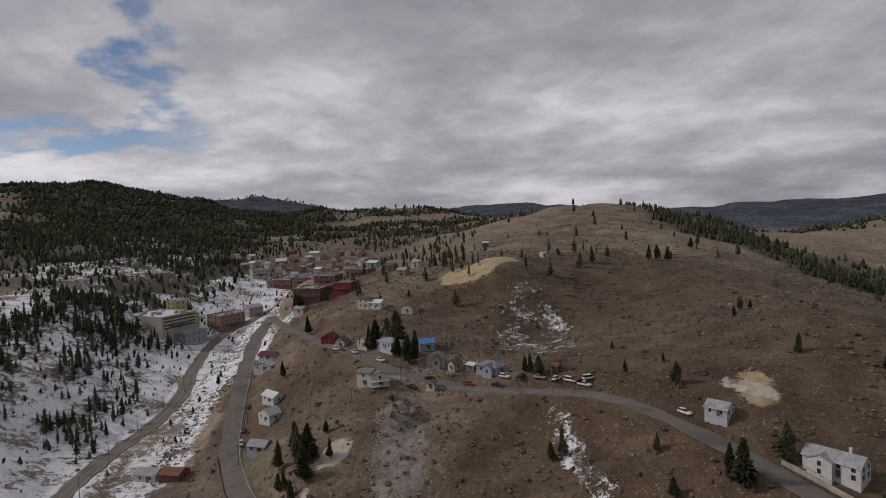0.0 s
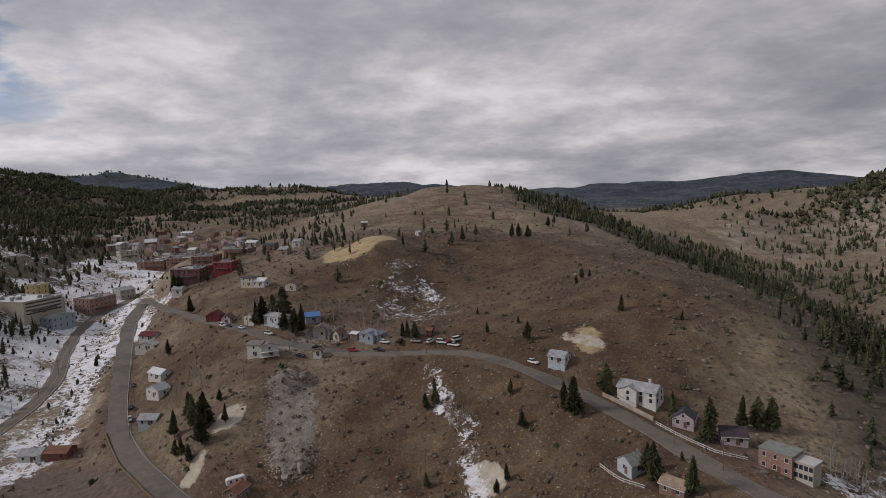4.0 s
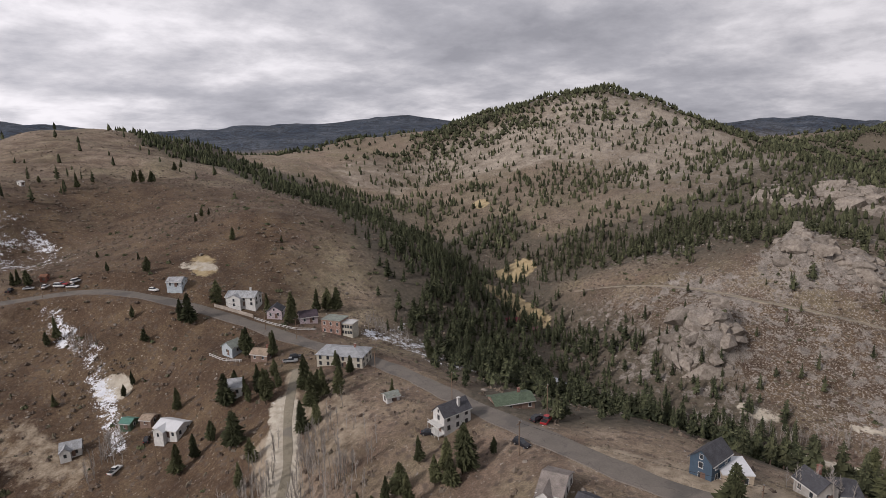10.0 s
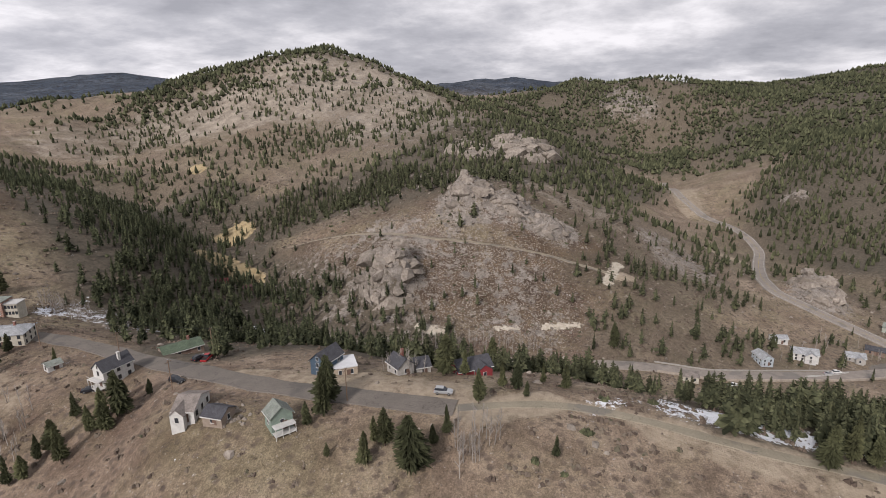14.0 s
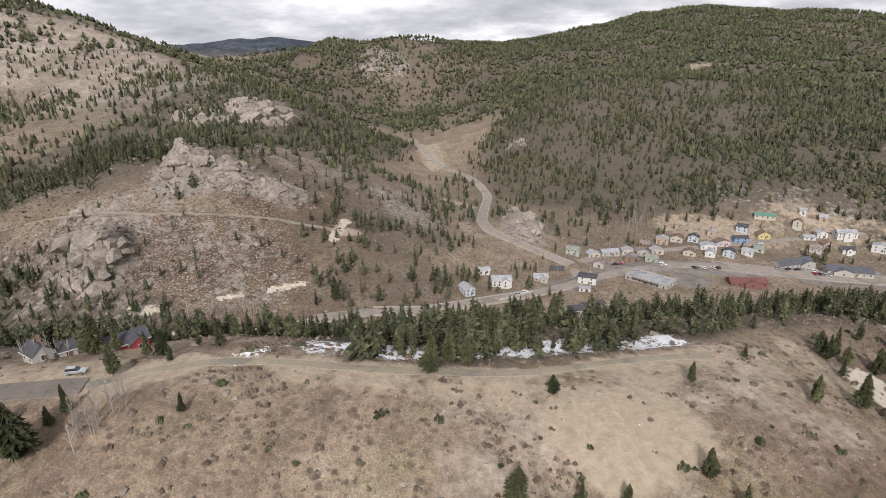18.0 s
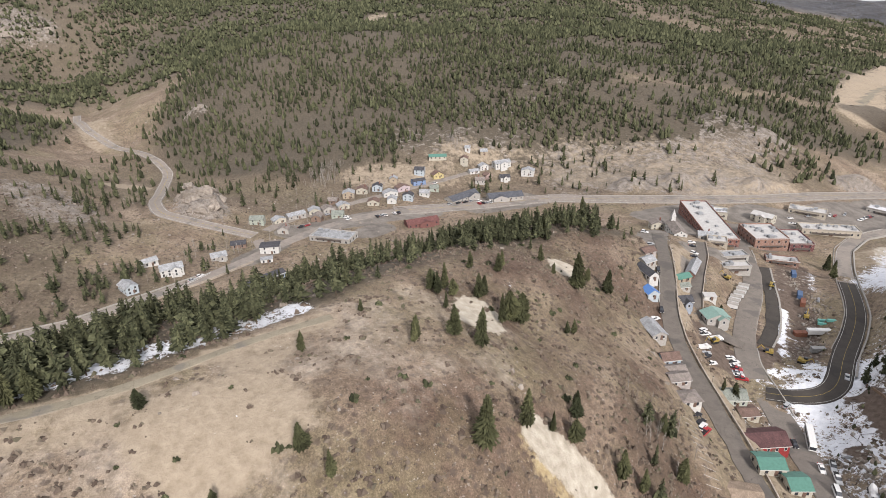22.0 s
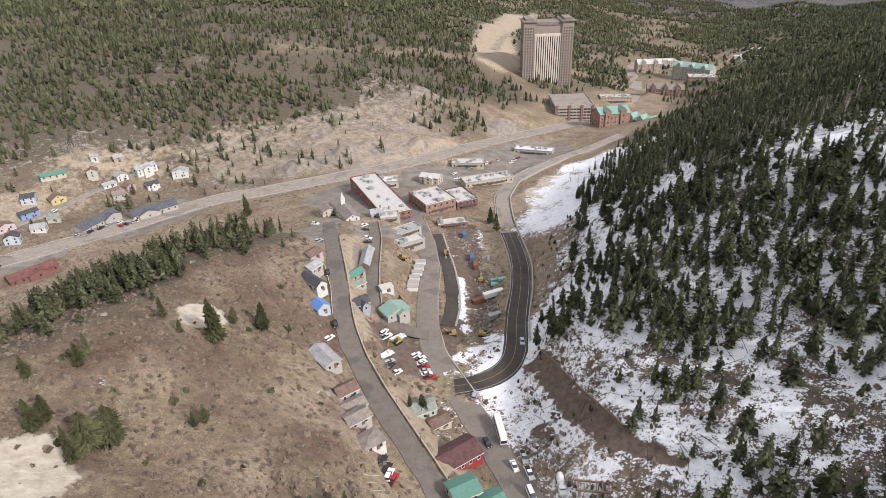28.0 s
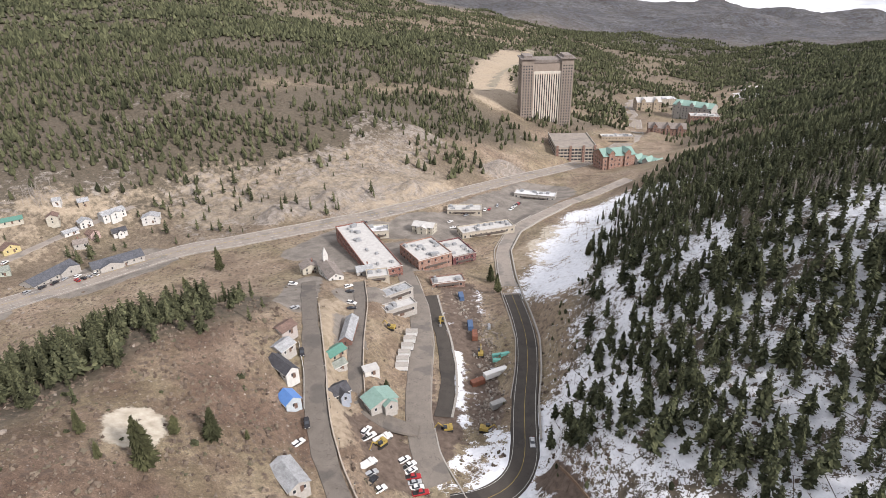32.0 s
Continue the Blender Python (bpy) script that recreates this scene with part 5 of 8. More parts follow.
def block(label, x, y, turn, w, d, h, rh, ridge, wall, roof, rows=0):
    """A flat-roofed commercial building with a parapet, rows of windows and plant on the roof."""
    close = near_path(x, y)
    h = h * 0.85
    FOOTPRINTS.append((x, y, max(w, d) * 0.5 + 2))
    z = float(land([x], [y])[0])
    name = "parking_garage" if "garage" in label or "deck" in label else "building"
    ob = thing(name, x, y, z, turn, label, name.replace("_", " "))
    part("wall", made((-w / 2, w / 2, -d / 2, d / 2, -11.0, h)), WALLS[wall], ob)
    part("roof", made((-w / 2 + 0.3, w / 2 - 0.3, -d / 2 + 0.3, d / 2 - 0.3, h, h + 0.12)), ROOFS[roof], ob)
    part("parapet", made((-w / 2 - 0.1, w / 2 + 0.1, -d / 2 - 0.1, -d / 2 + 0.3, h, h + 0.8), (-w / 2 - 0.1, w / 2 + 0.1, d / 2 - 0.3, d / 2 + 0.1, h, h + 0.8),
                         (-w / 2 - 0.1, -w / 2 + 0.3, -d / 2 + 0.3, d / 2 - 0.3, h, h + 0.8), (w / 2 - 0.3, w / 2 + 0.1, -d / 2 + 0.3, d / 2 - 0.3, h, h + 0.8)), WALLS[wall], ob)
    part("cornice", made((-w / 2 - 0.25, w / 2 + 0.25, -d / 2 - 0.25, -d / 2 - 0.1, h + 0.35, h + 0.75)), TRIM if "brick" in wall else CONCRETE, ob)
    awning = part("awning", made((-w * 0.32, w * 0.32, -d / 2 - 1.3, -d / 2, 2.75, 2.95), (-w * 0.32, w * 0.32, -d / 2 - 1.35, -d / 2 - 1.25, 2.4, 2.75)), TRIM_DARK, ob, "dark canopy over the entrance")
    shared("door", DOOR_MESH, ob, pose(-0.6, -d / 2, 0.1))
    shared("door", DOOR_MESH, ob, pose(0.6, -d / 2, 0.1))
    storeys = max(1, round(h / 3.6))
    # Solid dark slabs on the wall stand for the shade inside open decks.
    if rows:
        for s in range(rows):
            zz = h * (s + 0.35) / rows
            part("opening", made((-w / 2 + 1.5, w / 2 - 1.5, -d / 2 - 0.05, -d / 2 + 0.4, zz, zz + h / rows * 0.42)), GLASS, ob)
            part("opening", made((w / 2 - 0.4, w / 2 + 0.05, -d / 2 + 1.5, d / 2 - 1.5, zz, zz + h / rows * 0.42)), GLASS, ob)
    else:
        window_row(ob, w, d, h, storeys, close, True, 1.1, 3.2 if close else 4.5)
    r = random.Random(int(x * 7 + y))
    for i in range(int(min(14, w * d / 45)) if ridge == "f" else 0):
        ux, uy = r.uniform(-w / 2 + 2, w / 2 - 2), r.uniform(-d / 2 + 2, d / 2 - 2)
        a, b, c = r.uniform(0.6, 1.8), r.uniform(0.6, 1.5), r.uniform(0.7, 1.8)
        u = part("roof_unit", made((ux - a, ux + a, uy - b, uy + b, h + 0.1, h + 0.1 + c), (ux - a * 0.6, ux + a * 0.6, uy - b * 0.6, uy + b * 0.6, h + 0.1 + c, h + 0.3 + c)), STEEL, ob)
        u["label"] = "grey metal roof ventilation unit"
    return ob

# ---- houses and buildings, place by place ----
house("big white frame house with pale grey roof", 103.7, 155.4, -53, 15.4, 8.0, 5.2, 2.2, "x", "white", "grey", wing=0.3, chimney=1)
house("pale lilac cottage with dark roof", 110.3, 139.3, -43, 7.2, 7.0, 4, 2.6, "y", "lilac", "dark")
house("lilac house with dark plum roof", 119.3, 127.9, -23, 8.5, 7.0, 3.6, 2.4, "x", "lilac", "plum")
house("orange brick two-storey house with flat roof and pale annex", 122.6, 111.8, -65, 10.1, 8.0, 7.4, 0, "f", "brickorange", "greygreen", annex=5)
house("small pale blue house with fenced yard", 81.9, 123.1, -76, 6.5, 6.0, 4.2, 2.2, "y", "paleblue", "greygreen")
house("low brown cottage with tan roof", 87.2, 108.9, -61, 7.9, 6.0, 2.8, 1.8, "x", "brown", "tan", chimney=1)
house("large cream house with grey hipped roof", 104.1, 79.2, -58, 19.4, 11.0, 5.4, 1.8, "h", "cream", "grey", chimney=1)
house("small white shed with green-grey roof", 94.6, 41.3, -16, 4.6, 4.0, 2.4, 1.0, "x", "white", "greygreen")
house("white two-storey house with dark roof and porch", 94.9, 15.1, -98, 5.6, 10.5, 6.2, 2.8, "y", "white", "dark", chimney=1, porch=1)
house("white cottage with weathered grey-brown roof", 80.0, -29.4, -70, 5.7, 10.4, 3.6, 2.2, "x", "white", "greybrown", wing=0.3)
house("weathered plank shed with dark roof", 79.1, -38.5, -85, 5.9, 6.0, 2.6, 1.6, "x", "plank", "dark")
house("sage green house with grey roof and deck", 81.4, -53.9, -33, 5.6, 5.1, 4.6, 2.4, "y", "green", "greygreen", porch=1)
house("tall navy blue house with dark roof", 109.6, -49.2, -97, 5.5, 9.0, 6.0, 2.8, "y", "navy", "dark")
house("tan stucco building with flat snowy roof", 111.9, -53.1, -51, 7.0, 8.0, 3.4, 0, "f", "tan", "snow")
house("grey stone cottage with dark roof", 118.0, -67.4, -33, 5.5, 7.0, 4, 2.4, "y", "stone", "dark", chimney=1)
house("low grey house with dark roof", 123.8, -71.1, -51, 4.6, 7.0, 3.2, 1.8, "x", "stone", "dark")
house("dark red house with white trim", 130.1, -84.0, -47, 11.7, 8.0, 3.6, 2.4, "x", "red", "dark", wing=0.75)
house("low house with mossy green roof", 117.7, 12.4, -29, 13.8, 8.0, 3.0, 1.4, "x", "brown", "green", chimney=1)
house("pale blue cottage with light roof", 85.1, 182.5, -47, 7.7, 7.0, 3.0, 1.8, "x", "paleblue", "grey")
house("tall weathered white house on the slope", -33.3, 242.4, -24, 7.3, 8.0, 6.4, 1.0, "x", "white", "greybrown")
house("white clapboard house with rear deck", -28.7, 240.7, 16, 8.1, 7.0, 5.2, 1.6, "y", "white", "greybrown", porch=1)
house("tiny white shed with brown roof", -6.9, 236.2, -21, 4.0, 3.5, 2.8, 1.2, "y", "white", "brown")
house("cream cottage beside the road", -39.7, 291.8, -49, 9.3, 7.0, 3.6, 2.0, "y", "cream", "greybrown")
house("grey-blue house with hipped roof", -27.3, 279.5, -49, 13.5, 8.0, 4.0, 2.2, "h", "paleblue", "grey")
house("grey house half covered in bright blue tarpaulin", -9.6, 276.8, 11, 8.0, 7.0, 4.0, 2.0, "x", "greyblue", "blue")
house("grey gabled house with porch", -4.7, 262.1, -12, 8.7, 7.0, 4.0, 2.6, "y", "stone", "greybrown", wing=0.6)
house("narrow cream gabled cottage", 3.3, 256.6, -46, 4.5, 6.0, 3.4, 2.2, "y", "cream", "brown")
house("small brown shed with snowy roof", 11.1, 253.1, -42, 4.9, 5.0, 2.8, 0.8, "x", "brown", "snow")
house("blue-grey house with slate blue hipped roof", 18.4, 245.2, -43, 12.0, 8.0, 3.4, 2.4, "h", "greyblue", "blueslate", wing=0.7)
house("rusty red shed on the dry hillside", 43.1, 230.7, -37, 3.0, 4.0, 2.4, 1.0, "x", "rust", "rust")
house("small yellow house up the slope", -27.8, 301.6, -21, 3.8, 5.0, 3.4, 0.6, "x", "yellow", "greybrown")
house("white house with dark red roof", -102.6, 335.8, -21, 11.3, 7.0, 3.0, 2.0, "x", "white", "redroof")
house("white cottage with grey roof", -99.7, 319.1, -20, 12.5, 7.0, 3.0, 2.0, "y", "white", "grey")
house("white house with snowy roof", -83.2, 275.6, -42, 11.0, 7.0, 3.2, 2.2, "x", "white", "snow")
house("white gabled house above the road", -80.6, 260.5, -44, 10.7, 7.0, 4.2, 2.4, "y", "white", "grey")
house("pale house with grey roof", -78.8, 239.2, -17, 9.3, 7.0, 3.0, 2.0, "x", "paleblue", "grey")
house("brown brick two-storey building with rusty roof", -35.0, 170.5, -29, 5.5, 7.7, 5.0, 1.4, "y", "brick2", "rust")
house("teal house with dark roof", -17.7, 155.2, -38, 7.7, 8.0, 4.4, 2.4, "y", "teal", "dark")
house("pale blue house with dark red roof", -7.8, 141.9, -42, 7.4, 9.0, 4.0, 2.4, "y", "paleblue", "redroof")
house("brown house with broad grey roof", -0.3, 135.0, -46, 7.8, 9.0, 3.4, 1.8, "x", "brown", "grey")
house("white house with grey roof on the slope", 25.1, 129.5, -20, 6.9, 5.0, 3.6, 2.2, "x", "white", "grey", wing=0.2)
house("dark green shed on the dry hillside", 42.8, 126.1, -56, 4.8, 5.0, 3.0, 1.0, "x", "darkgreen", "greenroof")
house("open-fronted brown shed on the dry hillside", 47.9, 120.5, -54, 4.7, 5.0, 2.6, 1.0, "x", "brown", "tan")
house("white house with snow-white roof", 51.1, 106.7, -64, 10.4, 8.0, 3.6, 1.8, "x", "white", "snow", wing=0.3)
house("white and grey house behind spruces", 70.3, 99.7, -31, 7.3, 7.0, 4.6, 2.4, "x", "white", "grey")
house("small grey house with brown roof", 191.9, -435.7, -90, 8.6, 7.0, 3.4, 1.6, "x", "greybrownw", "brown")
house("grey house with light roof", 181.5, -425.3, -86, 8.1, 7.0, 3.2, 1.8, "x", "stone", "grey")
house("long white house with dark roof and panels", 172.7, -417.3, -101, 5.5, 14.0, 3.8, 2.2, "y", "white", "dark")
house("pale house with bright blue roof", 161.0, -408.7, -105, 6.1, 7.0, 4.0, 2.2, "y", "paleblue", "blue")
house("long grey house with snow on the roof", 134.8, -384.3, -107, 6.9, 13.8, 3.0, 1.8, "y", "stone", "grey")
house("light blue house with brown roof", 118.3, -376.6, -109, 8.1, 6.0, 4.0, 2.0, "x", "skyblue", "brown")
house("low grey house with brown-grey roof", 111.8, -372.9, -111, 8.5, 6.0, 3.0, 1.6, "x", "greybrownw", "greybrown")
house("low weathered annex with brown-grey roof", 105.6, -367.7, -109, 8.5, 6.0, 2.8, 1.4, "x", "greybrownw", "greybrown")
house("white cottage with grey hipped roof", 96.5, -363.5, -111, 7.5, 7.0, 3.0, 1.8, "h", "white", "greybrown")
house("large red barn with dark maroon roof", 77.7, -379.7, -113, 16.6, 10.0, 4.2, 2.6, "x", "redbarn", "maroon")
house("cream building with green roof partly under snow", 66.8, -367.3, -120, 9.0, 8.0, 3.4, 1.6, "x", "cream", "greenroof")
house("cream wing with green roof", 58.3, -369.0, -118, 7.2, 8.0, 3.6, 1.8, "x", "cream", "greenroof")
house("tan roofed house beside the street", 61.7, -349.5, -129, 10.9, 10.0, 3.0, 1.8, "x", "tan", "tan")
house("grey-green house with snowy roof", 99.9, -392.5, -121, 10.3, 8.0, 4.6, 2.4, "x", "greengrey", "greygreen")
house("low garage with brown roof", 93.5, -393.3, -113, 8.1, 7.0, 2.8, 1.2, "x", "cream", "brown")
house("long brown house with grey roof", 182.4, -461.7, -148, 5.5, 20.5, 3.8, 2.2, "y", "brownred", "grey")
house("tan house with green roof", 173.2, -442.9, -96, 9.1, 6.0, 3.2, 1.6, "x", "tan", "greenroof")
house("small grey-green house among the valley houses", 169.0, -440.2, -104, 6.2, 5.0, 2.8, 1.4, "x", "stone", "greygreen")
house("grey house with dark roof", 156.9, -427.0, -110, 8.0, 7.0, 3.6, 2.2, "x", "greyblue", "dark", wing=0.6)
house("white flat-roofed shed among the valley houses", 157.8, -446.3, -122, 6.5, 5.0, 2.6, 0, "f", "white", "pale")
house("stone house with mint green metal roof", 145.2, -436.0, -113, 12.1, 9.0, 3.6, 2.4, "y", "stone", "mint", wing=0.7)
house("white church building with grey roof", 236.3, -506.7, -120, 9.0, 23.6, 5.6, 2.6, "y", "white", "greybrown", steeple=1)
house("grey-roofed house beside the church", 254.7, -511.4, -171, 11.8, 8.0, 3.6, 2.2, "x", "stone", "greybrown")
block("long red brick casino with white roof and roof units", 248.1, -550.1, -122, 19.1, 71.2, 8.0, 0, "f", "brick", "pale")
block("plain tan block with white flat roof", 214.7, -519.8, -135, 11.7, 9.0, 4.0, 0, "f", "tanpale", "pale")
block("orange brick casino with white roof", 215.9, -566.0, -118, 21.8, 26.0, 8.5, 0, "f", "brickorange", "pale")
block("dark red casino wing with white roof", 204.9, -583.0, -122, 15.2, 24.0, 6.5, 0, "f", "darkred", "pale")
block("low brick building with open roof", 187.3, -546.0, -135, 18.3, 8.0, 4.0, 0, "f", "brick2", "pale")
block("grey flat-roofed building with roof plant", 184.9, -499.4, -117, 16.3, 7.0, 5.0, 0, "f", "stone", "pale")
block("grey flat-roofed workshop among the valley houses", 196.3, -511.5, -111, 16.5, 8.0, 4.5, 0, "f", "stone", "grey")
house("cream gabled casino with pale roof", 246.8, -609.1, -167, 16.7, 10.0, 6, 2.0, "x", "cream", "pale", wing=0.5)
block("long tan parking deck", 210.7, -630.2, -129, 37.7, 12.0, 5.5, 0, "f", "tanpale", "pale")
house("pale blue house with grey roof by the village road", 307.6, -186.1, -65, 7.1, 10.5, 5.0, 2.0, "y", "paleblue", "grey")
house("white house with cross gables", 323.7, -208.1, -88, 13.6, 9.0, 5.0, 2.4, "x", "white", "grey", wing=0.7)
house("grey house with white gable", 338.0, -234.9, -90, 10.2, 8.0, 3.4, 2.0, "x", "stone", "grey", wing=0.7)
house("white square house with dark hipped roof", 339.2, -266.0, -110, 12.8, 9.0, 6.2, 1.4, "h", "white", "dark")
house("white flat garage among the valley houses", 323.0, -260.5, -101, 7.9, 5.0, 2.8, 0, "f", "white", "grey")
house("slate blue house with dark roof", 289.6, -257.5, -71, 14.9, 7.0, 4.2, 1.6, "x", "blueslatew", "dark")
house("dark roofed house below the road", 281.2, -245.5, -81, 9.8, 8.0, 3.4, 1.6, "x", "stone", "dark")
house("cream house with grey hipped roof", 268.3, -150.0, -85, 8.2, 7.0, 3.6, 1.8, "h", "cream", "greybrown")
house("cream gabled cottage among the valley houses", 395.7, -282.9, -75, 10.1, 7.0, 3.6, 2.2, "y", "cream", "grey")
house("grey two-storey house among the valley houses", 401.6, -296.7, -81, 15.1, 8.0, 4.4, 1.8, "x", "stone", "grey")
house("pale gabled house among the valley houses", 406.5, -312.0, -97, 9.4, 8.0, 4.4, 2.2, "y", "cream", "grey")
house("grey gabled house among the valley houses", 407.2, -322.5, -88, 9.5, 8.0, 4.0, 2.2, "y", "stone", "greybrown")
house("small cream gabled house", 411.1, -335.9, -91, 10.0, 8.0, 3.6, 2.2, "y", "cream", "grey")
house("white gabled house among the valley houses", 421.6, -379.9, -99, 13.4, 8.0, 4.2, 2.2, "y", "white", "grey")
house("pinkish gabled house among the valley houses", 430.2, -394.5, -85, 12.5, 8.0, 4.6, 2.2, "y", "lilac", "brown")
house("blue two-storey house among the valley houses", 439.6, -413.8, -94, 12.5, 8.0, 5.4, 1.4, "x", "bluebright", "dark")
house("yellow steep-gabled house among the valley houses", 449.0, -436.8, -93, 10.9, 8.0, 4.0, 3.2, "y", "yellow", "brown")
house("low white house among the valley houses", 443.5, -471.5, -95, 10.3, 7.0, 3.0, 1.6, "x", "white", "grey")
house("white gabled house among the valley houses", 447.0, -483.8, -101, 8.9, 8.0, 5.0, 2.4, "y", "white", "grey")
house("white cross-gabled house among the valley houses", 444.4, -501.9, -92, 18.1, 9.0, 5.4, 2.4, "x", "white", "grey", wing=0.5)
house("white two-storey gabled house", 423.6, -518.2, -132, 12.8, 9.0, 5.6, 2.4, "y", "white", "grey")
house("pinkish brown house among the valley houses", 435.1, -481.3, -83, 7.4, 7.0, 4.0, 2.2, "y", "pinkw", "brown")
house("white house with dark cross gables", 428.8, -496.0, -105, 10.0, 8.0, 4.0, 2.4, "x", "white", "dark", wing=0.5)
house("broad stone lodge with dark slate roof", 403.0, -437.3, -75, 33.3, 13.0, 4.2, 3.4, "x", "stone", "darkslate", wing=0.85)
house("long stone lodge with row of gables", 388.1, -470.7, -106, 33.2, 13.0, 4.6, 3.4, "x", "stone", "darkslate", wing=0.3)
house("faded red restaurant building", 348.2, -375.2, -95, 26.4, 11.0, 4.2, 2.4, "x", "redpink", "redpink", wing=0.6)
block("flat grey commercial building", 342.2, -308.2, -134, 28.7, 14.0, 3.6, 0, "f", "stone", "grey")
house("long low house with green roof", 473.0, -449.2, -113, 18.1, 9.0, 3.0, 1.8, "x", "cream", "greenroof")
house("white house up the slope", 471.0, -480.4, -125, 5.5, 7.0, 4.6, 1.6, "x", "white", "grey")
house("small white outbuilding among the valley houses", 337.1, -197.3, -73, 9.2, 6.0, 4, 1.6, "x", "white", "grey")
house("brown house with dark roof", 357.3, -249.3, -102, 10.3, 8.0, 3.4, 1.8, "x", "brown", "dark")
block("pale concrete parking garage with snowy deck", -210.3, 432.8, 63, 30.0, 40.0, 11, 0, "f", "tanpale", "snow", rows=4)
house("grey-blue casino hotel with gabled front", -186.4, 426.3, 63, 20.5, 14.0, 10, 2.2, "y", "greyblue", "grey")
house("pale gabled hotel wing", -199.6, 456.8, 58, 10.4, 12.0, 11, 2.0, "y", "stone", "snow")
block("red brick casino hotel with rows of windows", -175.6, 468.7, 60, 24.0, 16.0, 12, 0, "f", "brickorange", "grey")
house("pale casino building with metal roof", -164.4, 500.4, 44, 14.0, 14.0, 9, 2.5, "x", "stone", "grey")
block("yellow stair tower on the dry hillside", -217.4, 474.4, 67, 10.9, 10.0, 12, 0, "f", "yellow", "grey")
block("dark red brick commercial block", -97.3, 436.5, -17, 22.0, 22.0, 9, 0, "f", "darkred", "grey")
block("red brick building with flat roof", -155.5, 581.0, -18, 19.5, 18.0, 9, 0, "f", "brick", "grey")
house("brick church with white roof", -191.5, 697.2, 9, 13.7, 12.0, 7, 4, "x", "brick2", "snow", steeple=1)
block("red painted brick building", -71.8, 429.1, -18, 14.2, 14.0, 8, 0, "f", "red", "grey")
block("brown brick block on the dry hillside", -124.8, 540.8, -22, 24.8, 16.0, 7, 0, "f", "brick2", "grey")
block("brick store block on the dry hillside", -96.3, 490.9, -17, 19.0, 16.0, 7, 0, "f", "brick", "grey")
block("long brick building on the dry hillside", -69.2, 488.1, -21, 21.5, 14.0, 6, 0, "f", "brick2", "pale")
block("cream building with snowy roof", -190.3, 605.5, 32, 16.5, 14.0, 8, 0, "f", "cream", "snow")
block("long low brick wall building", -119.1, 575.2, -20, 52.7, 10.0, 5, 0, "f", "brick2", "grey")
house("square cream house with dark roof", -47.6, 360.4, -36, 10.8, 9.0, 6.5, 1.2, "h", "cream", "dark")
house("white house with snowy roof", -41.0, 355.8, -30, 10.1, 8.0, 4, 2, "x", "white", "snow")
house("cream house below the tailings", -20.7, 340.0, -30, 8.3, 8.0, 4, 2, "y", "cream", "brown")
house("red and cream house by the upper road", -63.0, 316.6, -15, 8.3, 8.0, 4.2, 2.8, "y", "red", "redroof")
house("white house on the dry hillside", -103.4, 419.1, -20, 8.6, 8.0, 4.2, 2, "x", "white", "grey")
house("white garage with grey roof", -123.4, 236.5, -11, 10.4, 8.0, 3.4, 2, "x", "white", "grey")
house("rusty red barn garage", -112.7, 234.6, -12, 10.2, 8.0, 3.4, 2, "x", "rust", "rust")
house("tiny white chapel-like shed", -54.8, 306.8, -17, 5.5, 7.0, 3.6, 2.6, "y", "white", "brown")
house("pink house on the dry hillside", -171.4, 579.6, 16, 8.2, 10.0, 5, 2, "x", "pinkw", "brown")
house("white house with snow", -158.6, 731.2, -12, 14.5, 10.0, 5, 2, "x", "white", "snow")
house("reddish mine building on the dry hillside", -198.6, 774.7, -15, 11.1, 10.0, 5, 2, "x", "rust", "rust")
house("brown house in the town", -41.8, 459.6, -22, 10.0, 10.0, 5, 2, "x", "brown", "dark")
house("tan house in the town", -29.5, 425.8, -20, 7.8, 10.0, 5, 2, "x", "tan", "grey")
house("white house in the town", -19.9, 446.9, -25, 7.2, 10.0, 5, 2, "x", "white", "grey")
house("grey house with snowy roof", -63.0, 530.2, -23, 11.5, 10.0, 5, 2, "x", "stone", "snow")
house("white house on the hillside", -212.6, 668.0, 41, 10.8, 10.0, 5, 2, "x", "white", "grey")
house("brown house on the hillside", -210.3, 621.7, 29, 7.7, 10.0, 5, 2, "x", "brown", "grey")
house("dark red mine shed with rusty roof in the gulch", 261.9, 127.0, -40, 9, 6, 3.4, 1.8, "x", "rust", "redroof")
house("low collapsed red plank shed beside the mine", 275.8, 120.9, -30, 8, 5, 2.6, 1.2, "x", "brownred", "maroon")
house("small pale shed on the ridge", 68.2, 404.4, 22, 2.8, 5.0, 3, 1, "x", "white", "pale")
house("small house beside the tailings", 36.6, 507.9, -5, 6.1, 8.0, 4, 1.5, "x", "brown", "pale")

# ---- the old town up the gulch ----
town = random.Random(31)
TOWN = [(-245, 690), (-190, 586), (-112, 505), (-40, 455), (-66, 600), (-101, 731), (-191, 720)]


def inside(x, y, ring):
    hit_in = False
    for (x0, y0), (x1, y1) in zip(ring, ring[1:] + ring[:1]):
        if (y0 > y) != (y1 > y) and x < (x1 - x0) * (y - y0) / (y1 - y0) + x0:
            hit_in = not hit_in
    return hit_in


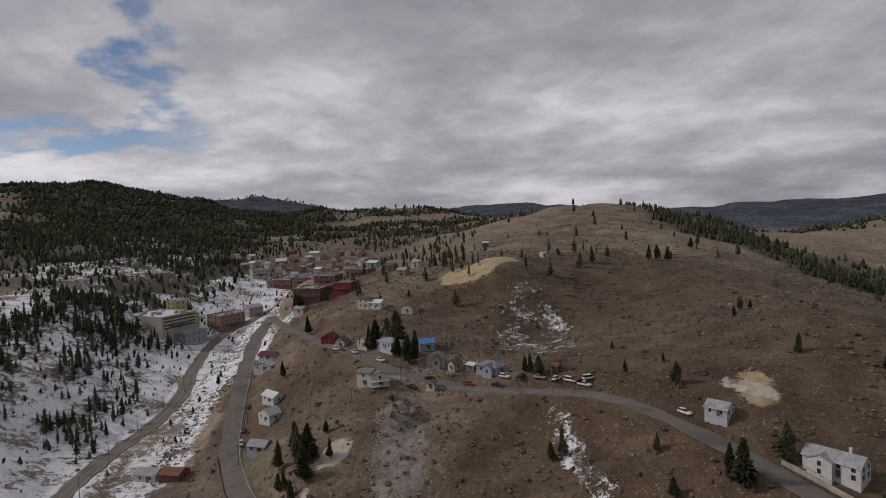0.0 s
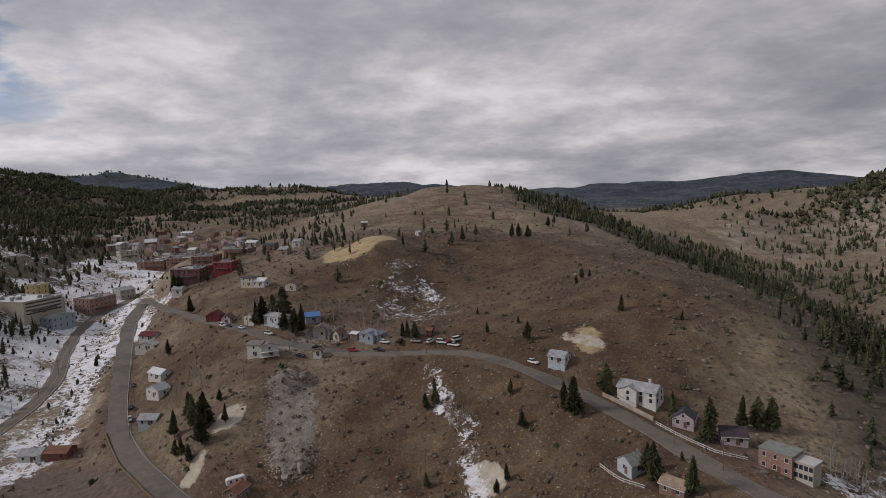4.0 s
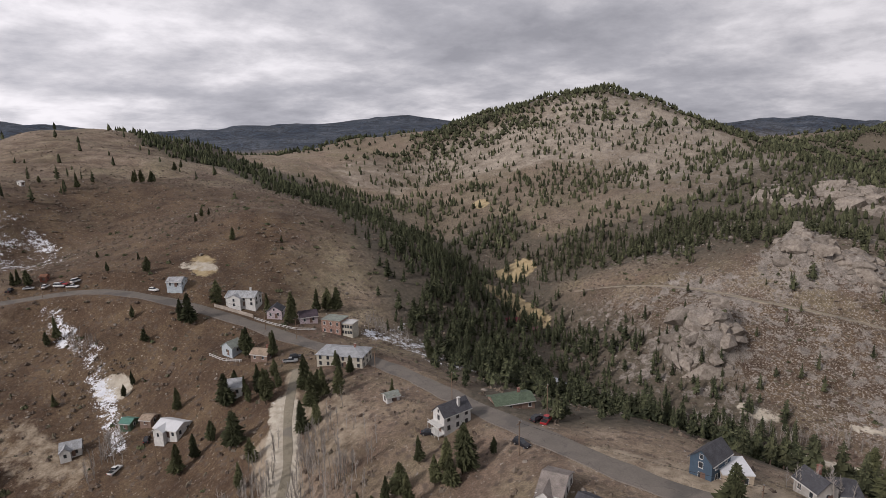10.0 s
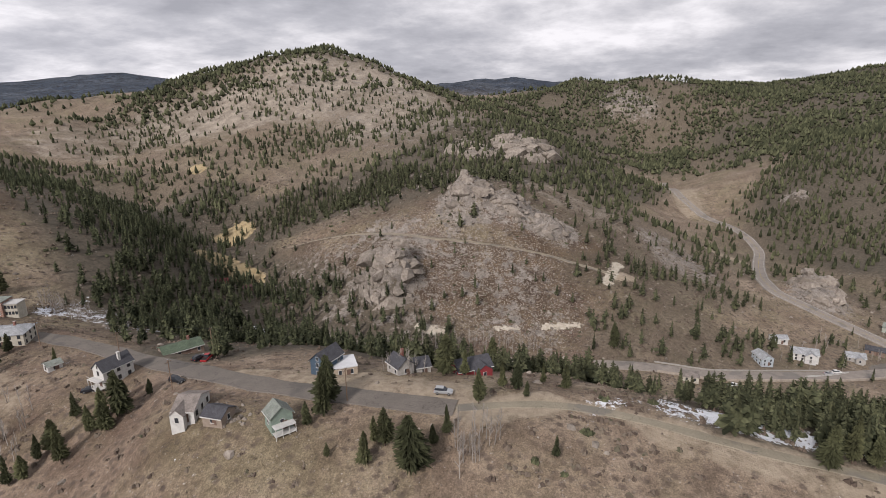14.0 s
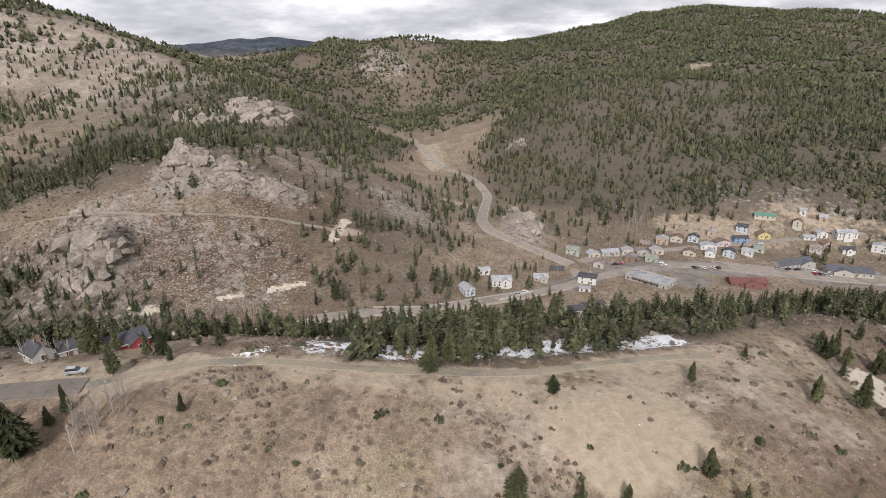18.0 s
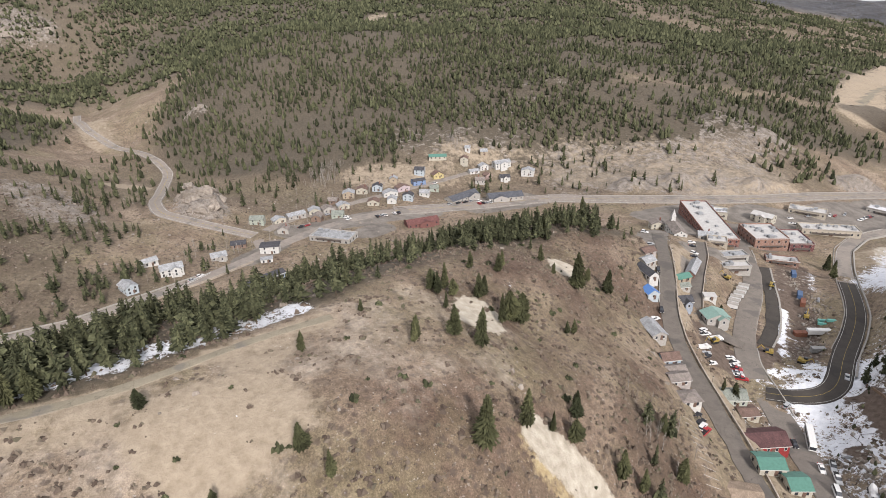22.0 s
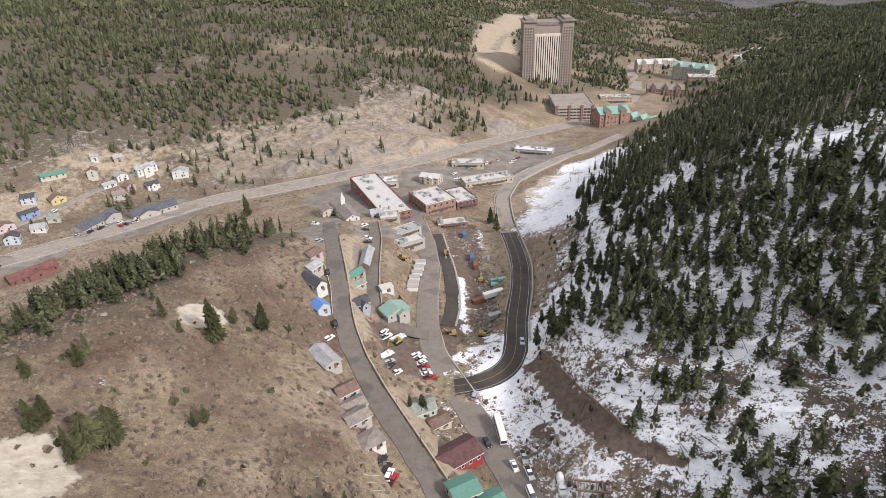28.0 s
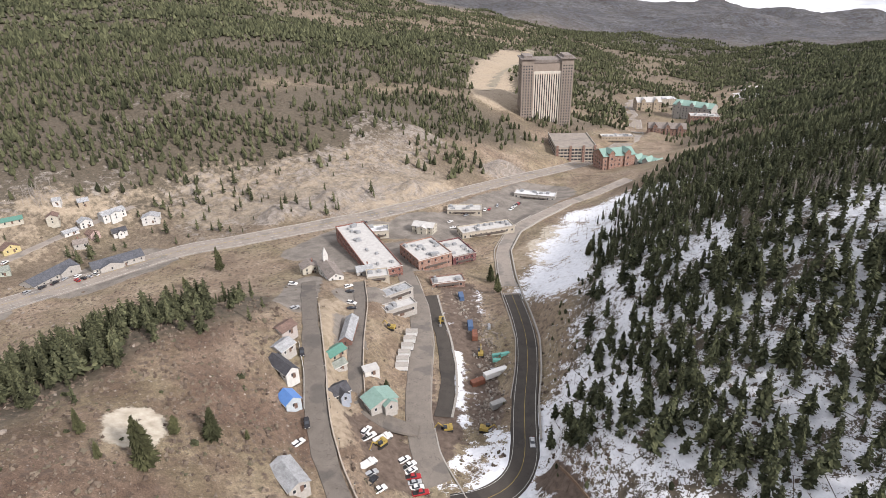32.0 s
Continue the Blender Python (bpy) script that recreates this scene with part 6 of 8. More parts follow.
TOWN_KINDS = [("brick", "grey", "red brick house with grey roof in the town"), ("brick2", "greybrown", "brown brick house in the old town"), ("cream", "dark", "cream frame house with dark roof"), ("white", "grey", "white frame house with grey roof"),
              ("pinkw", "brown", "faded pink house with brown roof"), ("tan", "greybrown", "tan house with weathered roof"), ("brownred", "rust", "dark red-brown house with rusty roof"), ("stone", "snow", "grey house with snow on its roof")]
built = 0
for _ in range(900):
    x, y = town.uniform(-260, -20), town.uniform(440, 740)
    w, d, h = town.uniform(7, 11), town.uniform(7, 10), town.uniform(3.5, 7.0)
    if built > 44 or not inside(x, y, TOWN) or any(math.hypot(x - a, y - b) < r + 6.5 for a, b, r in FOOTPRINTS):
        continue
    if not clear_of_roads(np.array([x]), np.array([y]), 5.0)[0]:
        continue
    wall, roof, words = town.choice(TOWN_KINDS)
    house(words, round(x, 1), round(y, 1), town.choice((-30, -34, 56, 60, -28)), round(w, 1), round(d, 1), round(h, 1), 2.2, town.choice("xy"), wall, roof)
    built += 1

# more dwellings of the village along the creek
VILLAGE = [(318, -200), (352, -236), (398, -268), (430, -330), (462, -430), (470, -500), (430, -500), (408, -400), (360, -300), (318, -250)]
VILLAGE_KINDS = [("white", "grey", "white frame house with grey roof in the village"), ("stone", "greybrown", "grey house with weathered roof in the village"), ("cream", "brown", "cream cottage with brown roof"), ("paleblue", "dark", "pale blue house with dark roof"),
                 ("brown", "greybrown", "low brown cabin with weathered roof"), ("greengrey", "greygreen", "grey-green house beside the creek"), ("tan", "grey", "tan house with grey roof")]
built = 0
for _ in range(900):
    x, y = town.uniform(310, 480), town.uniform(-510, -195)
    w, d, h = town.uniform(7, 11), town.uniform(7, 10), town.uniform(3.6, 6.0)
    if built > 17 or not inside(x, y, VILLAGE) or any(math.hypot(x - a, y - b) < r + 6.0 for a, b, r in FOOTPRINTS):
        continue
    if not clear_of_roads(np.array([x]), np.array([y]), 6.0)[0]:
        continue
    wall, roof, words = town.choice(VILLAGE_KINDS)
    house(words, round(x, 1), round(y, 1), town.choice((-118, -112, -28, -34)), round(w, 1), round(d, 1), round(h, 1), 2.3, town.choice("xy"), wall, roof, chimney=town.choice((0, 1)))
    built += 1

block("low pale service building beside the car park", 247, -662, -150, 26, 12, 4.5, 0, "f", "tanpale", "pale")
block("long flat-roofed store building below the highway", 224, -738, -165, 34, 11, 5.0, 0, "f", "stone", "snow")
block("small white-roofed office beside the casinos", 268, -585, -140, 14, 11, 6.0, 0, "f", "cream", "snow")
block("brown flat-roofed workshop on the lot", 205, -585, -140, 16, 11, 4.6, 0, "f", "brick2", "grey")
house("weathered shed among the downtown lots", 214, -560, -130, 10, 8, 4.0, 2.0, "x", "plank", "greybrown")
house("grey house above the main street", 226, -522, -130, 10, 8, 4.6, 2.2, "x", "stone", "grey", chimney=1)
house("pale clapboard house beside the church", 254, -508, -120, 10, 9, 5.0, 2.4, "y", "cream", "greybrown", chimney=1)

# ---- woods and brush ----
rng = np.random.default_rng(7)


def spray_arrays(seed, n=70, slim=0.24, power=0.62, lump=0.3, fine=0.8):
    """Crown of one conifer of unit height: uneven sprays of needles round a slender core."""
    r = np.random.default_rng(seed)
    v, t = [], []
    base, p1, p2, p3 = 0.05 + 0.07 * r.random(), *(6.28 * r.random(3))
    for k in range(n):
        f = (k + r.random()) / n
        z = base + (0.99 - base) * f
        a = 2.39996 * k + 0.5 * r.standard_normal()
        lobe = 1 + lump * (math.sin(a + p1 + 4 * f) + 0.7 * math.sin(2 * a + p2) + 0.6 * math.sin(9 * f + p3)) * 0.6
        reach = max(0.012, slim * (1 - f) ** power * min(1.0, (f + 0.07) / 0.17) * lobe) + 0.012
        w, c, s = reach * (0.75 + 0.5 * r.random()), math.cos(a), math.sin(a)
        wide, o = fine * (0.34 * w + 0.016), len(v)
        tilt, droop = 0.6 * wide * r.standard_normal(), 0.03 * r.standard_normal() - 0.01
        v += [(c * w * 0.15, s * w * 0.15, z + 0.03 * (1 - f) + 0.012), (c * w * 0.62 - s * wide, s * w * 0.62 + c * wide, z + tilt), (c * w, s * w, z + droop), (c * w * 0.62 + s * wide, s * w * 0.62 - c * wide, z - tilt)]
        t += [(o, o + 1, o + 2), (o, o + 2, o + 3)]
    o = len(v)
    v += [(0, 0, base), (0, 0, 1.0)] + [(slim * 0.5 * math.cos(1.2566 * j), slim * 0.5 * math.sin(1.2566 * j), 0.2 + 0.05 * r.standard_normal()) for j in range(5)]
    for j in range(5):
        t += [(o, o + 2 + (j + 1) % 5, o + 2 + j), (o + 1, o + 2 + j, o + 2 + (j + 1) % 5)]
    return np.array(v), np.array(t)


def far_tree_arrays(sides, rings, seed, slim=0.26):
    """A pine seen from far off: a closed ragged crown, broadest below the middle."""
    r = np.random.default_rng(seed)
    v, t = [(0, 0, 0.03)], []
    for k, (z, w) in enumerate(rings):
        for j in range(sides):
            a = 6.283 * (j + 0.5 * (k % 2)) / sides + 0.25 * r.standard_normal()
            q = slim * w * (0.72 + 0.55 * r.random())
            v.append((q * math.cos(a), q * math.sin(a), z + 0.05 * r.standard_normal()))
    v.append((0.03 * r.standard_normal(), 0.03 * r.standard_normal(), 1.0))
    top = len(v) - 1
    for j in range(sides):
        h = (j + 1) % sides
        t.append((0, 1 + h, 1 + j))
        for k in range(len(rings) - 1):
            o, q = 1 + k * sides, 1 + (k + 1) * sides
            t += [(o + j, o + h, q + j), (o + h, q + h, q + j)]
        t.append((1 + (len(rings) - 1) * sides + j, 1 + (len(rings) - 1) * sides + h, top))
    return np.array(v), np.array(t)


def trunk_arrays(sides=5, high=0.9, wide=0.018):
    v = [(wide * math.cos(6.283 * j / sides), wide * math.sin(6.283 * j / sides), -0.06) for j in range(sides)] + [(0, 0, high)]
    t = [(j, (j + 1) % sides, sides) for j in range(sides)]
    return np.array(v), np.array(t)


def scatter(name, forms, x, y, z, size, material, lean=0.03, squash=None):
    """One mesh of many pieces, each with its own turn and size."""
    n = len(x)
    pick = rng.integers(0, len(forms), n)
    turn = rng.random(n) * 6.283
    vs, ts, off = [], [], 0
    for k, (v, t) in enumerate(forms):
        m = np.where(pick == k)[0]
        if not len(m):
            continue
        c, s = np.cos(turn[m])[:, None], np.sin(turn[m])[:, None]
        wide = size[m][:, None] * (squash if squash is not None else (0.85 + 0.35 * rng.random(len(m))))[:, None] if squash is None else size[m][:, None] * squash
        px = (v[None, :, 0] * c - v[None, :, 1] * s) * wide + x[m][:, None] + v[None, :, 2] * size[m][:, None] * lean * rng.standard_normal((len(m), 1))
        py = (v[None, :, 0] * s + v[None, :, 1] * c) * wide + y[m][:, None]
        pz = v[None, :, 2] * size[m][:, None] + z[m][:, None]
        vs.append(np.stack([px, py, pz], -1).reshape(-1, 3))
        ts.append((t[None] + (np.arange(len(m)) * len(v))[:, None, None]).reshape(-1, 3) + off)
        off += len(m) * len(v)
    ob = new(name, fast_mesh(name, np.concatenate(vs), np.concatenate(ts)))
    ob.data.materials.append(material)
    return ob


def jitter_grid(x0, x1, y0, y1, step):
    a, b = np.meshgrid(np.arange(x0, x1, step), np.arange(y0, y1, step))
    a, b = a.ravel(), b.ravel()
    return a + (rng.random(len(a)) - 0.5) * step * 0.95, b + (rng.random(len(b)) - 0.5) * step * 0.95


def off_houses(x, y, more=0.0):
    keep = np.ones(len(x), bool)
    for hx, hy, r in FOOTPRINTS:
        keep &= np.hypot(x - hx, y - hy) > r + more
    return keep


GLADES = [item for item in COVER["snow"] if item[2] == 0.70]


tx, ty = [], []
for x0, x1, y0, y1, step in ((-300, 500, -700, 700, 4.2), (-1000, 2000, -2700, 2700, 5.8)):
    a, b = jitter_grid(x0, x1, y0, y1, step)
    inner = (a > -300) & (a < 500) & (b > -700) & (b < 700)
    if step > 5:
        a, b = a[~inner], b[~inner]
    clump = 0.30 + 1.15 * step01(lattice(a, b, 46, 41) + 0.5 * lattice(a, b, 15, 42) + 0.45 * lattice(a, b, 120, 43), -0.5, 0.55)
    p = wood(a, b) * (1.15 if step < 5 else 1.5) * clump * (1 + 0.4 * ((a < 120) & (b < -380))) * (1 - np.minimum(1, 1.4 * spot(a, b, COVER["dirt"]))) * (1 - np.minimum(1, 1.4 * spot(a, b, COVER["paved"]))) * step * step / 100 * (1 - 0.7 * np.minimum(1, 1.3 * spot(a, b, GLADES)))
    m = rng.random(len(a)) < np.minimum(p, 0.97)
    tx.append(a[m]), ty.append(b[m])
tx, ty = np.concatenate(tx), np.concatenate(ty)
m = clear_of_roads(tx, ty, 2.5) & off_houses(tx, ty, 2.0)
tx, ty = tx[m], ty[m]
tz = land(tx, ty)
size = (5.2 + 8.3 * rng.random(len(tx)) ** 1.2)
dist, _ = segment_reach(tx, ty, np.array([(0, 0), (-16, -165), (-8, -245), (30, -308)], float))
near = dist < 250
mid_near = (dist >= 250) & (dist < 480)
fir, _ = segment_reach(tx, ty, np.array(WOODS[0][0], float))
dark = ((tx < 170) & (ty < -380)) | (tx < -120) | (fir < 92)
FORMS_NEAR = [spray_arrays(s, 96, (0.17, 0.20, 0.24, 0.28)[s % 4], (0.85, 0.78, 0.7, 0.62)[s % 4], 0.3, 0.55) for s in range(12)]
FORMS_FAR = [far_tree_arrays(5, ((0.14, 0.8), (0.5, 0.75)), 20 + s, 0.28) for s in range(5)]
FORMS_MID = [spray_arrays(30 + s, 38, (0.17, 0.20, 0.24, 0.27)[s % 4], (0.85, 0.78, 0.7, 0.62)[s % 4], 0.3, 0.75) for s in range(12)]
FORMS_HILL = [far_tree_arrays(5, ((0.10, 0.85), (0.34, 0.9), (0.66, 0.5)), 80 + s, 0.23) for s in range(8)]
TIERS = [("", near, FORMS_NEAR, 1.0), ("hillside_", mid_near, FORMS_MID, 0.92), ("upper_", (dist >= 480) & (dist < 900), FORMS_HILL, 0.76)]
for prefix, chosen, forms, scale in TIERS:
    for kind, m, paint, words in (("conifer_wood", chosen & ~dark, NEEDLE_FAR, "open olive green pine wood on the sunny slopes"), ("spruce_wood", chosen & dark, NEEDLE_HILL, "dense dark spruce wood on the shaded slopes")):
        woods = scatter(prefix + kind, forms, tx[m], ty[m], tz[m], size[m] * scale * (0.92 if "spruce" in kind else 1.0), paint)
        tagged(woods, words, "trees", kind="stuff")
        if scale > 0.9:
            trunks = scatter(prefix + kind.replace("wood", "trunks"), [trunk_arrays()], tx[m], ty[m], tz[m], size[m] * scale * (0.92 if "spruce" in kind else 1.0), BARK)
            tagged(trunks, "thin brown conifer trunks in the wood", "trees", kind="stuff")
beyond = dist >= 900
FORMS_TINY = [far_tree_arrays(4, ((0.33, 1.0),), 60 + s, 0.36) for s in range(8)]
for kind, m, paint in (("far_conifer_wood", beyond & (tx > 250) & (ty < 700), NEEDLE_FAR), ("far_spruce_wood", beyond & ~((tx > 250) & (ty < 700)), NEEDLE_HILL)):
    woods = scatter(kind, FORMS_TINY, tx[m], ty[m], tz[m], size[m] * 0.84, paint)
    tagged(woods, "scattered pines covering the far hillsides" if "conifer" in kind else "dark spruces covering the far hills", "trees", kind="stuff")


def tuft_arrays(seed, n=7):
    """A low bush: a fan of uneven blades."""
    r = np.random.default_rng(seed)
    v, t = [], []
    for k in range(n):
        a, w, h = r.random() * 6.28, 0.35 + 0.4 * r.random(), 0.45 + 0.5 * r.random()
        ox, oy = 0.32 * r.standard_normal(2)
        o = len(v)
        for j in range(4):
            b = a + 6.283 * j / 4
            v.append((ox + w * math.cos(b) * (0.6 + 0.5 * r.random()), oy + w * math.sin(b) * (0.6 + 0.5 * r.random()), 0.25 * r.random() - 0.1))
        v.append((ox + 0.15 * r.standard_normal(), oy + 0.15 * r.standard_normal(), h))
        for j in range(4):
            t.append((o + j, o + (j + 1) % 4, o + 4))
    return np.array(v), np.array(t)


bx, by = jitter_grid(-120, 480, -520, 430, 2.9)
qx, qy = jitter_grid(20, 270, -450, -90, 2.1)
bx, by = np.concatenate([bx, qx]), np.concatenate([by, qy])
p = 0.14 + 0.55 * step01(lattice(bx, by, 22, 51) + 0.5 * lattice(bx, by, 8, 52), -0.1, 0.8) + 0.36 * spot(bx, by, COVER["brush"])
for kind in ("dirt", "ochre", "pale", "mud", "paved"):
    p = p * (1 - 0.95 * np.minimum(1, 1.3 * spot(bx, by, COVER[kind])))
m = (rng.random(len(bx)) < p) & clear_of_roads(bx, by, 1.5) & off_houses(bx, by)
bx, by = bx[m], by[m]
brush = scatter("brush", [tuft_arrays(s, 4) for s in range(10)], bx, by, land(bx, by) - 0.08, 0.28 + 1.05 * rng.random(len(bx)) ** 2.2, SHRUB, squash=1.5)
tagged(brush, "low grey-brown sagebrush and bare scrub", "bushes", kind="stuff")

# brush of the hillsides across the valleys
fx2, fy2 = [], []
for x0, x1, y0, y1, step in ((-160, 330, 300, 480, 4.6), (-160, 330, 60, 300, 6.5), (-160, 420, 480, 900, 6.0), (240, 480, -170, 260, 2.9), (480, 1000, -60, 760, 7.0), (300, 620, -760, -250, 4.6)):
    a, b = jitter_grid(x0, x1, y0, y1, step)
    keep = rng.random(len(a)) < 0.25 + 0.6 * step01(lattice(a, b, 30, 57) + 0.6 * lattice(a, b, 11, 58), -0.3, 0.7)
    fx2.append(a[keep]), fy2.append(b[keep])
fx2, fy2 = np.concatenate(fx2), np.concatenate(fy2)
m = clear_of_roads(fx2, fy2, 1.5) & off_houses(fx2, fy2)
for kind in ("dirt", "ochre", "pale", "paved"):
    m &= spot(fx2, fy2, COVER[kind]) < 0.3
fx2, fy2 = fx2[m], fy2[m]
hill_brush = scatter("hillside_brush", [far_tree_arrays(4, ((0.35, 1.0),), 300 + s, 0.95) for s in range(8)], fx2, fy2, land(fx2, fy2) - 0.1, 0.35 + 0.75 * rng.random(len(fx2)) ** 1.8, SHRUB, squash=1.4)
tagged(hill_brush, "leafless grey-brown scrub thick on the hillsides", "bushes", kind="stuff")

# saplings and scrub standing in the snow of the shaded hill
jx, jy = jitter_grid(-90, 118, -640, -372, 2.6)
m = (rng.random(len(jx)) < 0.10 + 0.22 * step01(lattice(jx, jy, 14, 55), -0.1, 0.7)) & clear_of_roads(jx, jy, 3.0) & off_houses(jx, jy) & (jx + 0.6 * (jy + 430) < 90)
jx, jy = jx[m], jy[m]
saplings = scatter("saplings", FORMS_FAR, jx, jy, land(jx, jy), 0.8 + 2.4 * rng.random(len(jx)) ** 1.6, NEEDLE_FAR)
tagged(saplings, "small dark green saplings standing in snow", "trees", kind="stuff")
jx, jy = jitter_grid(-330, -120, 120, 640, 4.0)
m = (rng.random(len(jx)) < 0.22) & clear_of_roads(jx, jy, 3.0) & off_houses(jx, jy)
jx, jy = jx[m], jy[m]
gulch = scatter("gulch_saplings", FORMS_FAR, jx, jy, land(jx, jy), 0.8 + 3.4 * rng.random(len(jx)) ** 1.8, NEEDLE_FAR)
tagged(gulch, "small dark pines and scrub on the snowy bank", "trees", kind="stuff")

# fallen trunks lying in the snow
def log_arrays(slope):
    q = [(0.0, 0.013), (0.87, -0.0065), (-0.87, -0.0065)]
    v = [(e * 0.5, 0.012 * a, b + slope * e * 0.5 + 0.03) for e in (-1, 1) for a, b in q]
    return np.array(v), np.array([(0, 1, 4), (0, 4, 3), (1, 2, 5), (1, 5, 4), (2, 0, 3), (2, 3, 5)])


lx, ly = -60 + 150 * rng.random(620), -480 + 105 * rng.random(620)
m = clear_of_roads(lx, ly, 5.0) & (lx + 0.6 * (ly + 430) < 80)
lx, ly = lx[m], ly[m]
logs = scatter("fallen_trunks", [log_arrays(q) for q in (0.0, 0.25, -0.25, 0.5, -0.5)], lx, ly, land(lx, ly), 3.0 + 6 * rng.random(len(lx)), BARK, lean=0.0, squash=1.0)
tagged(logs, "dark fallen trunks and poles lying across the snow", "logs", kind="stuff")

# low junipers dotted over the dry slopes
ux, uy = [], []
for x0, x1, y0, y1, n in ((45, 215, -410, -95, 150), (-90, 220, 60, 340, 190), (280, 430, -130, 160, 120)):
    ux.append(x0 + (x1 - x0) * rng.random(n)), uy.append(y0 + (y1 - y0) * rng.random(n))
ux, uy = np.concatenate(ux), np.concatenate(uy)
m = clear_of_roads(ux, uy, 2.0) & off_houses(ux, uy)
ux, uy = ux[m], uy[m]
junipers = scatter("junipers", [tuft_arrays(40 + s, 11) for s in range(6)], ux, uy, land(ux, uy), 0.6 + 1.1 * rng.random(len(ux)) ** 1.5, NEEDLE_FAR, squash=1.1)
tagged(junipers, "round dark green junipers on dry grass", "bushes", kind="stuff")

# conifers that stand alone: x, y, height
LONE_TREES = []
LONE_TREES += [(-38.1, 286.1, 13.1), (-34.6, 283.6, 14.7), (-24.1, 281.7, 17.0), (-14.4, 262.7, 15.3), (-17.7, 262.5, 13.8), (-23.1, 270.4, 10.9), (31.1, 234.5, 7.0), (32.9, 232.6, 8.4), (36.1, 230.4, 7.8), (77.9, 153.6, 13.9), (75.7, 156.7, 11.3), (94.0, 161.6, 11.8), (107.7, 142.0, 10.2), (112.0, 129.1, 14.3), (128.5, 134.8, 11.6), (134.0, 134.5, 11.3), (138.1, 133.1, 11.8), (84.8, 119.3, 10.0), (83.6, 114.1, 12.8), (89.9, 105.4, 10.6), (96.3, 119.8, 2.9), (36.7, 190.7, 11.1), (33.0, 190.8, 6.2), (61.4, 159.6, 5.9), (51.0, 146.1, 6.5), (47.1, 144.1, 5.1), (26.3, 155.3, 5.3), (56.1, 115.0, 8.5), (-42.4, 202.4, 7.7), (-46.7, 217.5, 4.9)]
LONE_TREES += [(-58.3, 216.8, 10.9), (-54.7, 205.8, 14.4), (-50.3, 203.8, 14.3), (-62.3, 208.0, 10.7), (-50.4, 196.3, 12.7), (-57.9, 197.8, 7.7), (-54.1, 192.1, 7.1), (-60.4, 200.1, 6.5), (-83.4, 294.5, 9.0), (-128.6, 325.8, 6.2), (-83.7, 354.5, 11.2), (-103.4, 419.3, 12.9), (-84.3, 419.1, 12.8), (-108.6, 427.2, 14.1), (-30.4, 298.4, 10.2), (137.6, 394.4, 9.9), (143.2, 394.2, 10.8), (149.5, 391.9, 9.9), (91.3, 393.1, 7.0), (98.4, 389.9, 12.1), (80.2, 411.1, 5.4), (69.9, 246.7, 3.6), (65.6, 215.6, 5.4), (78.7, 200.4, 8.3), (80.8, 218.2, 3.9), (125.7, 208.6, 7.3), (146.5, 194.4, 4.5), (202.7, 468.6, 7.5), (192.1, 456.6, 8.3), (133.7, 265.1, 6.7)]
LONE_TREES += [(124.5, 252.5, 5.1), (138.0, 264.9, 4.7), (72.6, 102.6, 6.5), (72.4, 95.1, 7.2), (75.0, 89.9, 8.8), (77.2, 87.6, 7.9), (78.9, 83.1, 8.6), (82.3, 91.3, 7.2), (79.1, 98.5, 5.5), (85.2, 76.4, 12.8), (93.7, 67.8, 9.2), (86.8, 70.3, 6.6), (98.6, 68.2, 6.8), (70.8, 89.0, 7.0), (140.1, 72.0, 8.1), (87.8, -61.8, 12.9), (83.9, -59.6, 6.1), (78.7, 11.4, 8.0), (81.5, -2.2, 13.5), (76.8, -1.9, 8.4), (75.6, 2.3, 8.5), (89.4, -4.8, 5.1), (83.4, 62.4, 10.9), (79.8, 63.1, 12.0), (59.4, 11.9, 8.7), (61.6, 9.3, 6.9), (69.8, 8.7, 8.7), (66.3, 9.8, 7.8), (84.0, -79.7, 9.6), (78.3, -77.8, 8.1)]
LONE_TREES += [(84.4, -76.9, 6.4), (91.1, -91.6, 7.7), (79.9, -87.6, 13.5), (88.0, -89.5, 5.1), (105.1, -94.5, 9.7), (116.6, -101.2, 7.4), (115.9, -97.3, 7.4), (113.6, -104.4, 4.3), (125.1, -84.1, 8.0), (122.2, -79.5, 12.6), (217.7, -64.5, 17.0), (77.2, -69.1, 3.8), (280.0, -112.3, 15.6), (98.7, 76.9, 6.6), (126.7, -111.8, 7.0), (127.5, -105.6, 6.3), (106.5, -200.1, 5.7), (83.0, -229.0, 7.4), (74.7, -232.8, 7.9), (109.9, -267.2, 7.5), (109.0, -278.3, 10.4), (104.6, -284.7, 12.2), (120.2, -300.9, 10.8), (123.0, -310.1, 11.3), (74.1, -268.3, 14.3), (78.2, -282.2, 12.1), (151.4, -318.5, 7.9), (170.6, -351.5, 8.4), (151.4, -356.0, 16.6), (137.5, -289.5, 10.0)]
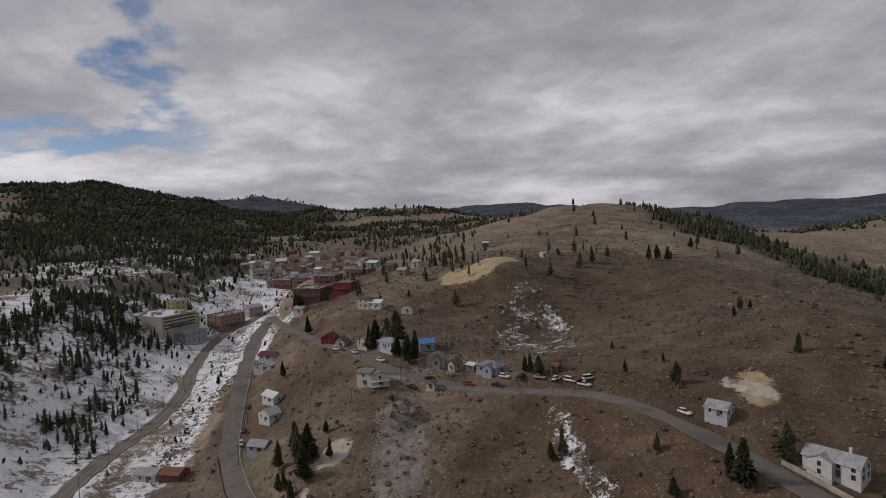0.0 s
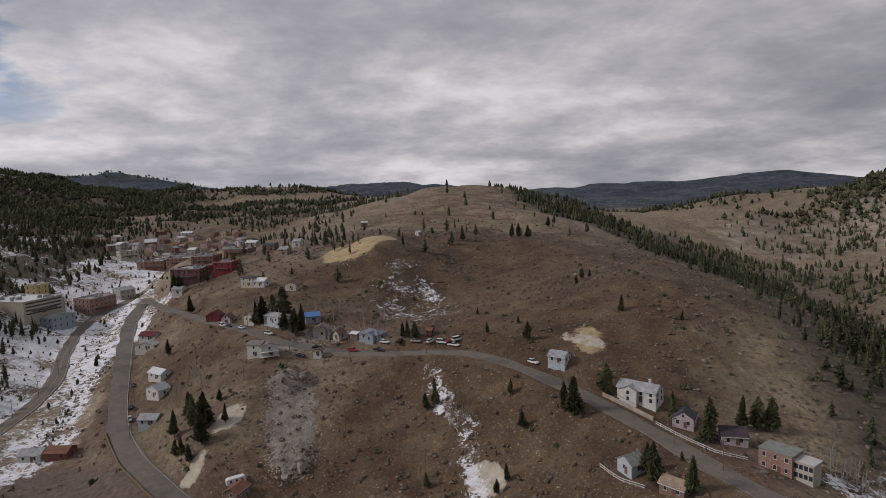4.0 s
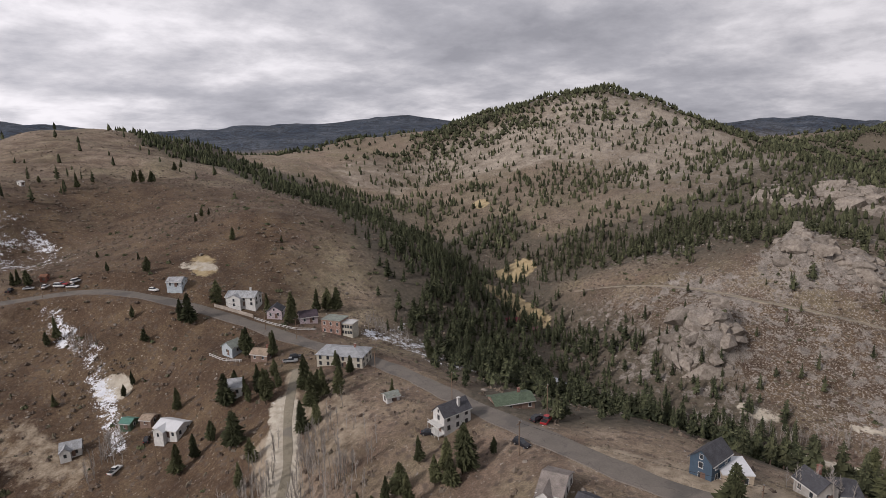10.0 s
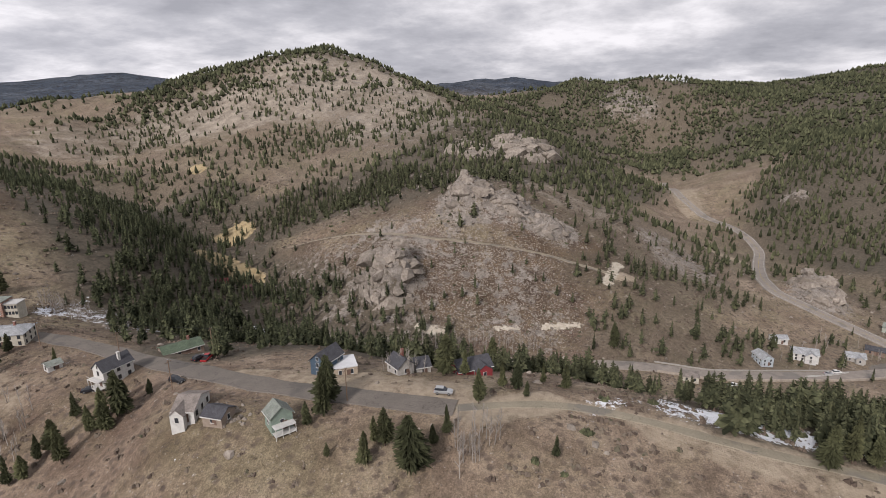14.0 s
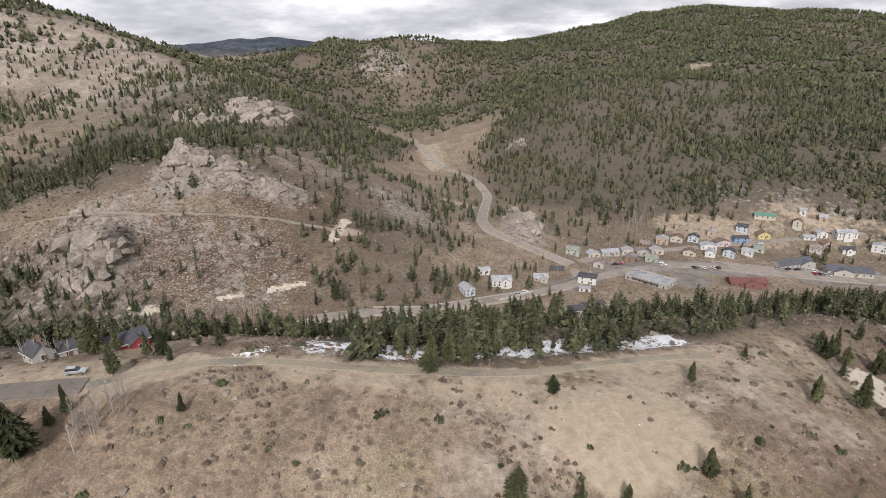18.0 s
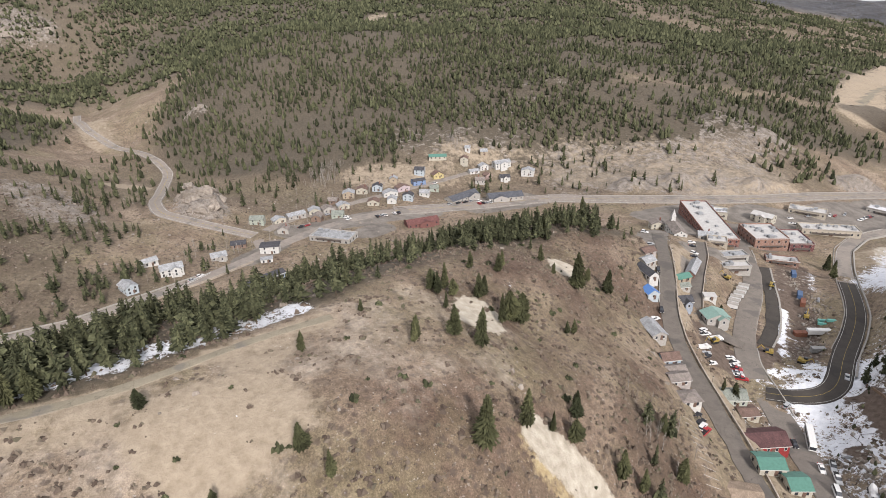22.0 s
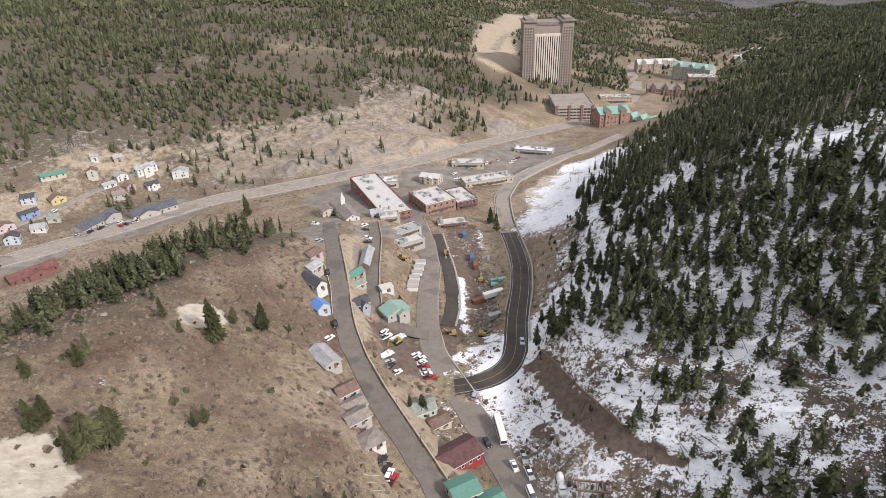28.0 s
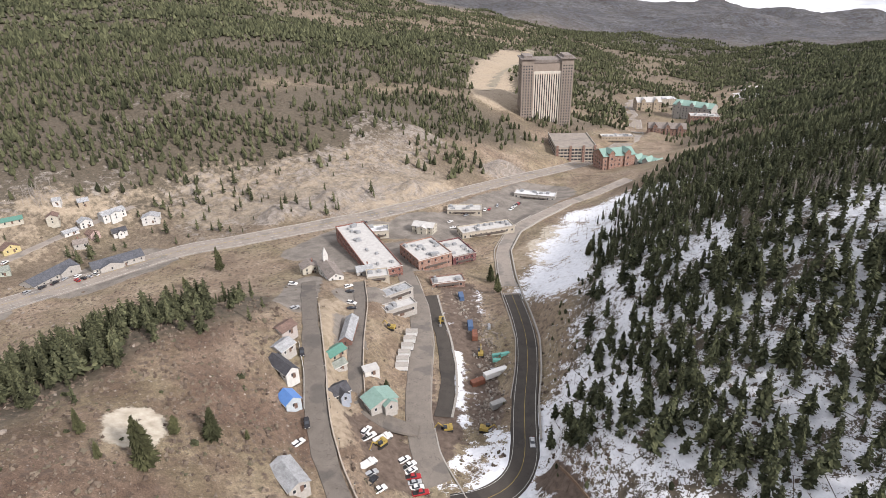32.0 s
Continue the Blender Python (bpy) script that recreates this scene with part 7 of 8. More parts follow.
LONE_TREES += [(137.6, -284.6, 7.9), (133.6, -300.1, 9.2), (120.2, -329.9, 6.6), (115.0, -237.6, 6.4), (129.5, -258.3, 4.4), (78.0, -210.9, 5.8), (76.5, -201.0, 8.8), (77.3, -188.3, 8.7), (114.8, -170.4, 10.4), (118.2, -175.2, 12.1), (118.6, -179.6, 9.1), (83.2, -301.6, 9.0), (311.3, -490.6, 16.0), (125.1, -283.8, 6.1), (123.0, -305.4, 11.3), (120.4, -327.1, 5.2), (134.1, -285.3, 8.8), (136.0, -303.6, 7.6), (155.3, -322.4, 7.6), (158.3, -349.4, 5.2), (156.6, -359.1, 10.7), (160.9, -369.7, 6.7), (155.9, -377.3, 11.3), (152.2, -385.1, 4.2), (152.7, -307.3, 7.3), (210.9, -381.7, 9.2), (309.7, -466.4, 7.9), (107.8, -265.7, 8.2), (133.6, -290.5, 6.5), (99.0, -392.4, 9.8)]
LONE_TREES += [(101.5, -388.8, 6.4), (81.0, -334.2, 7.4), (204.4, -378.0, 10.5), (227.9, -402.7, 8.4), (287.5, -441.9, 7.9), (87.5, -640.5, 10.3), (64.1, -632.3, 9.2), (67.8, -634.5, 7.3), (148.8, -444.4, 6.8), (157.5, -549.0, 12.1), (168.5, -561.3, 11.1), (114.8, -580.7, 9.2), (125.7, -594.6, 9.0)]

LONE_TREES += [(66.0, 96.9, 12.4), (72.8, 81.0, 12.9), (86.6, 57.9, 10.0), (71.5, 56.4, 11.6), (74.7, 53.1, 7.6), (97.3, 43.9, 5.8), (55.8, 86.4, 7.6), (57.8, 74.1, 12.3), (49.8, 54.5, 9.4), (56.6, 60.6, 8.7), (43.7, 84.7, 10.7), (49.6, 85.5, 8.6)]

LONE_TREES += [(78.4, -290.3, 6.7), (76.8, -296.4, 7.7), (70.4, -308.2, 9.9), (67.2, -313.4, 9.3), (68.4, -330.3, 9.1), (67.0, 2.7, 10.6), (80.3, 3.0, 9.1), (93.3, -115.7, 5.4), (87.1, 2.7, 6.4), (93.4, -59.4, 13.0), (62.2, 174.2, 6.3), (135.7, 270.8, 4.8), (147.8, 422.8, 10.2), (161.5, 424.1, 8.4)]

# parked vehicles: x, y, heading, kind, colour
PARKED = []
PARKED += [(123.4, -421.3, -107, "suv", "white"), (120.6, -420.4, -107, "pickup", "white"), (118.7, -418.9, -107, "sedan", "white"), (116.6, -417.0, -135, "pickup", "red"), (114.8, -415.5, -133, "sedan", "silver"), (113.0, -414.2, -133, "sedan", "white"), (110.6, -413.0, -134, "pickup", "red"), (138.2, -420.1, -87, "suv", "white"), (135.6, -418.5, -106, "pickup", "white"), (132.3, -421.4, -110, "truck", "white"), (127.4, -407.6, -106, "truck", "white"), (124.4, -406.2, -107, "suv", "silver"), (121.8, -403.2, -87, "pickup", "black"), (118.4, -402.5, -108, "pickup", "white"), (146.9, -398.3, -96, "suv", "white"), (150.9, -406.2, 140, "suv", "black"), (242.0, -485.1, -156, "suv", "white"), (211.0, -458.1, -104, "suv", "silver"), (216.8, -499.2, -113, "suv", "white"), (211.6, -494.3, -139, "sedan", "black"), (201.5, -484.6, -164, "suv", "white"), (197.8, -480.2, -139, "sedan", "black"), (179.2, -432.0, 139, "suv", "black"), (89.9, -449.5, 120, "sedan", "silver"), (243.5, -636.4, -110, "sedan", "white")]
PARKED += [(241.9, -655.8, -112, "sedan", "silver"), (238.6, -671.2, 110, "suv", "white"), (237.1, -675.6, 109, "suv", "white"), (235.3, -679.4, 107, "sedan", "red"), (234.4, -690.5, 110, "suv", "silver"), (290.5, -596.7, -117, "suv", "black"), (89.5, -360.2, -70, "suv", "black"), (86.8, -358.7, -77, "suv", "black"), (84.6, -357.1, -71, "suv", "white"), (82.8, -356.4, -77, "pickup", "red"), (90.2, -412.5, -74, "suv", "silver"), (74.3, -393.9, 142, "sedan", "black"), (61.2, -387.7, 139, "sedan", "white"), (51.4, -379.1, 137, "van", "white"), (60.6, -393.0, 130, "pickup", "silver"), (55.7, -386.8, 137, "pickup", "white"), (43.5, -372.4, 138, "sedan", "black"), (73.3, -400.8, 131, "bus", "white"), (44.7, -384.0, 125, "mixer", "white"), (33.7, -369.9, 150, "suv", "white"), (106.3, -84.9, -79, "suv", "silver"), (110.3, -5.8, 15, "pickup", "red"), (109.3, -3.5, -2, "suv", "black"), (94.7, -9.4, -92, "suv", "black"), (88.4, 17.8, -48, "sedan", "black")]
PARKED += [(94.3, 96.8, -29, "suv", "black"), (91.6, 96.2, -38, "pickup", "silver"), (-7.6, 245.2, -1, "sedan", "black"), (8.3, 236.2, -37, "pickup", "red"), (19.6, 230.8, -39, "pickup", "black"), (46.9, 223.0, -43, "van", "white"), (51.3, 219.2, -44, "pickup", "white"), (-30.6, 268.1, -50, "suv", "white"), (-99.0, 286.0, -75, "sedan", "black"), (-93.9, 262.8, -75, "sedan", "black"), (-90.5, 250.2, -75, "suv", "silver"), (-39.1, 161.8, -9, "sedan", "white"), (-33.2, 161.4, -46, "pickup", "red"), (32.0, 107.4, 36, "pickup", "white"), (44.0, 112.5, 63, "suv", "black"), (-2.0, 131.8, -51, "sedan", "white"), (76.7, 188.8, -64, "suv", "white"), (-14.8, 238.5, -44, "sedan", "black"), (-56.1, 295.3, -58, "suv", "white"), (-52.2, 292.2, -64, "sedan", "black"), (-45.2, 284.7, -60, "sedan", "white"), (271.9, -169.4, -54, "pickup", "white"), (314.4, -221.8, -67, "suv", "white"), (310.1, -217.2, -66, "sedan", "silver"), (399.8, -320.2, -84, "suv", "silver")]
PARKED += [(401.9, -326.4, -69, "sedan", "white"), (413.3, -381.4, -74, "sedan", "black"), (417.0, -390.6, -64, "sedan", "black"), (433.9, -427.3, -68, "suv", "white"), (388.8, -418.5, -69, "suv", "silver"), (389.2, -426.8, -70, "suv", "black"), (390.2, -434.0, -70, "pickup", "black"), (391.9, -440.1, -71, "sedan", "silver"), (389.6, -446.6, -71, "suv", "white"), (384.5, -330.0, -70, "suv", "white"), (379.3, -330.5, -70, "sedan", "white"), (377.3, -294.7, -65, "pickup", "black"), (380.6, -299.9, -66, "sedan", "red"), (378.6, -357.7, -73, "suv", "white")]

PARKED += [(22.8, 235.8, -40, "suv", "white"), (29.4, 231.9, 50, "pickup", "black"), (35.9, 228.8, -30, "sedan", "silver"), (42.1, 225.8, 45, "suv", "white"), (48.0, 223.0, -42, "pickup", "red"), (53.3, 220.6, 20, "van", "white")]

# utility poles, line by line
POLES = {
    "upper": [(-41.0, 275.0), (-31.1, 268.1), (-19.8, 243.5), (6.5, 232.4), (38.4, 215.4)],
    "road": [(99.0, 128.0), (104.0, 112.0), (106.5, 64.3), (106, 26)],
    "road2": [(90.8, -11.6), (95.4, -63.7)],
    "gulch": [(-139.7, 215.7), (-145.6, 246.0), (-148.4, 275.5), (-145.9, 296.8), (-147.2, 324.3), (-154.9, 360.3)],
    "lower": [(-93.7, 268.8), (-85.0, 230.7)],
    "slope": [(-64.3, 265.7), (-37.7, 225.0)],
    "east": [(118.8, -0.0), (70.1, 202.7)],
    "field": [(2.0, 188.5), (26.9, 158.6)],
    "lot": [(-31.1, 158.9), (42.2, 99.0)],
}

# rows of cars in the lots: first place, step, heading, how many
LOTS = [((236, -628), (-3.0, -2.4), 40, 8), ((222, -690), (0.4, -3.4), 80, 7), ((378, -352), (0.3, -3.6), 10, 6), ((384, -440), (0.0, -3.6), 5, 5)]
paints = ("white", "silver", "black", "white", "red", "silver", "black")
for q, ((x, y), (dx, dy), turn, n) in enumerate(LOTS):
    for i in range(n):
        if (i * 5 + q) % 7 != 3:
            PARKED.append((x + dx * i, y + dy * i, turn, ("sedan", "suv", "suv", "pickup")[(i * 3 + q) % 4], paints[(i * 2 + q * 3) % 7]))


# ---- single trees ----
CROWNS, TRUNKS = [], []
for s in range(7):
    me = fast_mesh("crown", *spray_arrays(100 + s, 620, (0.17, 0.20, 0.24, 0.27, 0.22, 0.30, 0.25)[s], (0.85, 0.75, 0.66, 0.6, 0.72, 0.55, 0.66)[s], 0.34, 0.3))
    me.materials.append(NEEDLE)
    CROWNS.append(me)
    me = fast_mesh("trunk", *trunk_arrays(6, 0.93, 0.02))
    me.materials.append(BARK)
    TRUNKS.append(me)


def conifer(x, y, high, k):
    z = float(land([x], [y])[0])
    tree = thing("conifer_tree", x, y, z, (k * 77) % 360, "tall dark spruce standing alone on the slope" if high > 9 else "young green pine on dry grass", "tree", "lone conifers")
    m = Matrix.Diagonal((high * (0.82 + 0.1 * (k % 3)), high * (0.82 + 0.1 * (k % 3)), high, 1))
    shared("trunk", TRUNKS[k % 7], tree, m)
    shared("crown", CROWNS[(k * 5) % 7], tree, m)


for k, (x, y, high) in enumerate(LONE_TREES):
    conifer(x, y, high, k)


def bare_arrays(seed, high=1.0):
    """A leafless aspen of unit height: a forked trunk with thin twigs."""
    r = np.random.default_rng(seed)
    v, t = [], []

    def stick(a, b, w0, w1):
        a, b = np.array(a), np.array(b)
        d = b - a
        u = np.cross(d, (0.3, 0.9, 0.1))
        u = u / (np.linalg.norm(u) + 1e-9)
        w = np.cross(d, u)
        w = w / (np.linalg.norm(w) + 1e-9)
        o = len(v)
        for p, q in ((a, w0), (b, w1)):
            for g in range(3):
                v.append(tuple(p + q * (u * math.cos(2.094 * g) + w * math.sin(2.094 * g))))
        for g in range(3):
            h = (g + 1) % 3
            t.extend([(o + g, o + h, o + 3 + h), (o + g, o + 3 + h, o + 3 + g)])

    top = (0.05 * r.standard_normal(), 0.05 * r.standard_normal(), 1.0)
    stick((0, 0, -0.05), top, 0.017, 0.004)
    for k in range(11):
        f = 0.3 + 0.62 * k / 11
        a = r.random() * 6.28
        p = (top[0] * f, top[1] * f, f)
        ln = 0.30 * (1.15 - f)
        q = (p[0] + ln * 0.55 * math.cos(a), p[1] + ln * 0.55 * math.sin(a), f + ln * 0.85)
        stick(p, q, 0.009, 0.003)
        m = tuple((np.array(p) + q) / 2)
        stick(m, (m[0] + ln * 0.3 * math.cos(a + 0.9), m[1] + ln * 0.3 * math.sin(a + 0.9), m[2] + ln * 0.45), 0.004, 0.0015)
    return np.array(v), np.array(t)


ASPENS = [([(72, 42), (62, 50), (56, 34), (64, 24)], 12, 210), ([(53, 43), (44, 52)], 6, 40), ([(92, -100), (86, -96)], 5, 26), ([(200, 40), (226, 28), (243, -8), (248, -28), (262, -52), (268, -80)], 7, 150), ([(30, 112), (36, 122)], 7, 40),
          ([(118, -62), (121, -74)], 3, 10), ([(480, -470), (492, -480)], 12, 60), ([(140, 92), (146, 118)], 6, 40), ([(30, -560), (16, -620)], 24, 120), ([(40, 185), (44, 172)], 4, 20), ([(-60, 236), (-70, 250)], 10, 30), ([(60, -336), (76, -330), (90, -338)], 9, 22), ([(300, -190), (340, -240), (400, -300), (440, -380)], 22, 120), ([(470, -330), (500, -350)], 16, 90), ([(150, -640), (120, -690), (60, -560)], 26, 90), ([(-230, 690), (-150, 640), (-80, 560), (-40, 480)], 50, 200), ([(-100, 780), (-20, 700), (20, 600)], 50, 160), ([(-60, 330), (-20, 290), (30, 250)], 24, 70)]
ax, ay = [], []
for line, reach, n in ASPENS:
    p = dense(line, 1.0)
    i = rng.integers(0, len(p), n)
    ax.append(p[i, 0] + rng.standard_normal(n) * reach * 0.5), ay.append(p[i, 1] + rng.standard_normal(n) * reach * 0.5)
ax, ay = np.concatenate(ax), np.concatenate(ay)
m = clear_of_roads(ax, ay, 1.0)
ax, ay = ax[m], ay[m]
aspens = scatter("bare_aspens", [bare_arrays(s) for s in range(7)], ax, ay, land(ax, ay), 4.5 + 4 * rng.random(len(ax)), TWIG, squash=1.0)
tagged(aspens, "leafless grey aspen stems in thickets", "trees", kind="stuff")

# ---- loose rock ----
def stone_arrays(seed):
    """An angular block: twelve corners, uneven and flat-faced."""
    r = np.random.default_rng(seed)
    g = (1 + 5 ** 0.5) / 2
    v = np.array([(-1, g, 0), (1, g, 0), (-1, -g, 0), (1, -g, 0), (0, -1, g), (0, 1, g), (0, -1, -g), (0, 1, -g), (g, 0, -1), (g, 0, 1), (-g, 0, -1), (-g, 0, 1)]) / 1.9
    v = v * (0.62 + 0.55 * r.random((12, 1))) * (0.7 + 0.6 * r.random(3)) + 0.06 * r.standard_normal((12, 3))
    t = [(0, 11, 5), (0, 5, 1), (0, 1, 7), (0, 7, 10), (0, 10, 11), (1, 5, 9), (5, 11, 4), (11, 10, 2), (10, 7, 6), (7, 1, 8),
         (3, 9, 4), (3, 4, 2), (3, 2, 6), (3, 6, 8), (3, 8, 9), (4, 9, 5), (2, 4, 11), (6, 2, 10), (8, 6, 7), (9, 8, 1)]
    return v, np.array(t)


STONES = [stone_arrays(s) for s in range(8)]
sx, sy = jitter_grid(-60, 480, -420, 340, 2.8)
p = 0.022 + 0.3 * spot(sx, sy, COVER["rock"]) + 0.10 * step01(sx, 250, 280) + 0.10 * step01(lattice(sx, sy, 17, 61), 0.35, 0.9)
m = (rng.random(len(sx)) < p) & clear_of_roads(sx, sy, 1.0) & off_houses(sx, sy)
sx, sy = sx[m], sy[m]
stones = scatter("rocks", STONES, sx, sy, land(sx, sy), 0.2 + 0.9 * rng.random(len(sx)) ** 4, ROCK, squash=1.3)
tagged(stones, "scattered pale granite boulders and scree", "rocks", kind="stuff")
cx, cy, cs = [], [], []
for x, y, r, h in [c for c in CRAGS if c[1] > -500]:
    n = int(r * 2.2) if math.hypot(x, y + 130) < 700 else 16
    a, d = rng.random(n) * 6.283, np.sqrt(rng.random(n)) * r * 0.8
    cx.append(x + d * np.cos(a)), cy.append(y + d * np.sin(a)), cs.append((0.07 + 0.20 * rng.random(n) ** 2.2) * r)
cx, cy, cs = np.concatenate(cx), np.concatenate(cy), np.concatenate(cs)
crags = scatter("crag_blocks", [(v * np.array((1.6, 0.9, 1.0)), t) for v, t in STONES], cx, cy, land(cx, cy) - cs * 0.55, cs, ROCK, squash=1.25)
tagged(crags, "cracked granite outcrop blocks", "rocks", kind="stuff")

# ---- vehicles ----
PAINT = {"white": painted("car_white", (0.56, 0.56, 0.55), 0.35, 0.08), "silver": painted("car_silver", (0.40, 0.41, 0.42), 0.3, 0.1, 1, 0.5), "black": painted("car_black", (0.022, 0.022, 0.025), 0.25, 0.1),
         "red": painted("car_red", (0.28, 0.022, 0.025), 0.3, 0.1)}
RUBBER = painted("rubber", (0.022, 0.022, 0.022), 0.9, 0.2)
RIM = painted("rim", (0.40, 0.40, 0.41), 0.35, 0.2, 4, 0.7)
LAMP_RED = painted("tail_lamp", (0.35, 0.02, 0.02), 0.3, 0.1)
LAMP_CLEAR = painted("head_lamp", (0.70, 0.70, 0.66), 0.2, 0.1)
YELLOW = painted("machine_yellow", (0.34, 0.25, 0.07), 0.6, 0.3)


def wheel_mesh(r, wide):
    bm = bmesh.new()
    rod(bm, (0, -wide / 2, 0), (0, wide / 2, 0), r, 14)
    return mesh_of("tyre", bm, RUBBER)


def rim_mesh(r, wide):
    bm = bmesh.new()
    rod(bm, (0, -wide / 2 - 0.01, 0), (0, wide / 2 + 0.01, 0), r * 0.62, 10)
    return mesh_of("rim", bm, RIM)


TYRE, RIMM = wheel_mesh(0.35, 0.24), rim_mesh(0.35, 0.24)
TYRE_BIG, RIM_BIG = wheel_mesh(0.5, 0.32), rim_mesh(0.5, 0.32)


def loft(profile, width, tuck):
    """A shell from a side profile (x, z), tucked in towards the top."""
    bm = bmesh.new()
    top = max(z for _, z in profile)
    rings = []
    for s in (-1, 1):
        rings.append([bm.verts.new((x, s * (width / 2 - tuck * max(0, (z - 0.7) / max(0.1, top - 0.7))), z)) for x, z in profile])
    n = len(profile)
    for i in range(n):
        bm.faces.new((rings[0][i], rings[0][(i + 1) % n], rings[1][(i + 1) % n], rings[1][i]))
    bm.faces.new(rings[0][::-1])
    bm.faces.new(rings[1])
    bmesh.ops.recalc_face_normals(bm, faces=bm.faces)
    bmesh.ops.bevel(bm, geom=[e for e in bm.edges], offset=0.05, segments=1, affect="EDGES")
    return bm


SHAPES = {
    "sedan": ([(-2.25, 0.35), (-2.3, 0.75), (-2.2, 0.95), (-1.6, 1.0), (1.0, 0.95), (2.0, 0.85), (2.3, 0.65), (2.3, 0.35)], [(-1.65, 0.96), (-1.0, 1.42), (0.3, 1.44), (1.1, 0.96)], 1.8, (-1.4, 1.4)),
    "suv": ([(-2.3, 0.4), (-2.35, 0.85), (-2.25, 1.1), (0.9, 1.1), (2.0, 1.0), (2.35, 0.8), (2.35, 0.4)], [(-2.22, 1.08), (-2.0, 1.72), (0.1, 1.76), (1.0, 1.08)], 1.9, (-1.45, 1.45)),
    "van": ([(-2.5, 0.4), (-2.55, 1.1), (1.3, 1.15), (2.1, 1.0), (2.5, 0.75), (2.5, 0.4)], [(-2.52, 1.08), (-2.45, 1.95), (0.9, 2.0), (1.8, 1.08)], 1.95, (-1.6, 1.6)),
    "pickup": ([(-2.7, 0.5), (-2.75, 1.1), (-0.7, 1.12), (1.1, 1.12), (2.4, 1.05), (2.7, 0.85), (2.7, 0.5)], [(-0.75, 1.1), (-0.6, 1.82), (0.6, 1.84), (1.3, 1.1)], 1.95, (-1.75, 1.75)),
}
BUILT = {}
WORDS = {"sedan": "saloon car", "suv": "sport utility car", "van": "delivery van", "pickup": "pickup truck", "truck": "work truck", "bus": "long coach", "mixer": "concrete mixer truck"}


def vehicle(kind, color):
    label = "%s %s parked by the road" % (color, WORDS[kind])
    car = thing({"sedan": "car", "suv": "car"}.get(kind, kind if kind in ("van", "bus") else ("pickup_truck" if kind == "pickup" else "truck")), 0, 0, -900, 0, label, "bus" if kind == "bus" else ("truck" if kind in ("truck", "mixer", "pickup") else "car"), "parked vehicles")
    paint = PAINT[color]
    if kind in SHAPES:
        low, cab, wide, axles = SHAPES[kind]
        part("body", loft(low, wide, 0.06), paint, car)
        part("cabin_glass", loft(cab, wide - 0.16, 0.22), GLASS, car, "dark tinted glass")
        rx0, rx1, rz = cab[1][0], cab[2][0], cab[1][1]
        part("roof", made((rx0 + 0.08, rx1 - 0.02, -wide / 2 + 0.28, wide / 2 - 0.28, rz - 0.02, rz + 0.05)), paint, car)
        if kind == "pickup":
            part("bed", made((-2.6, -0.85, -0.8, 0.8, 1.08, 1.14)), RUBBER, car)
        x0, x1 = low[1][0], low[-2][0]
        for s in (-1, 1):
            part("headlight", made((x1 - 0.05, x1 + 0.02, s * (wide / 2 - 0.35) - 0.2, s * (wide / 2 - 0.35) + 0.2, 0.68, 0.84)), LAMP_CLEAR, car)
            part("tail_light", made((x0 - 0.02, x0 + 0.05, s * (wide / 2 - 0.25) - 0.12, s * (wide / 2 - 0.25) + 0.12, 0.75, 1.0)), LAMP_RED, car)
        spots = [(a, s * (wide / 2 - 0.1), 0.35, TYRE, RIMM) for a in axles for s in (-1, 1)]
    elif kind == "bus":
        part("body", loft([(-6, 0.5), (-6.1, 3.1), (-5.8, 3.45), (5.7, 3.45), (6.1, 2.6), (6.15, 0.5)], 2.5, 0.12), paint, car)
        for s in (-1, 1):
            part("window_strip", made((-5.6, 5.3, s * 1.2 - 0.06, s * 1.2 + 0.06, 1.75, 2.75)), GLASS, car)
        part("windscreen", made((5.98, 6.16, -1.05, 1.05, 1.5, 2.7)), GLASS, car)
        spots = [(a, s * 1.15, 0.5, TYRE_BIG, RIM_BIG) for a in (-3.9, 3.9) for s in (-1, 1)]
    else:
        part("cab", loft([(1.2, 0.6), (1.15, 2.3), (2.3, 2.35), (2.75, 1.5), (3.6, 1.4), (3.7, 0.6)], 2.2, 0.15), paint, car)
        part("windscreen", made((2.38, 2.52, -0.85, 0.85, 1.55, 2.15)), GLASS, car)
        part("chassis", made((-3.4, 1.2, -0.5, 0.5, 0.55, 0.85)), RUBBER, car)
        if kind == "truck":
            part("box", made((-3.4, 1.05, -1.1, 1.1, 0.85, 1.95), (-3.3, 0.95, -1.0, 1.0, 1.95, 2.05)), paint, car)
        else:
            bm = bmesh.new()
            rod(bm, (-3.0, 0, 2.4), (-1.6, 0, 2.05), 0.55, 12, 1.2)
            rod(bm, (-1.6, 0, 2.05), (0.2, 0, 1.75), 1.2, 12, 1.15)
            rod(bm, (0.2, 0, 1.75), (1.0, 0, 1.6), 1.15, 12, 0.6)
            part("drum", bm, paint, car, "white ribbed mixing drum")
            part("chute", made((-3.9, -3.0, -0.3, 0.3, 1.5, 1.7)), STEEL, car)
        spots = [(a, s * 0.95, 0.5, TYRE_BIG, RIM_BIG) for a in (-2.5, -1.3, 2.7) for s in (-1, 1)]
    for x, y, z, tyre, rim in spots:
        w = shared("wheel", tyre, car, pose(x, y, z))
        shared("rim", rim, w, Matrix.Identity(4))
    return car


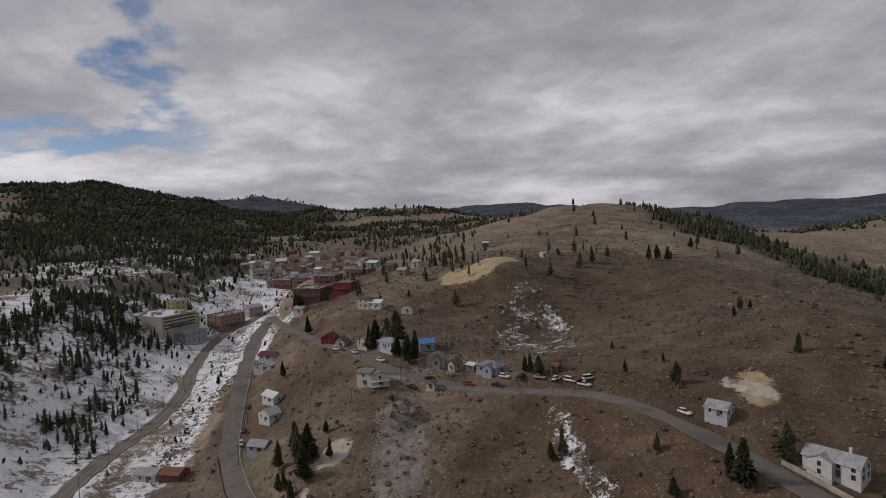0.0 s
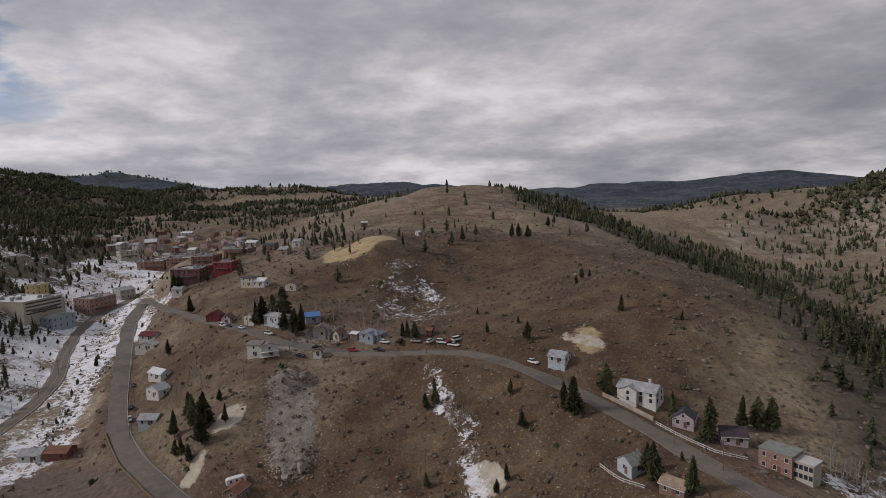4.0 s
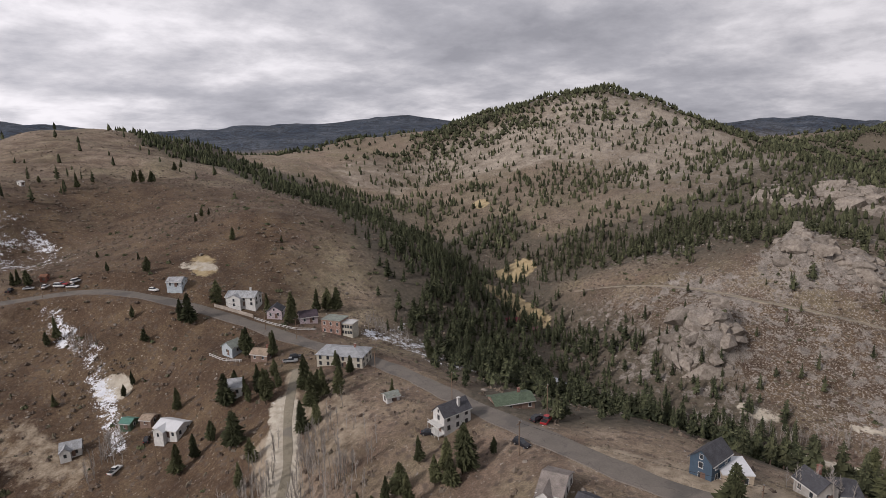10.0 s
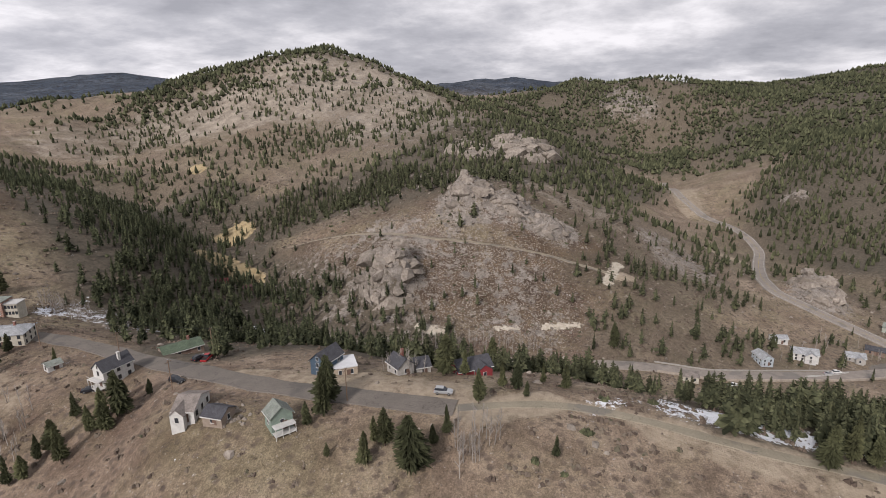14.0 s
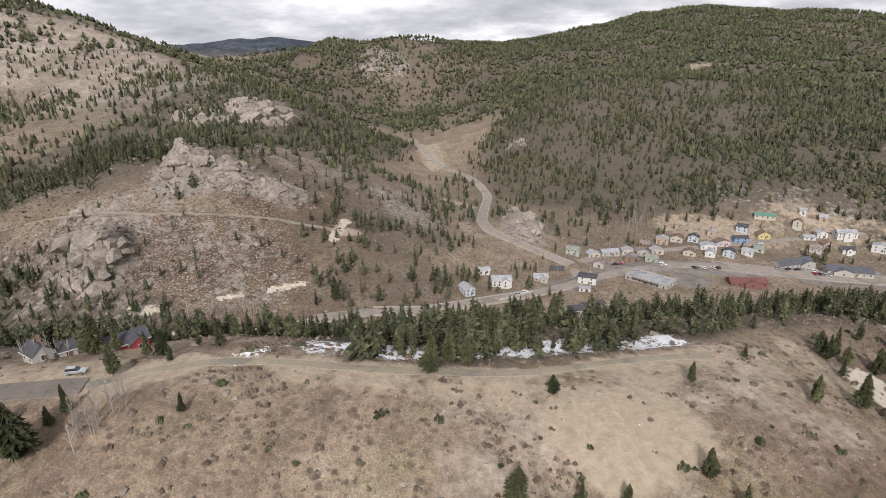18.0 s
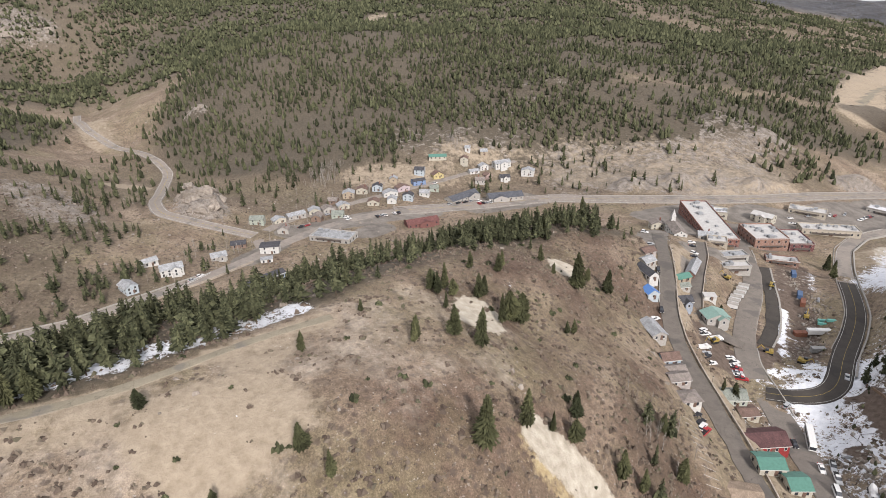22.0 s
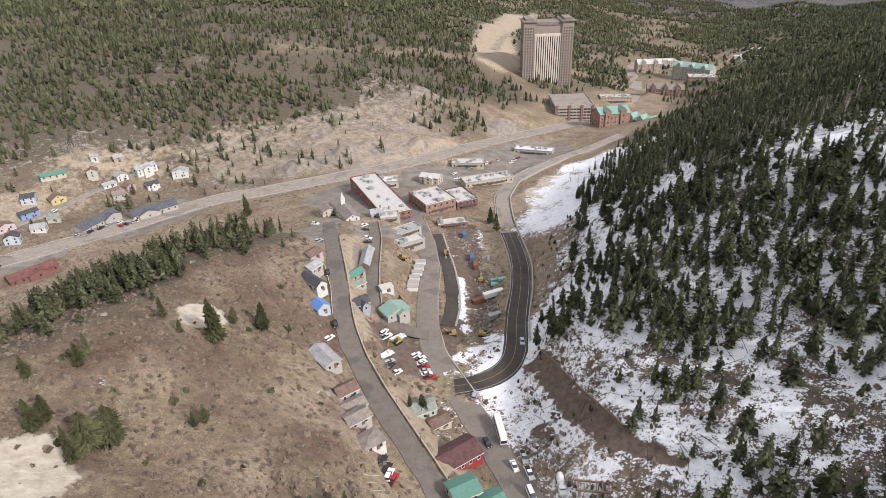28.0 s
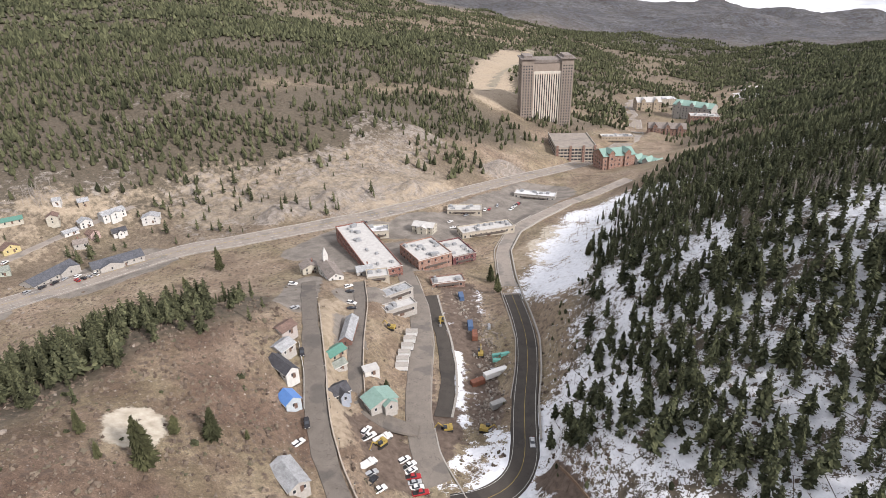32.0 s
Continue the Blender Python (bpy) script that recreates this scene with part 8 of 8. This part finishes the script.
for x, y, turn, kind, color in PARKED:
    z = float(land([x], [y])[0])
    gap, _ = zip(*[segment_reach(np.array([x]), np.array([y]), p) for p, _, _, _ in LINES.values()])
    z += 0.26 if min(float(g[0]) - q[2] / 2 for g, q in zip(gap, LINES.values())) < 0.5 else 0.06
    m = pose(x, y, z, 0, 0, turn)
    if (kind, color) in BUILT:
        copy_thing(BUILT[kind, color], m)
    else:
        BUILT[kind, color] = vehicle(kind, color)
        BUILT[kind, color].matrix_basis = m


def excavator(x, y, turn):
    ex = thing("excavator", x, y, float(land([x], [y])[0]) + 0.05, turn, "dusty yellow tracked excavator at the roadworks", "excavator", "machines")
    for s in (-1, 1):
        part("track", made((-2.0, 2.0, s * 1.1 - 0.28, s * 1.1 + 0.28, 0.0, 0.8)), RUBBER, ex)
    part("body", made((-2.0, 1.1, -1.2, 1.2, 0.95, 1.9), (-2.0, -0.9, -1.2, 1.2, 1.9, 2.2)), YELLOW, ex)
    part("cab", made((0.0, 1.4, 0.3, 1.25, 1.9, 2.9)), GLASS, ex)
    bm = bmesh.new()
    rod(bm, (1.0, -0.1, 1.6), (3.2, -0.1, 3.9), 0.26, 6, 0.22)
    part("boom", bm, YELLOW, ex)
    bm = bmesh.new()
    rod(bm, (3.2, -0.1, 3.9), (4.7, -0.1, 1.6), 0.2, 6, 0.16)
    part("arm", bm, YELLOW, ex)
    part("bucket", made((4.2, 5.1, -0.6, 0.4, 0.5, 1.5)), STEEL, ex)


for x, y, turn in ((121, -444, 40), (166, -508, 120), (109, -451, 200), (137, -496, 300), (176, -482, 10), (131, -419, 80)):
    excavator(x, y, turn)

# ---- poles and cables ----
POLE_BM = bmesh.new()
rod(POLE_BM, (0, 0, -0.8), (0, 0, 9.2), 0.15, 7, 0.11)
POLE_MESH = mesh_of("pole", POLE_BM, TIMBER)
ARM_MESH = mesh_of("crossarm", made((-1.1, 1.1, -0.07, 0.07, 8.5, 8.65)), TIMBER)
INS_MESH = mesh_of("insulator", made((-1.0, -0.9, -0.05, 0.05, 8.65, 8.85), (0.9, 1.0, -0.05, 0.05, 8.65, 8.85), (-0.05, 0.05, -0.05, 0.05, 9.2, 9.4)), STEEL)
for key, spots in POLES.items():
    tops = []
    for i, (x, y) in enumerate(spots):
        z = float(land([x], [y])[0])
        q = spots[i + 1] if i + 1 < len(spots) else spots[i - 1]
        turn = math.degrees(math.atan2(q[1] - y, q[0] - x)) + 90
        pole = thing("utility_pole", x, y, z, turn, "weathered brown timber utility pole with crossarm", "pole", "utility poles")
        shared("pole", POLE_MESH, pole, Matrix.Identity(4))
        shared("crossarm", ARM_MESH, pole, Matrix.Identity(4))
        shared("insulator", INS_MESH, pole, Matrix.Identity(4))
        tops.append((x, y, z + 8.8))
    for a, b in zip(tops[:-1], tops[1:]):
        line = [Vector(a).lerp(Vector(b), i / 12) - Vector((0, 0, 4 * i / 12 * (1 - i / 12) * 0.02 * math.dist(a, b))) for i in range(13)]
        cable = part("power_cable", sweep(line, 0.025), RUBBER, None)
        tagged(cable, "thin black sagging power cable between poles", "cable")


# ---- walls, fences and barriers ----
def ribbon_wall(name, line, offset, high, thick, material, label, z_up=0.0, kind=""):
    p = dense(line, 2.5)
    d = np.gradient(p, axis=0)
    side = np.stack([-d[:, 1], d[:, 0]], 1) / np.hypot(d[:, 0], d[:, 1])[:, None]
    a, b = p + side * (offset - thick / 2), p + side * (offset + thick / 2)
    z = smooth(land(p[:, 0] + side[:, 0] * offset, p[:, 1] + side[:, 1] * offset), 2)
    top = z + high + z_up + 0.06 * lattice(p[:, 0], p[:, 1], 2.5, 71)
    v = np.concatenate([np.column_stack([a, z - 1.2]), np.column_stack([a, top]), np.column_stack([b, top]), np.column_stack([b, z - 1.2])])
    n = len(p)
    i = np.arange(n - 1)
    f = np.concatenate([np.stack([i + k * n, i + 1 + k * n, i + 1 + (k + 1) * n, i + (k + 1) * n], 1) for k in range(3)])
    ob = new(name, fast_mesh(name, v, f))
    ob.data.materials.append(material)
    return tagged(ob, label, "wall", kind="structure")


STONEWORK = brickwork("stonework", (0.36, 0.31, 0.26), (0.27, 0.23, 0.19))
L = {k: v[0] for k, v in ROADS.items()}
ribbon_wall("retaining_wall_terrace", L["terrace_street"][1:], 4.4, 0.9, 0.45, STONEWORK, "tan stone parapet wall along the terrace street")
ribbon_wall("retaining_wall_middle", L["middle_street"][:5], 3.4, 0.9, 0.4, STONEWORK, "tan stone parapet wall along the middle street")
ribbon_wall("barrier_bypass_outer", L["bypass_bridge"][2:] + L["bypass"][1:6], 5.6, 1.2, 0.7, CONCRETE, "pale concrete barrier along the bypass")
ribbon_wall("barrier_bypass_inner", L["bypass_bridge"][3:] + L["bypass"][1:5], -5.2, 0.45, 0.4, CONCRETE, "low concrete kerb along the bypass")
ribbon_wall("kerb_new_street", L["new_street"], 3.6, 0.35, 0.9, CONCRETE, "fresh concrete kerb beside new asphalt")
ribbon_wall("kerb_main_street", L["main_street"][1:9], 5.4, 0.3, 0.5, CONCRETE, "concrete kerb beside the main street")
ribbon_wall("wall_village", L["village_road"][1:6], -5.2, 1.2, 0.5, STONEWORK, "rough stone wall below the village road")
ribbon_wall("wall_village_upper", L["village_road"][1:5], 5.4, 0.8, 0.4, CONCRETE, "pale concrete wall above the village road")
ribbon_wall("wall_lower_road", L["lower_road"][5:10], -5.0, 0.8, 0.3, TIMBER, "brown timber guard rail along the lower road")
ribbon_wall("barrier_highway", L["highway"][5:12], 8.4, 0.7, 0.35, CONCRETE, "concrete barrier along the highway")
ribbon_wall("stone_wall_upper_road", [(92, 161), (97, 152), (101, 143)], 0.5, 1.4, 0.5, STONEWORK, "old dry stone wall before the white house")
ribbon_wall("wall_switchback", [(74, -434), (64, -426), (52, -416), (32, -400)], 0.0, 1.0, 0.4, TIMBER, "dark timber shoring beside the excavation")


def fence(line, high, label):
    p = dense(line, 0.9)
    z = land(p[:, 0], p[:, 1])
    x0, y0 = p[0]
    fe = thing("fence", x0, y0, float(z[0]), 0, label, "fence")
    post = mesh_of("post", made((-0.06, 0.06, -0.06, 0.06, -0.4, high)), TRIM)
    for (x, y), q in list(zip(p, z))[::2]:
        shared("post", post, fe, pose(x - x0, y - y0, q - z[0]))
    for f in (0.35, 0.85):
        part("rail", sweep([(p[i][0] - x0, p[i][1] - y0, z[i] - z[0] + high * f) for i in range(len(p))], 0.09), TRIM, fe)


fence([(101, 141), (104, 132), (109, 121), (116, 117)], 1.2, "white painted fence before the lilac houses")
fence([(75, 129), (77, 121), (81, 114)], 1.3, "white plank fence round the small yard")
fence([(186, -437), (170, -424), (157, -411)], 1.0, "low white fence beside the terrace houses")
fence([(300, -205), (309, -218), (318, -228)], 1.1, "white fence before the village house")

# ---- street lamps along the terrace street ----
LAMP_POST, LAMP_GLASS = painted("lamp_post", (0.03, 0.03, 0.032), 0.5, 0.2, 2, 0.5), painted("lamp_glass", (0.55, 0.53, 0.47), 0.4, 0.1)
_bm = bmesh.new()
rod(_bm, (0, 0, -0.5), (0, 0, 3.6), 0.08, 7, 0.05)
LAMP_POLE = mesh_of("pole", _bm, LAMP_POST)
_bm = bmesh.new()
rod(_bm, (0, 0, 3.6), (0, 0, 4.15), 0.12, 8, 0.22)
LAMP_HEAD = mesh_of("lantern", _bm, LAMP_GLASS)
_bm = bmesh.new()
rod(_bm, (0, 0, 4.15), (0, 0, 4.45), 0.27, 8, 0.03)
LAMP_CAP = mesh_of("cap", _bm, LAMP_POST)
_p = dense(L["terrace_street"][1:], 17.0)
_d = np.gradient(_p, axis=0)
for (x, y), (dx, dy) in zip(_p, _d / np.hypot(_d[:, 0], _d[:, 1])[:, None]):
    x, y = float(x - dy * 3.9), float(y + dx * 3.9)
    sl = thing("street_lamp", x, y, float(land([x], [y])[0]), 0, "black post lamp beside the terrace wall", "street lamp", "terrace lamps")
    shared("pole", LAMP_POLE, sl, Matrix.Identity(4))
    shared("lantern", LAMP_HEAD, sl, Matrix.Identity(4), "pale glass lantern")
    shared("cap", LAMP_CAP, sl, Matrix.Identity(4))

# ---- roadworks clutter ----
for i, (x, y) in enumerate(((169, -488), (166.5, -483), (164, -478), (162, -473), (159.5, -468.5), (157, -464.5))):
    tr = thing("site_trailer", x, y, float(land([x], [y])[0]) + 0.1, 32, "white site trailer in a tight row", "trailer", "site trailers")
    part("body", made((-2.6, 2.6, -1.5, 1.5, 0.5, 2.6)), PAINT["white"], tr)
    part("roof", made((-2.7, 2.7, -1.6, 1.6, 2.6, 2.72)), CONCRETE, tr)
    part("skirt", made((-2.4, 2.4, -1.3, 1.3, 0.0, 0.5)), RUBBER, tr)
    shared("door", DOOR_MESH, tr, pose(0.6, -1.5, 0.5))
TARP = painted("tarp_green", (0.13, 0.36, 0.31), 0.5, 0.2)
for i, (x, y) in enumerate(((128, -495), (130, -498), (126, -498))):
    st = thing("pipe_stack", x, y, float(land([x], [y])[0]), 40 + 8 * i, "stack of materials under green plastic wrap", "stack", "wrapped stacks")
    part("wrap", loft([(-2.2, 0.0), (-2.1, 1.1), (2.0, 1.2), (2.2, 0.0)], 1.8, 0.2), TARP, st)
    part("pallet", made((-2.3, 2.3, -0.95, 0.95, -0.3, 0.05)), TIMBER, st)
tr = thing("box_trailer", 124, -486, float(land([124], [-486])[0]), 60, "long white box trailer among rubble", "trailer")
part("body", made((-5.5, 5.5, -1.25, 1.25, 1.0, 3.5)), PAINT["white"], tr)
part("chassis", made((-5.4, 5.4, -0.5, 0.5, 0.7, 1.0)), RUBBER, tr)
for s in (-1, 1):
    for a in (-4.2, -3.1):
        w = shared("wheel", TYRE_BIG, tr, pose(a, s * 1.05, 0.5))
        shared("rim", RIM_BIG, w, Matrix.Identity(4))
tr = thing("camper_trailer", -36, 176, float(land([-36], [176])[0]), 20, "white camper trailer by the lower road", "trailer")
part("body", loft([(-3.2, 0.6), (-3.3, 2.4), (-2.6, 2.75), (2.6, 2.75), (3.2, 2.2), (3.3, 0.9), (3.0, 0.6)], 2.3, 0.1), PAINT["white"], tr)
for a in (-1.8, 0.0, 1.8):
    window(tr, a, -1.13, 1.8, 0, 0.7)
for s in (-1, 1):
    w = shared("wheel", TYRE, tr, pose(-0.3, s * 1.0, 0.35))
    shared("rim", RIMM, w, Matrix.Identity(4))
# timber deck frame under construction
fr = thing("timber_frame", 33, -383, float(land([33], [-383])[0]), 25, "timber bridge frame under construction in the snow", "frame")
for s in (-1.6, 1.6):
    part("beam", made((-7, 7, s - 0.18, s + 0.18, 0.6, 1.1)), TIMBER, fr)
for i in range(9):
    part("joist", made((-6.6 + i * 1.6, -6.3 + i * 1.6, -2.0, 2.0, 1.1, 1.35)), TIMBER, fr)
for a in (-6, 0, 6):
    for s in (-1.6, 1.6):
        part("post", made((a - 0.15, a + 0.15, s - 0.15, s + 0.15, -1.5, 0.6)), TIMBER, fr)

# stores on the site: containers, pallets of block, pipes
BOXES = [painted("container_blue", (0.07, 0.12, 0.22), 0.6, 0.3), painted("container_rust", (0.20, 0.085, 0.055), 0.7, 0.4), painted("container_grey", (0.30, 0.30, 0.29), 0.6, 0.3)]
for i, (x, y, turn) in enumerate(((152, -512, 125), (146, -506, 122), (112, -466, 60), (172, -536, 130), (128, -478, 62))):
    co = thing("shipping_container", x, y, float(land([x], [y])[0]) + 0.1, turn, ("dark blue", "rusty red", "dull grey")[i % 3] + " steel container on the building site", "container", "site containers")
    part("body", made((-3.0, 3.0, -1.2, 1.2, 0.0, 2.5)), BOXES[i % 3], co)
    ribs = bmesh.new()
    for j in range(15):
        u = -2.8 + j * 0.4
        for sgn in (-1, 1):
            box(ribs, u - 0.08, u + 0.08, sgn * 1.23 - 0.04, sgn * 1.23 + 0.04, 0.12, 2.38)
    part("side_ribs", ribs, BOXES[i % 3], co)
    for sgn in (-1, 1):
        part("door", made((3.0, 3.06, sgn * 0.58 - 0.55, sgn * 0.58 + 0.55, 0.1, 2.4)), BOXES[i % 3], co)
for i, (x, y) in enumerate(((118, -472), (121, -476), (133, -488), (139, -494), (110, -458), (58, -406), (66, -412), (158, -518), (163, -524), (104, -452))):
    pa = thing("pallet_stack", x, y, float(land([x], [y])[0]), 30 + 23 * i, "pallet of grey paving blocks beside the new road", "pallet", "pallets of block")
    part("pallet", made((-0.6, 0.6, -0.5, 0.5, 0.0, 0.15)), TIMBER, pa)
    part("blocks", made((-0.55, 0.55, -0.45, 0.45, 0.15, 0.55), (-0.5, 0.5, -0.42, 0.42, 0.56, 0.95), (-0.45, 0.3, -0.4, 0.4, 0.96, 1.25)), CONCRETE, pa)
for i, (x, y, turn) in enumerate(((126, -490, 40), (60, -400, 35), (144, -516, 120))):
    pi = thing("pipe_pile", x, y, float(land([x], [y])[0]), turn, "pile of grey drain pipes on the site", "pipes", "pipe piles")
    for j, (u, q) in enumerate(((-0.5, 0.25), (0.0, 0.25), (0.5, 0.25), (-0.25, 0.68), (0.25, 0.68))):
        bm = bmesh.new()
        rod(bm, (-2.5, u, q), (2.5 - 0.2 * (j % 3), u, q), 0.24, 10)
        part("pipe", bm, STEEL, pi)

# rubble and clutter on the site
rx, ry = [], []
for line, reach, n in (([(112, -455), (122, -478), (135, -500), (150, -520)], 7, 320), ([(62, -402), (52, -392), (40, -384)], 9, 220), ([(-120, 330), (-126, 270), (-118, 230)], 6, 260), ([(160, -520), (176, -540)], 6, 80), ([(84, -36), (80, -44)], 3, 40)):
    p = dense(line, 1.0)
    i = rng.integers(0, len(p), n)
    rx.append(p[i, 0] + rng.standard_normal(n) * reach * 0.5), ry.append(p[i, 1] + rng.standard_normal(n) * reach * 0.5)
rx, ry = np.concatenate(rx), np.concatenate(ry)
m = clear_of_roads(rx, ry, 0.5)
rx, ry = rx[m], ry[m]
rubble = scatter("rubble", STONES, rx, ry, land(rx, ry), 0.25 + 0.6 * rng.random(len(rx)), ROCK, squash=1.2)
tagged(rubble, "broken stone and building rubble beside the roads", "rubble", kind="stuff")


# ---- the large hotel, its garage and the casinos down the valley ----
def hotel():
    z, w, d, h = -50.0, 62.0, 28.0, 78.0
    ho = thing("hotel_tower", 338, -1002, z, -146, "tall stepped brown hotel tower with pale window strips", "hotel")
    dark = painted("hotel_brown", (0.27, 0.225, 0.190), 0.85, 0.25, 0.2)
    pale = painted("hotel_cream", (0.54, 0.49, 0.43), 0.85, 0.2, 0.2)
    part("wall", made((-w / 2, w / 2, -d / 2, d / 2, -25, h)), dark, ho)
    for s in (-1, 1):
        part("corner_tower", made((s * (w / 2 - 7) - 7.2, s * (w / 2 - 7) + 7.2, -d / 2 - 2, d / 2 + 2, -25, h + 4)), dark, ho)
        part("tower_roof", made((s * (w / 2 - 7) - 9.0, s * (w / 2 - 7) + 9.0, -d / 2 - 4, d / 2 + 4, h + 4, h + 5.4), (s * (w / 2 - 7) - 5, s * (w / 2 - 7) + 5, -d / 2, d / 2, h + 5.4, h + 8)), ROOFS["greybrown"], ho)
    part("roof", made((-w / 2 + 10, w / 2 - 10, -d / 2 - 1, d / 2 + 1, h, h + 3.5)), ROOFS["greybrown"], ho)
    part("cornice", made((-w / 2 + 14, w / 2 - 14, -d / 2 - 1.2, -d / 2, h - 13, h - 10)), pale, ho)
    strip = mesh_of("pilaster", made((-0.75, 0.75, -0.9, 0.0, 0, h - 14)), pale)
    slot = mesh_of("window_strip", made((-0.7, 0.7, -0.25, 0.1, 0, h - 16)), GLASS)
    for i in range(12):
        u = -15.4 + i * 2.8
        shared("pilaster", strip, ho, pose(u, -d / 2, 2))
        if i < 11:
            shared("window_strip", slot, ho, pose(u + 1.4, -d / 2, 2))
    pane = mesh_of("window", made((-0.8, 0.8, -0.12, 0.1, -0.9, 0.9)), GLASS)
    for s in (-1, 1):
        for f in range(22):
            for i in range(4):
                shared("window", pane, ho, pose(s * (w / 2 - 7) - 4.8 + i * 3.2, -d / 2 - 2, 3 + f * 3.4))
            for i in range(5):
                shared("window", pane, ho, pose(-w / 2 - 0.2, -d / 2 + 3 + i * 5.2, 3 + f * 3.4, 0, 0, -90))


def garage():
    z = -66.0
    ga = thing("parking_garage", 268, -925, z, -148, "tall concrete parking garage with cars on its roof deck", "parking garage")
    w, d, h = 44.0, 60.0, 23.0
    part("wall", made((-w / 2, w / 2, -d / 2, d / 2, -12, h)), painted("garage_tan", (0.37, 0.32, 0.27), 0.9, 0.25, 0.3), ga)
    part("deck", made((-w / 2 + 0.8, w / 2 - 0.8, -d / 2 + 0.8, d / 2 - 0.8, h, h + 0.2)), ROAD_GREY, ga)
    part("parapet", made((-w / 2, w / 2, -d / 2, -d / 2 + 0.6, h, h + 1.2), (-w / 2, -w / 2 + 0.6, -d / 2 + 0.6, d / 2, h, h + 1.2), (w / 2 - 0.6, w / 2, -d / 2 + 0.6, d / 2, h, h + 1.2)), CONCRETE, ga)
    # A dark slab painted as the shade within one open parking bay.
    gap_f = mesh_of("opening", made((-1.5, 1.5, -0.15, 0.2, 0, 1.7)), GLASS)
    for f in range(6):
        for i in range(11):
            shared("opening", gap_f, ga, pose(-w / 2 + 3.2 + i * 3.8, -d / 2, 2 + f * 3.5))
        for i in range(14):
            shared("opening", gap_f, ga, pose(-w / 2, -d / 2 + 4 + i * 4, 2 + f * 3.5, 0, 0, -90))
    for u in (-w / 2 + 2, -6, 8, w / 2 - 2):
        part("pier", made((u - 1.3, u + 1.3, -d / 2 - 0.9, -d / 2, -10, h + 2.5)), WALLS["brick2"], ga)


hotel()
garage()


def casino(label, x, y, z, turn, w, d, h, wall, roof, towers=2):
    ob = thing("casino", x, y, z, turn, label, "casino")
    part("wall", made((-w / 2, w / 2, -d / 2, d / 2, -14, h)), WALLS[wall], ob)
    bm = bmesh.new()
    slopes(bm, w, d, h, d * 0.22, "x", 0.8, 0.3)
    part("roof", bm, ROOFS[roof], ob)
    bm = bmesh.new()
    gable(bm, w, d, h - 1, h, d * 0.22, "x")
    part("gable", bm, WALLS[wall], ob)
    for i in range(towers):
        u = w * ((i + 0.5) / towers - 0.5)
        tw = part("dormer", made((u - 3, u + 3, -d / 2 - 1.5, 0, -10, h + 3.0)), WALLS[wall], ob)
        bm = bmesh.new()
        slopes(bm, 6, d / 2 + 1.5, h + 3.0, 3.2, "y", 0.5, 0.25, u, -d / 4 - 0.75)
        part("roof", bm, ROOFS[roof], tw)
        bm = bmesh.new()
        gable(bm, 6, d / 2 + 1.5, h + 2.5, h + 3.0, 3.2, "y", -d / 4 - 0.75, u)
        part("gable", bm, WALLS[wall], tw)
        for f in range(3):
            window(ob, u, -d / 2 - 1.5, h * (f + 0.6) / 3, 0, 1.6, True, False)
    for f in range(max(2, int(h / 4))):
        for i in range(int(w / 5)):
            window(ob, -w / 2 + 2.5 + i * 5, -d / 2, 2 + f * 4, 0, 1.4, True, False)
        for i in range(int(d / 5)):
            window(ob, -w / 2, -d / 2 + 2.5 + i * 5, 2 + f * 4, -90, 1.4, True, False)


casino("brick casino with green metal gabled roofs", 206, -885, -57, -135, 34, 22, 19, "brickorange", "mint", 2)
casino("long pale casino with green metal roofs", 178, -900, -58, 165, 46, 20, 12, "stone", "mint", 4)
casino("far pale casino hotel with green roof", 214, -1300, -96, 170, 60, 26, 26, "stone", "mint", 3)
casino("distant tan casino hotel", 296, -1330, -98, -150, 40, 26, 22, "tan", "pale", 2)
casino("low brick casino beyond the bend", 222, -1165, -84, -160, 50, 24, 9, "brick2", "greybrown", 3)
block("far tan casino annexe with flat roof", 250, -1030, -150, 40, 16, 9, 0, "f", "tan", "pale")
block("distant white building on the valley floor", 290, -1420, -150, 36, 24, 16, 0, "f", "tanpale", "snow")
block("low brick garage beside the far road", 188, -1235, -160, 40, 22, 10, 0, "f", "brick2", "pale")
